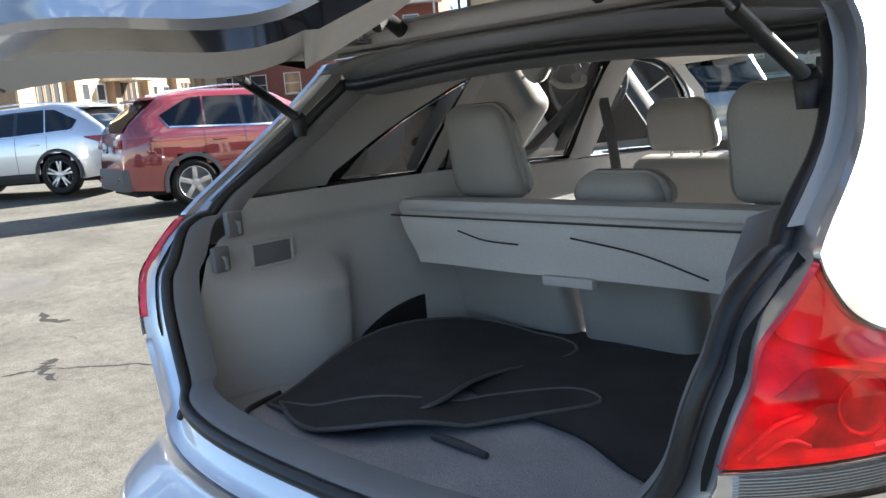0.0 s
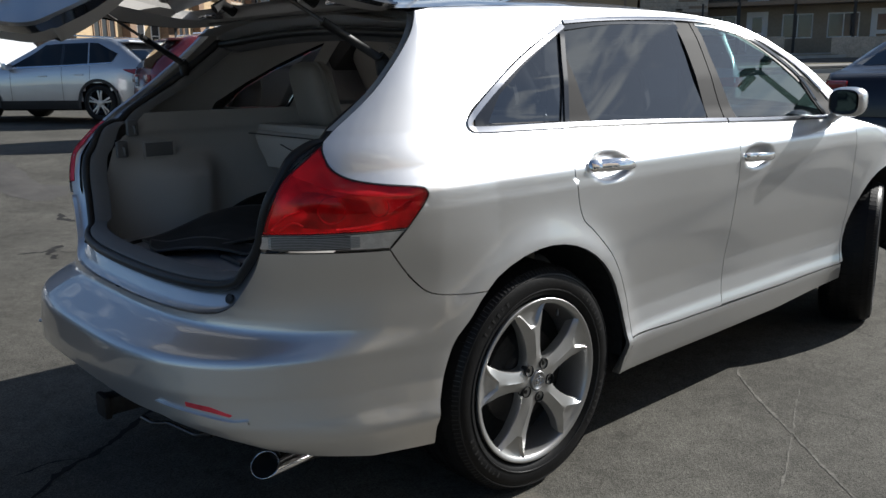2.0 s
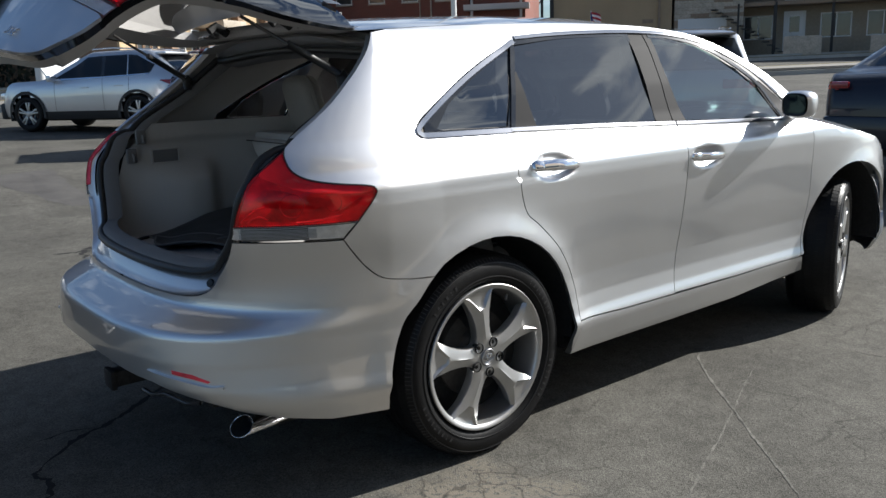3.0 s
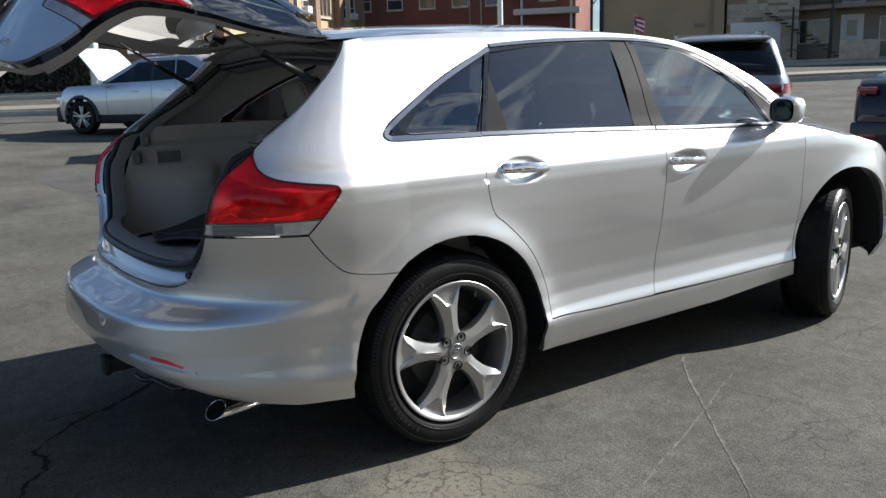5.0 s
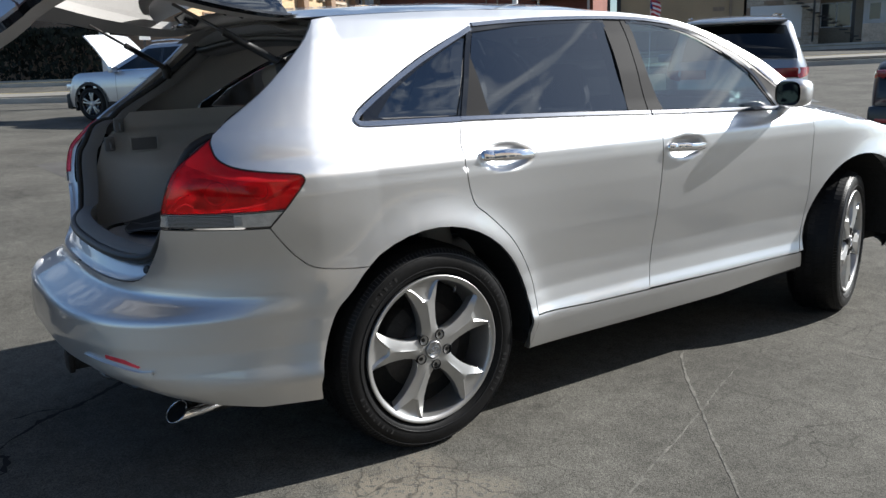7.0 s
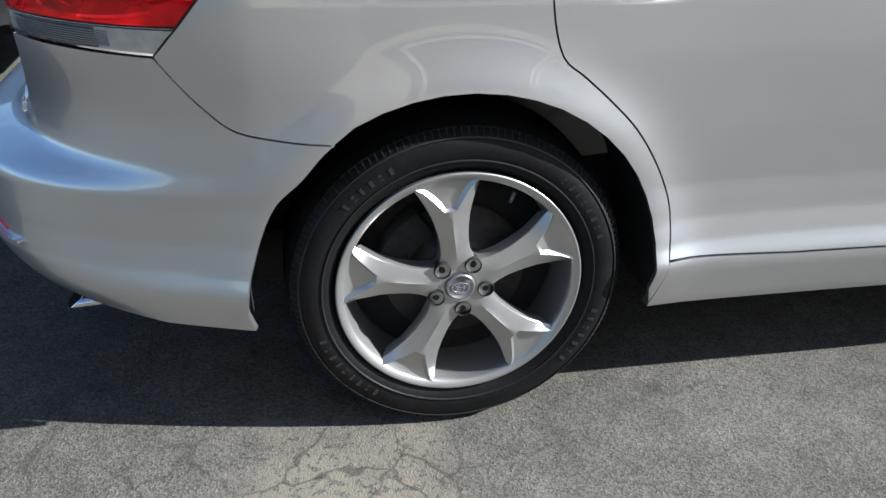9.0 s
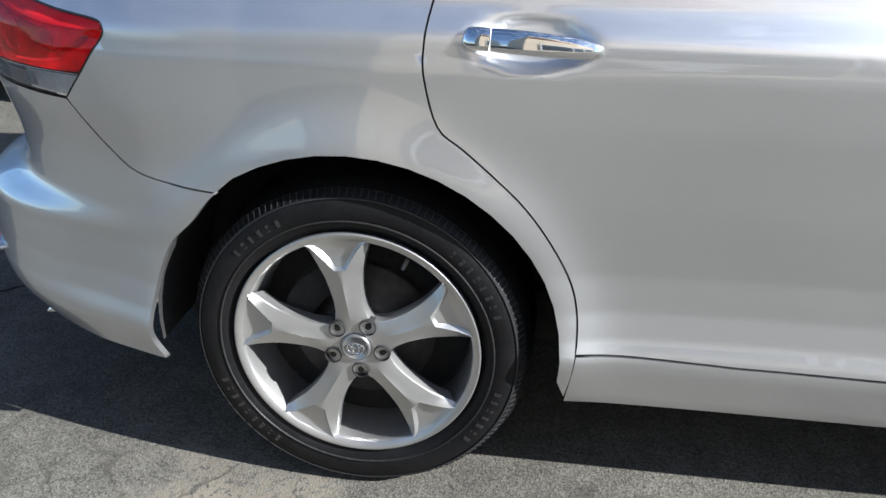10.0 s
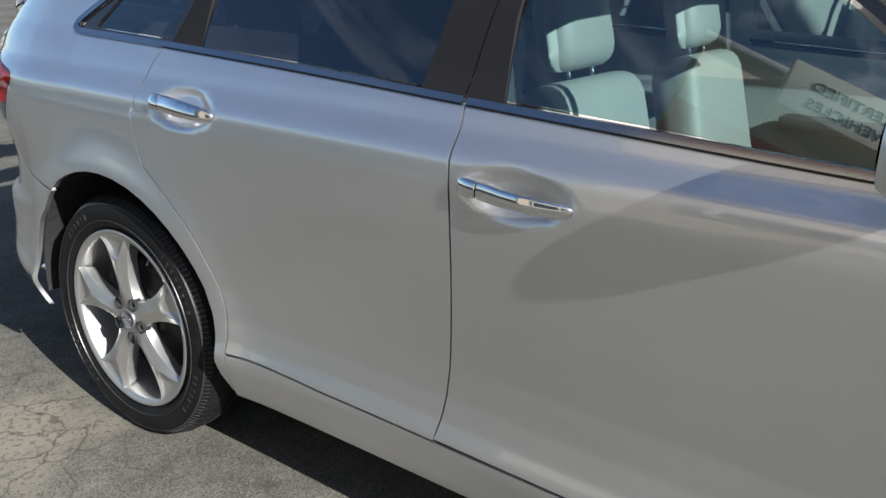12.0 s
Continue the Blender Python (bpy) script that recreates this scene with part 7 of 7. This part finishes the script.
# dark car beside the rear corner, and cars seen through the cabin
parked_car("parked_car", "dark grey car with pale alloy wheels", place(-2.72, -2.27, heading_of(0.0, 1.0)), DARK_PAINT, L=4.6, H=1.47, notch=True, rim=material("pale_alloy", (0.52, 0.51, 0.49), 0.4, 0.5), body_h=0.96, hood_h=0.95)
parked_car("parked_van", "tall white van with plain sides", place(-12.6, -5.0, heading_of(-0.05, -1.0)), WHITE_PAINT, L=5.2, W=1.98, H=2.05, base=3.1, body_h=1.15, hood_h=1.15)
parked_car("parked_car", "bright red car across the lot", place(-27.0, -7.5, heading_of(0.3, 1.0)), RED_PAINT, H=1.5, notch=True)
parked_car("parked_suv", "grey-silver crossover with a dark rear window and roof spoiler", place(-6.14, 10.58, heading_of(-0.66, 0.75)), GREY_FAR, H=1.62, tail_slope=0.5)

# ---- buildings beyond the street ----
def brick_wall(name, tone, mortar, bw=0.21, bh=0.075):
    """Brickwork in courses, in object space, for walls that stay far off."""
    m = bpy.data.materials.new(name)
    m.use_nodes = True
    n, l = m.node_tree.nodes, m.node_tree.links
    b = n["Principled BSDF"]
    b.inputs["Roughness"].default_value = 0.92
    pos = n.new("ShaderNodeTexCoord")
    sep, com, add = n.new("ShaderNodeSeparateXYZ"), n.new("ShaderNodeCombineXYZ"), n.new("ShaderNodeMath")
    l.new(pos.outputs["Object"], sep.inputs[0])
    l.new(sep.outputs["X"], add.inputs[0])
    l.new(sep.outputs["Y"], add.inputs[1])
    l.new(add.outputs[0], com.inputs["X"])
    l.new(sep.outputs["Z"], com.inputs["Y"])
    t = n.new("ShaderNodeTexBrick")
    t.inputs["Scale"].default_value = 1.0
    t.inputs["Brick Width"].default_value, t.inputs["Row Height"].default_value, t.inputs["Mortar Size"].default_value = bw, bh, 0.008
    t.inputs["Color1"].default_value = (*tone, 1)
    t.inputs["Color2"].default_value = (*[c * 0.78 for c in tone], 1)
    t.inputs["Mortar"].default_value = (*mortar, 1)
    l.new(com.outputs[0], t.inputs["Vector"])
    noise_t = n.new("ShaderNodeTexNoise")
    noise_t.inputs["Scale"].default_value, noise_t.inputs["Detail"].default_value = 0.7, 6
    l.new(pos.outputs["Object"], noise_t.inputs["Vector"])
    r = n.new("ShaderNodeMapRange")
    r.inputs["To Min"].default_value, r.inputs["To Max"].default_value = 0.75, 1.2
    l.new(noise_t.outputs["Fac"], r.inputs["Value"])
    mul = n.new("ShaderNodeVectorMath")
    mul.operation = "SCALE"
    l.new(t.outputs["Color"], mul.inputs[0])
    l.new(r.outputs[0], mul.inputs["Scale"])
    l.new(mul.outputs[0], b.inputs["Base Color"])
    return m


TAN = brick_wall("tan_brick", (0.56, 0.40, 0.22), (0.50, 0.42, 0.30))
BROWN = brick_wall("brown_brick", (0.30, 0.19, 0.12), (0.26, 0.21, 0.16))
REDB = brick_wall("red_brick", (0.24, 0.075, 0.055), (0.22, 0.15, 0.12))
STUCCO = material("tan_stucco", (0.42, 0.31, 0.19), 0.95, grain=0.1, scale=20, bump=0.3, stain=0.12, stain_scale=0.4)
STONE = material("pale_stone", (0.46, 0.40, 0.32), 0.9, grain=0.15, scale=12, stain=0.15)
STONE_DARK = material("dark_stone", (0.28, 0.21, 0.15), 0.9, grain=0.15, scale=12)
TRIMW = material("white_trim", (0.70, 0.70, 0.68), 0.6, grain=0.04, scale=20)
PANEL_GREY = material("grey_siding", (0.28, 0.235, 0.175), 0.9, grain=0.1, scale=8, stain=0.15, stain_scale=0.5)
PANE = material("dark_pane", (0.05, 0.055, 0.06), 0.08, 0.0, grain=0.3, scale=0.6, spec=0.8)
DARK_METAL = material("dark_metal", (0.03, 0.028, 0.027), 0.5, 0.3, grain=0.2, scale=30)
ROOFING = material("roofing", (0.07, 0.065, 0.06), 0.95, grain=0.3, scale=10)


def house(name, label, p0, p1, depth, height, mat, base_z, category="building", roof_mat=None):
    """A block whose front runs from p0 to p1 (seen from outside, left to right); returns it and its frame: x along the front, -y outwards."""
    a, b = Vector((*p0, 0)), Vector((*p1, 0))
    d = b - a
    ang = math.atan2(d.y, d.x)
    thing = empty(name, Matrix.Translation((a.x, a.y, base_z)) @ Matrix.Rotation(ang, 4, "Z"))
    bm = bmesh.new()
    box(bm, (0, 0, -1.5), (d.length, depth, height))
    part("wall", bm, mat, thing)
    boxes("roof", [((-0.15, -0.15, height), (d.length + 0.15, depth + 0.15, height + 0.35))], roof_mat or STONE, thing, 0.03)
    return tagged(thing, label, category), d.length


def window_at(parent, x, z, w, h, frame_mat=TRIMW, y=0.0, sash=True, sill=True, deep=0.0):
    win = empty("window", Matrix.Translation((x, y, z)), parent)
    boxes("window_pane", [((-w / 2, -0.012, 0), (w / 2, 0.004, h))], PANE, win)
    fr = 0.06
    bars = [((-w / 2 - fr, -0.05, -fr), (-w / 2, 0.0, h + fr)), ((w / 2, -0.05, -fr), (w / 2 + fr, 0.0, h + fr)), ((-w / 2, -0.05, h), (w / 2, 0.0, h + fr)), ((-w / 2, -0.05, -fr), (w / 2, 0.0, 0))]
    if sash:
        bars.append(((-w / 2, -0.035, h * 0.48), (w / 2, 0.0, h * 0.48 + 0.045)))
    boxes("window_frame", bars, frame_mat, win)
    if sill:
        boxes("window_sill", [((-w / 2 - 0.1, -0.11, -fr - 0.09), (w / 2 + 0.1, 0.0, -fr))], STONE, win)
    return win


def door_at(parent, x, z, mat=TRIMW, w=0.95, h=2.08):
    d = empty("house_door", Matrix.Translation((x, 0, z)), parent)
    boxes("door_leaf", [((-w / 2, -0.05, 0), (w / 2, 0.0, h))], mat, d, 0.006)
    boxes("door_pane", [((-w * 0.27, -0.058, h * 0.50), (w * 0.27, -0.05, h * 0.90)), ((-w * 0.27, -0.058, h * 0.12), (w * 0.27, -0.05, h * 0.40))], PANE, d)
    boxes("door_frame", [((-w / 2 - 0.09, -0.07, 0), (-w / 2, 0.0, h + 0.09)), ((w / 2, -0.07, 0), (w / 2 + 0.09, 0.0, h + 0.09)), ((-w / 2, -0.07, h), (w / 2, 0.0, h + 0.09))], mat, d)
    return d


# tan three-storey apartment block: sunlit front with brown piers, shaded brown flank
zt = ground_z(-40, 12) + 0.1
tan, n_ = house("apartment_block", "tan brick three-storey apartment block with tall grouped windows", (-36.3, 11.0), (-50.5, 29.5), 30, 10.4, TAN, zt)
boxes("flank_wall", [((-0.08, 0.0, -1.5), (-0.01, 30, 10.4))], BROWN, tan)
boxes("corner_pier", [((-0.10, -0.12, -1.5), (0.75, 0.0, 10.4))], TAN, tan)
x = 1.6
bay = 0
while x < n_ - 1.5:
    for fl in range(3):
        z = 0.9 + 3.15 * fl
        if bay % 2 == 0:
            for k in range(3):
                window_at(tan, x + 0.62 * k, z, 0.42, 1.75, BROWN, sill=False, sash=False)
            boxes("window_ledge", [((x - 0.4, -0.16, z - 0.22), (x + 1.65, 0.0, z - 0.08))], STONE, tan)
        else:
            window_at(tan, x + 0.1, z, 0.6, 1.5, TRIMW)
            window_at(tan, x + 1.5, z, 0.7, 1.5, TRIMW)
            boxes("air_conditioner", [((x + 1.2, -0.35, z - 0.02), (x + 1.8, 0.0, z + 0.40))], TRIMW, tan, 0.02)
    x += 2.35
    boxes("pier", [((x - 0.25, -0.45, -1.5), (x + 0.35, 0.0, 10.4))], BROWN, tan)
    x += 1.25
    bay += 1
boxes("entrance_canopy", [((7.0, -1.6, 2.55), (9.6, 0.0, 2.95))], STONE, tan, 0.05)
for k in range(3):
    win = empty("flank_window", Matrix.Translation((-0.1, 8 + 7 * k, 4.3)) @ Matrix.Rotation(radians(-90), 4, "Z"), tan)
    boxes("window_pane", [((-0.5, -0.02, 0), (0.5, 0.0, 1.5))], PANE, win)
    boxes("window_frame", [((-0.58, -0.04, -0.08), (0.58, -0.021, 0.0)), ((-0.58, -0.04, 1.5), (0.58, -0.021, 1.58))], STONE, win)
# dark arched awning and clipped hedge at the foot of the flank
AWNING = material("dark_awning", (0.012, 0.02, 0.022), 0.7, grain=0.2, scale=20)
HEDGE = material("dark_hedge", (0.012, 0.016, 0.009), 0.9, grain=0.5, scale=14)
bm = bmesh.new()
for k in range(17):
    a = math.pi * k / 16
    for y in (0.0, -1.3):
        bm.verts.new((6.0 + 1.1 * math.cos(a), y, 2.2 + 0.9 * math.sin(a)))
bm.verts.ensure_lookup_table()
for k in range(16):
    bm.faces.new((bm.verts[2 * k], bm.verts[2 * k + 1], bm.verts[2 * k + 3], bm.verts[2 * k + 2]))
bm.faces.new([bm.verts[2 * k + 1] for k in range(17)])
aw = part("door_awning", bm, AWNING, tan, "dark arched fabric awning", 50)
aw.matrix_basis = Matrix.Rotation(radians(-90), 4, "Z") @ Matrix.Translation((-16, -0.1, 0))


def hedge(x0, y0, x1, y1, h, label):
    """A clipped hedge of many small leafy tufts."""
    r = random.Random(3)
    bm = bmesh.new()
    d = Vector((x1 - x0, y1 - y0, 0))
    for k in range(2600):
        p = Vector((x0, y0, 0)) + d * r.random() + Vector((r.uniform(-0.7, 0.7), r.uniform(-0.7, 0.7), 0))
        z = ground_z(p.x, p.y) + h * (1 - r.random() ** 2.2) * (1 + 0.06 * math.sin(p.x * 2))
        q = Euler((r.uniform(0, 6), r.uniform(0, 6), r.uniform(0, 6))).to_matrix() @ Vector((0.13, 0, 0))
        w = Euler((r.uniform(0, 6), r.uniform(0, 6), r.uniform(0, 6))).to_matrix() @ Vector((0.11, 0, 0))
        c = Vector((p.x, p.y, z))
        bm.faces.new([bm.verts.new(c + q), bm.verts.new(c + w), bm.verts.new(c - q), bm.verts.new(c - w)])
    return tagged(part("hedge", bm, HEDGE), label, "hedge", kind="stuff")


hedge(-44, 3.0, -38.2, 7.6, 2.3, "dark clipped hedge at the foot of the brick wall")

# red brick block with white sashes
zt = ground_z(-50, 34)
red, n_ = house("apartment_block", "dark red brick apartment block with white sash windows", (-54.0, 30.0), (-43.6, 38.2), 12, 10.5, REDB, zt)
for fl in range(3):
    for k in range(5):
        window_at(red, 1.4 + 2.5 * k, 1.0 + 3.1 * fl, 1.1, 1.35)
boxes("downpipe", [((10.4, -0.10, -1), (10.5, 0.0, 10.4)), ((9.6, -0.10, -1), (9.66, 0.0, 10.4))], STONE, red)
white, n_ = house("apartment_block", "brick house with white porch fascia", (-43.2, 38.0), (-40.2, 40.4), 9, 9.0, REDB, zt)
for z in (3.2, 6.2):
    boxes("porch_fascia", [((-0.4, -0.8, z), (n_ + 0.3, 0.2, z + 0.4))], TRIMW, white, 0.03)
for x in (0.1, n_ - 0.3):
    boxes("porch_post", [((x, -0.7, -1), (x + 0.15, -0.55, 6.2))], TRIMW, white)
window_at(white, 1.9, 4.2, 1.0, 1.3)

# tan stucco side building with its stone-faced bay
zt = ground_z(-29, 36) + 0.2
stucco, n_ = house("shop_building", "plain tan stucco building with a gutter pipe", (-31.6, 34.1), (-26.5, 38.4), 12, 9.5, STUCCO, zt)
boxes("downpipe", [((n_ - 0.75, -0.12, -1), (n_ - 0.62, 0.0, 9.4))], STONE_DARK, stucco)
boxes("corner_post", [((-0.6, -0.4, -1), (-0.45, -0.25, 9.0)), ((-0.1, -0.1, -1), (0.12, 0.0, 9.4))], DARK_METAL, stucco)
boxes("wall_plate", [((n_ - 1.6, -0.03, 1.75), (n_ - 1.0, -0.001, 1.98))], STONE_DARK, stucco)
stone, n_ = house("stone_bay", "building bay faced with long pale and dark stones", (-26.4, 38.5), (-23.6, 40.9), 10, 9.5, STONE_DARK, zt)
rs = random.Random(11)
z = -0.6
while z < 9.2:
    hgt = rs.choice((0.14, 0.20, 0.24))
    x = 0.0
    while x < n_ - 0.02:
        w = min(n_ - x, rs.uniform(0.45, 1.1))
        boxes("stone", [((x + 0.006, -0.05 - rs.uniform(0, 0.03), z + 0.006), (x + w - 0.006, 0.02, z + hgt - 0.006))], STONE if rs.random() < 0.80 else STONE_DARK, stone)
        x += w
    z += hgt
boxes("shutter", [((0.2, -0.10, 0.2), (2.8, -0.075, 1.9))], TRIMW, stone)

# apartment row with galleries, white doors and dark stairs
zt = ground_z(-20, 44) + 0.15
row, n_ = house("apartment_row", "two-storey apartment row with galleries and white doors", (-25.3, 41.98), (-8.0, 50.2), 10, 6.8, PANEL_GREY, zt, roof_mat=ROOFING)
for fl in range(2):
    z = 0.05 + 2.75 * fl
    x = 1.0
    k = 0
    while x < n_ - 2:
        if k % 3 == 1:
            door_at(row, x + 0.3, z)
            x += 1.7
        else:
            window_at(row, x + 0.7, z + 0.75, 1.45, 1.2, sill=False, sash=False)
            boxes("window_mullion", [((x + 0.68, -0.04, z + 0.75), (x + 0.74, 0.0, z + 1.95))], TRIMW, row)
            x += 2.3
        k += 1
boxes("gallery_deck", [((-0.6, -1.5, 2.50), (n_, 0.0, 2.72))], STONE_DARK, row, 0.02)
boxes("gallery_eave", [((-0.4, -1.5, 5.5), (n_, 0.0, 5.72))], STONE_DARK, row, 0.02)
for k in range(7):
    boxes("gallery_post", [((-0.3 + 2.9 * k, -1.5, -0.3), (-0.16 + 2.9 * k, -1.36, 5.6))], DARK_METAL, row)
boxes("handrail", [((-0.6, -1.5, 3.66), (n_, -1.44, 3.72)), ((-0.6, -1.5, 2.82), (n_, -1.44, 2.86))], DARK_METAL, row)
for k in range(118):
    boxes("baluster", [((-0.5 + 0.145 * k, -1.485, 2.82), (-0.475 + 0.145 * k, -1.46, 3.70))], DARK_METAL, row)
stair = empty("outside_stair", Matrix.Translation((1.4, -2.9, 0)), row)
for k in range(14):
    boxes("stair_tread", [((-0.27 * k + 1.6, 0.0, 0.18 * k), (-0.27 * k + 1.9, 1.2, 0.18 * k + 0.05))], DARK_METAL, stair)
boxes("stair_screen", [((1.4, -0.06, 0.0), (1.5, 0.0, 2.6)), ((-0.5, -0.06, 0.0), (-0.4, 0.0, 2.6))], DARK_METAL, stair)
boxes("garden_wall", [((3.4, -4.6, -0.4), (5.2, -4.2, 0.75))], STONE, row, 0.03)
boxes("garden_wall", [((7.4, -4.6, -0.4), (11.5, -4.2, 0.65))], STONE, row, 0.03)


# ---- poles, flag, trees ----
def pole(name, x, y, h, r, mat, label, category="pole"):
    bm = bmesh.new()
    lathe(bm, [(r * 1.7, -0.1), (r * 1.7, 0.15), (r, 0.2), (r * 0.8, h), (0, h)], 16, Matrix.Translation((x, y, ground_z(x, y))) @ Matrix.Rotation(radians(-90), 4, "Y"))
    bmesh.ops.recalc_face_normals(bm, faces=bm.faces)
    return tagged(part(name, bm, mat, None, "", 50), label, category, "street poles")


pole("street_pole", -21.0, 3.9, 9.5, 0.14, TRIMW, "white painted street pole")
pole("street_pole", -22.4, 19.2, 9.5, 0.11, TRIMW, "white painted lamp pole by the street")
sign = empty("street_sign", Matrix.Translation((-22.5, 5.35, ground_z(-22.5, 5.35))))
boxes("sign_post", [((-0.03, -0.03, 0), (0.03, 0.03, 2.3))], DARK_METAL, sign)
boxes("sign_plate", [((0.03, -0.16, 1.75), (0.05, 0.16, 2.25))], TRIMW, sign)
tagged(sign, "small white street sign on a dark post", "sign")
flag = empty("flag", Matrix.Translation((-12.5, 15.75, ground_z(-12.5, 15.75) - 0.33)))
bm = bmesh.new()
tube(bm, [(0, 0, 0.2), (0.02, 0, 2.55)], 0.012, 8)
part("flag_staff", bm, TRIMW, flag, "", 50)
FLAG_RED, FLAG_BLUE, FLAG_WHITE = material("flag_red", (0.42, 0.03, 0.04), 0.8), material("flag_blue", (0.03, 0.05, 0.2), 0.8), material("flag_white", (0.75, 0.75, 0.75), 0.8)
for k in range(7):
    bm = bmesh.new()
    grid(bm, lambda u, v, k=k: (0.02 + 0.32 * u, 0.04 * math.sin(6 * u + 0.5 * k), 2.12 + 0.055 * (k + v) - 0.10 * u * u), 8, 1)
    part("flag_stripe", bm, FLAG_RED if k % 2 == 0 else FLAG_WHITE, flag, "", 60)
bm = bmesh.new()
grid(bm, lambda u, v: (0.02 + 0.22 * u, 0.04 * math.sin(2.6 * u) - 0.012, 2.28 + 0.22 * v - 0.02 * u), 4, 2)
part("flag_canton", bm, FLAG_BLUE, flag, "", 60)
tagged(flag, "small striped flag on a short white staff", "flag")

BARK = material("bark", (0.10, 0.085, 0.07), 0.95, grain=0.35, scale=14, bump=0.6)


def bare_tree(x, y, h, seed, label):
    """A leafless tree: a tapering trunk that forks into limbs and twigs."""
    r = random.Random(seed)
    tree = empty("tree", Matrix.Translation((x, y, ground_z(x, y))))
    bt, bl = bmesh.new(), bmesh.new()
    def grow(bm, p, d, length, rad, depth):
        pts, rads = [p], [rad]
        for k in range(4):
            d = (d + Vector((r.uniform(-1, 1), r.uniform(-1, 1), r.uniform(-0.4, 0.8))) * 0.13).normalized()
            p = p + d * length / 4
            pts.append(p)
            rads.append(rad * (1 - 0.16 * (k + 1)))
        tube(bm, pts, rads, 7 if depth < 2 else 4)
        if depth < 5:
            for k in range(3 if depth else 4):
                a = Vector((r.uniform(-1, 1), r.uniform(-1, 1), r.uniform(-0.1, 0.7))).normalized()
                grow(bl, pts[-1 - (k % 2)], (d * 0.75 + a * 0.75).normalized(), length * r.uniform(0.58, 0.78), rads[-1] * 0.72, depth + 1)
    grow(bt, Vector((0, 0, -0.1)), Vector((0, 0, 1)), h * 0.33, h * 0.022, 0)
    part("trunk", bt, BARK, tree, "", 60)
    part("crown", bl, BARK, tree, "bare limbs and twigs", 60)
    return tagged(tree, label, "tree", "bare trees")


for k, (x, y, h) in enumerate(((-48.0, 48.0, 13), (-52.5, 47.0, 15), (-44.6, 51.0, 12), (-57.0, 52.0, 16), (-41.0, 54.0, 13), (-46.5, 57.0, 15), (-51.0, 55.0, 14))):
    bare_tree(x, y, h, 20 + k, "tall bare grey tree behind the houses")
bare_tree(-12.0, 45.2, 6.5, 51, "small bare tree in front of the apartment row")
bare_tree(-9.0, 44.0, 6.0, 52, "small bare tree in front of the apartment row")

# ---- the dealer's building on the car's right, seen in the glass ----
dealer = empty("dealership", Matrix.Translation((5.6, -0.75, 0)) @ Matrix.Rotation(radians(-28), 4, "Z"))
SHOP = material("shop_render", (0.64, 0.54, 0.40), 0.9, grain=0.08, scale=15, stain=0.1, stain_scale=0.5)
BOARD = material("sign_board", (0.80, 0.78, 0.66), 0.6, stain=0.06)
boxes("wall", [((0.0, -0.2, -0.2), (9.0, 16.0, 6.78))], SHOP, dealer)
boxes("roof_edge", [((-0.07, -0.27, 6.78), (9.1, 16.1, 6.87))], TRIMW, dealer, 0.02)
boxes("red_band", [((-0.05, -0.2, 5.45), (-0.003, 15.9, 5.90))], material("red_band", (0.45, 0.06, 0.04), 0.6), dealer, 0.01)
boxes("sign_box", [((-0.34, 0.62, 6.12), (-0.003, 2.85, 6.74))], BOARD, dealer, 0.012)
INK = material("sign_ink", (0.03, 0.035, 0.03), 0.7)
for text, y, z in (("A CERTIFIED", 1.36, 6.50), ("VEHICLES", 1.24, 6.27)):
    letters("sign_letters", text, 0.18, INK, Matrix.Translation((-0.346, y, z)) @ Euler((radians(90), 0, radians(-90))).to_matrix().to_4x4(), dealer, "dark sign letters", 0.003)
for k in range(4):
    y = 1.0 + 3.6 * k
    shop = boxes("shop_window", [((-0.03, y, 0.5), (-0.004, y + 3.2, 2.9))], PANE, dealer)
    boxes("shop_window_frame", [((-0.06, y - 0.1, 0.4), (-0.031, y + 3.3, 0.5)), ((-0.06, y - 0.1, 2.9), (-0.031, y + 3.3, 3.0)), ((-0.06, y - 0.1, 0.5), (-0.031, y, 2.9)), ((-0.06, y + 3.2, 0.5), (-0.031, y + 3.3, 2.9))], TRIMW, shop)
tagged(dealer, "tan dealership building with a lettered sign box", "building")

# tall pole with three floodlights over a sign box, seen only in the glass
lamp_pole = empty("floodlight_pole", Matrix.Translation((5.1, 15.0, ground_z(5.1, 15.0))))
boxes("base_plate", [((-0.2, -0.2, 0.0), (0.2, 0.2, 0.04))], DARK_METAL, lamp_pole, 0.006)
bm = bmesh.new()
tube(bm, [(0, 0, 0.0), (0, 0, 3.5), (0, 0, 6.75)], [0.08, 0.07, 0.055], 14)
part("pole", bm, DARK_METAL, lamp_pole, "", 60)
# the box gets a dark colour for its backlit side
boxes("sign_box", [((-0.50, -0.10, 4.95), (0.12, 0.10, 5.62))], DARK_METAL, lamp_pole, 0.03, "sign box on the pole, its backlit shade put into a dark colour")
for dx, dy, turn in ((-0.34, 0.08, 20), (0.30, -0.08, -25), (0.04, -0.38, 95)):
    head = empty("floodlight", Matrix.Translation((dx, dy, 6.78)) @ Euler((radians(-16), 0, radians(turn))).to_matrix().to_4x4(), lamp_pole)
    boxes("lamp_body", [((-0.20, -0.10, -0.045), (0.20, 0.10, 0.045))], DARK_METAL, head, 0.03)
    boxes("lamp_glass", [((-0.16, -0.075, -0.055), (0.16, 0.075, -0.046))], CLEAR_LENS, head, 0.004)
    bm = bmesh.new()
    tube(bm, [(0, 0, 6.70), (dx * 0.6, dy * 0.6, 6.86), (dx, dy, 6.82)], 0.03, 8)
    part("bracket", bm, DARK_METAL, lamp_pole, "", 60)
tagged(lamp_pole, "dark pole with three floodlights and a sign box", "lamp post")
